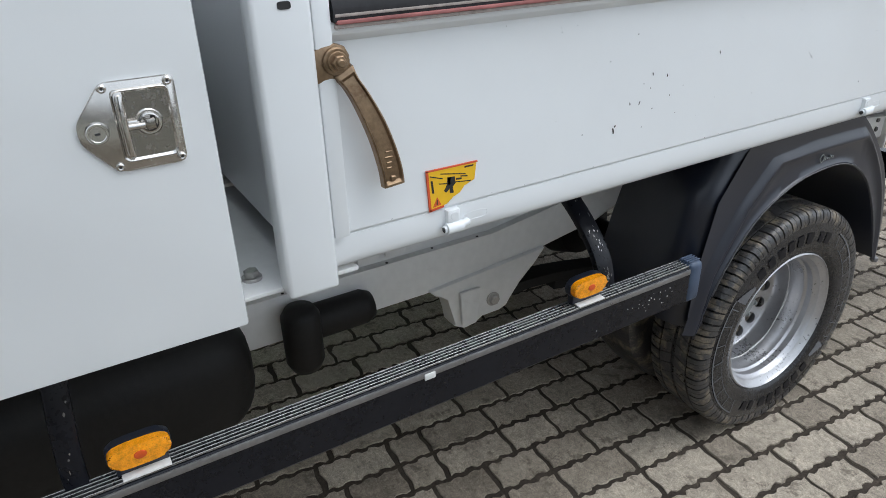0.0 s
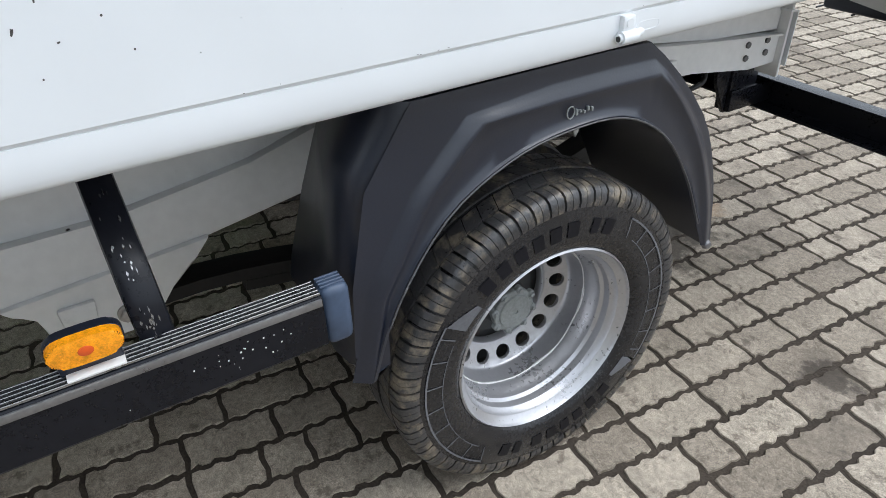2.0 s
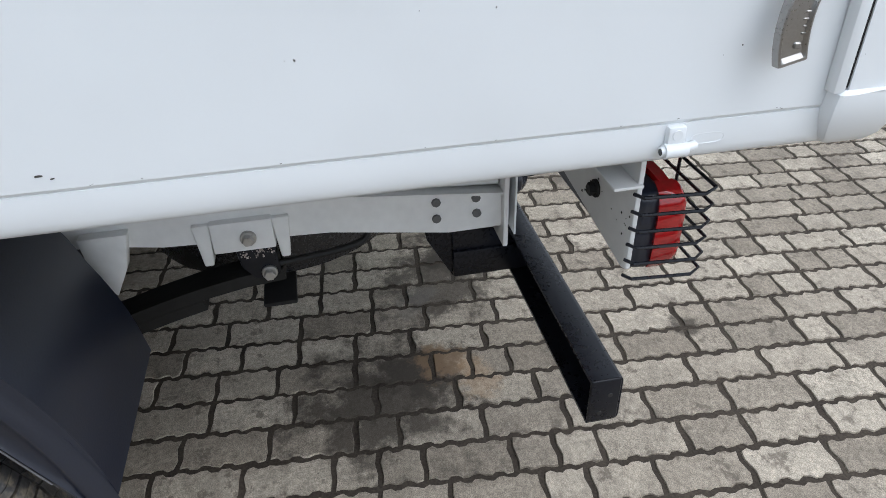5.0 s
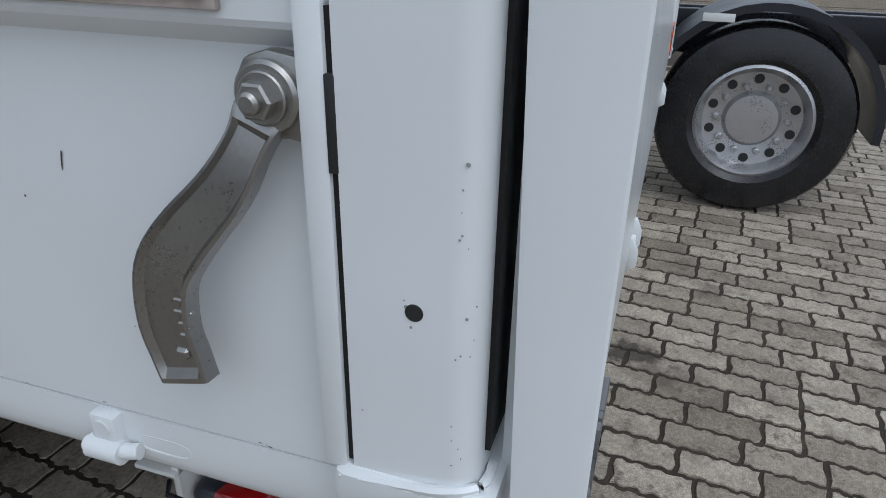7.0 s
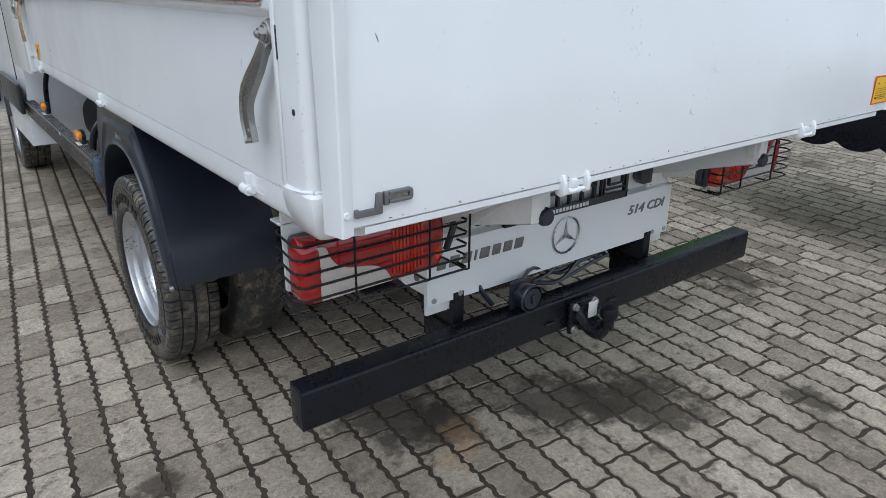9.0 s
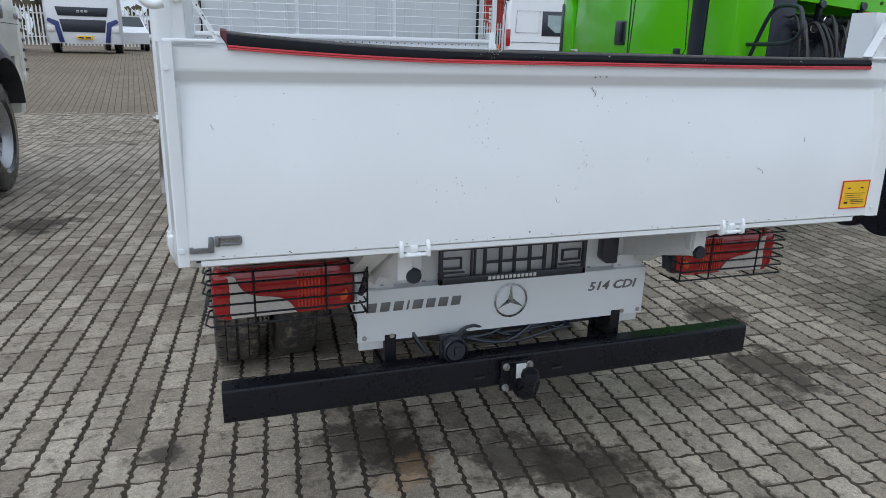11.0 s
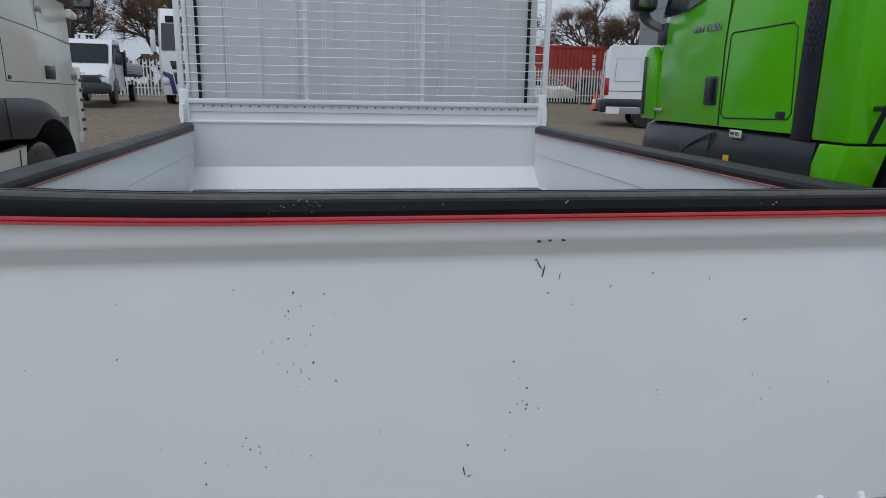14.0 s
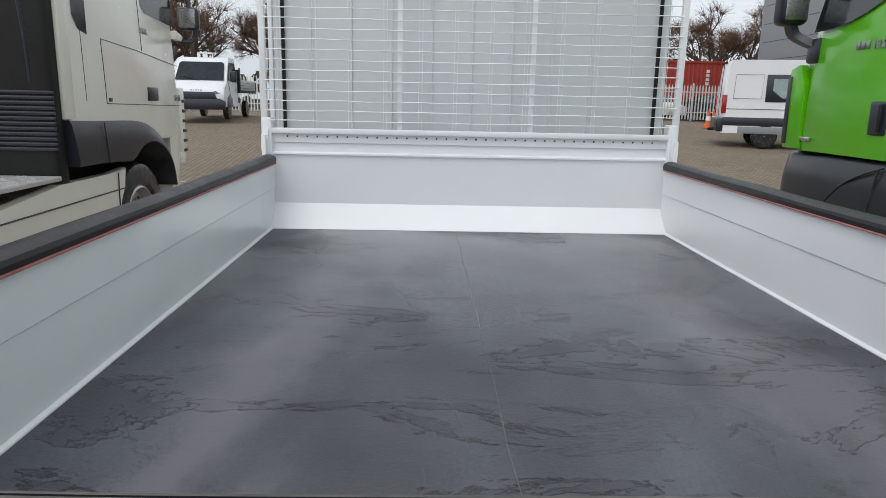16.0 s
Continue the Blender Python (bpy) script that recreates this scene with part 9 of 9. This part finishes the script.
# paving stones with toothed edges that lock into one another, laid in rows
ROW, TURN, TOOTH = 0.116, radians(-5.0), 0.057
LENGTHS = (4 * TOOTH, 3 * TOOTH, 2 * TOOTH)
def stone_data(length, seed):
    """A stone whose long edges run in teeth of one pitch: outline, chamfer and flank."""
    r = random.Random(seed)
    w, h, amp = length / 2 - 0.0054, ROW / 2 - 0.0073, 0.0037
    k = round(length / TOOTH)
    def edge(sign):
        pts = [(-w, sign * h)]
        for i in range(2 * k):
            u, v = -length / 2 + TOOTH * (0.25 + 0.5 * i), sign * h + (amp if i % 2 == 0 else -amp)
            pts += [(q, v) for q in (u - 0.15 * TOOTH, u + 0.15 * TOOTH) if abs(q) < w - 0.004]
        return pts + [(w, sign * h)]
    low, high = edge(-1), edge(1)
    o = low[:-1] + [(w, -h), (w + 0.0030, -h * 0.42), (w - 0.0030, h * 0.42)] + high[:0:-1] + [(-w, h), (-w - 0.0030, h * 0.42), (-w + 0.0030, -h * 0.42)]
    o = [(u + r.gauss(0, 0.0014), v + r.gauss(0, 0.0016)) for u, v in o]
    for j in range(r.choice((0, 0, 1, 1, 2))):
        c = r.randrange(len(o))
        u, v = o[c]
        o[c] = (u * 0.965, v * r.uniform(0.84, 0.95))
    n = len(o)
    v = [(x * (1 - 0.0028 / w), y * (1 - 0.0028 / h), 0.0) for x, y in o] + [(x, y, -0.012) for x, y in o]
    f = [tuple(range(n))] + [(i, n + i, n + (i + 1) % n, (i + 1) % n) for i in range(n)]
    return v, f


KINDS = 8
variants = [stone_data(q, 40 * a + i) for a, q in enumerate(LENGTHS) for i in range(KINDS)]
meshes = []
for i, (v, f) in enumerate(variants):
    me = bpy.data.meshes.new("paver")
    me.from_pydata(v, [], f)
    me.polygons.foreach_set("use_smooth", [True] * len(me.polygons))
    me.set_sharp_from_angle(angle=radians(40))
    me.materials.append(PAVER)
    meshes.append(me)
pavement = thing("pavement", (0, 0, 0), "weathered grey-brown interlocking paving stones with oil stains", "pavement", kind="structure")
r = random.Random(11)
near, rest_v, rest_f = 0, [], []
ct, st = math.cos(TURN), math.sin(TURN)
for i in range(-70, 80):
    off = i * ROW
    along = -4.56 + TOOTH * r.randrange(4)
    while along < 14.5:
        which = r.choices((0, 1, 2), (0.58, 0.24, 0.18))[0]
        ln = LENGTHS[which]
        a = along + ln / 2
        along += ln
        x, y = off * ct - a * st, off * st + a * ct
        if not (-4.7 < x < 7.7 and -3.8 < y < 12.3):
            continue
        k = which * KINDS + r.randrange(KINDS)
        rot = TURN + math.pi / 2 + (math.pi if r.random() < 0.5 else 0) + r.gauss(0, 0.006)
        dz = r.gauss(0, 0.0009) + rise(x, y)
        tx, ty = r.gauss(0, 0.0025), r.gauss(0, 0.0025)
        if near < 298 and -1.75 < x < -0.55 and -0.55 < y < 2.9:
            ob = new("paver", meshes[k])
            ob.location, ob.rotation_euler = (x, y, dz), (tx, ty, rot)
            ob.parent = pavement
            near += 1
            continue
        c, s = math.cos(rot), math.sin(rot)
        v, f = variants[k]
        base = len(rest_v)
        rest_v.extend((x + c * p - s * q, y + s * p + c * q, w + dz + tx * q + ty * p) for p, q, w in v)
        rest_f.extend(tuple(base + t for t in face) for face in f)
me = bpy.data.meshes.new("paving_field")
me.from_pydata(rest_v, [], rest_f)
me.polygons.foreach_set("use_smooth", [True] * len(me.polygons))
me.set_sharp_from_angle(angle=radians(40))
me.materials.append(PAVER)
field = new("paving_field", me)
field.parent = pavement
tagged(field, kind="stuff")
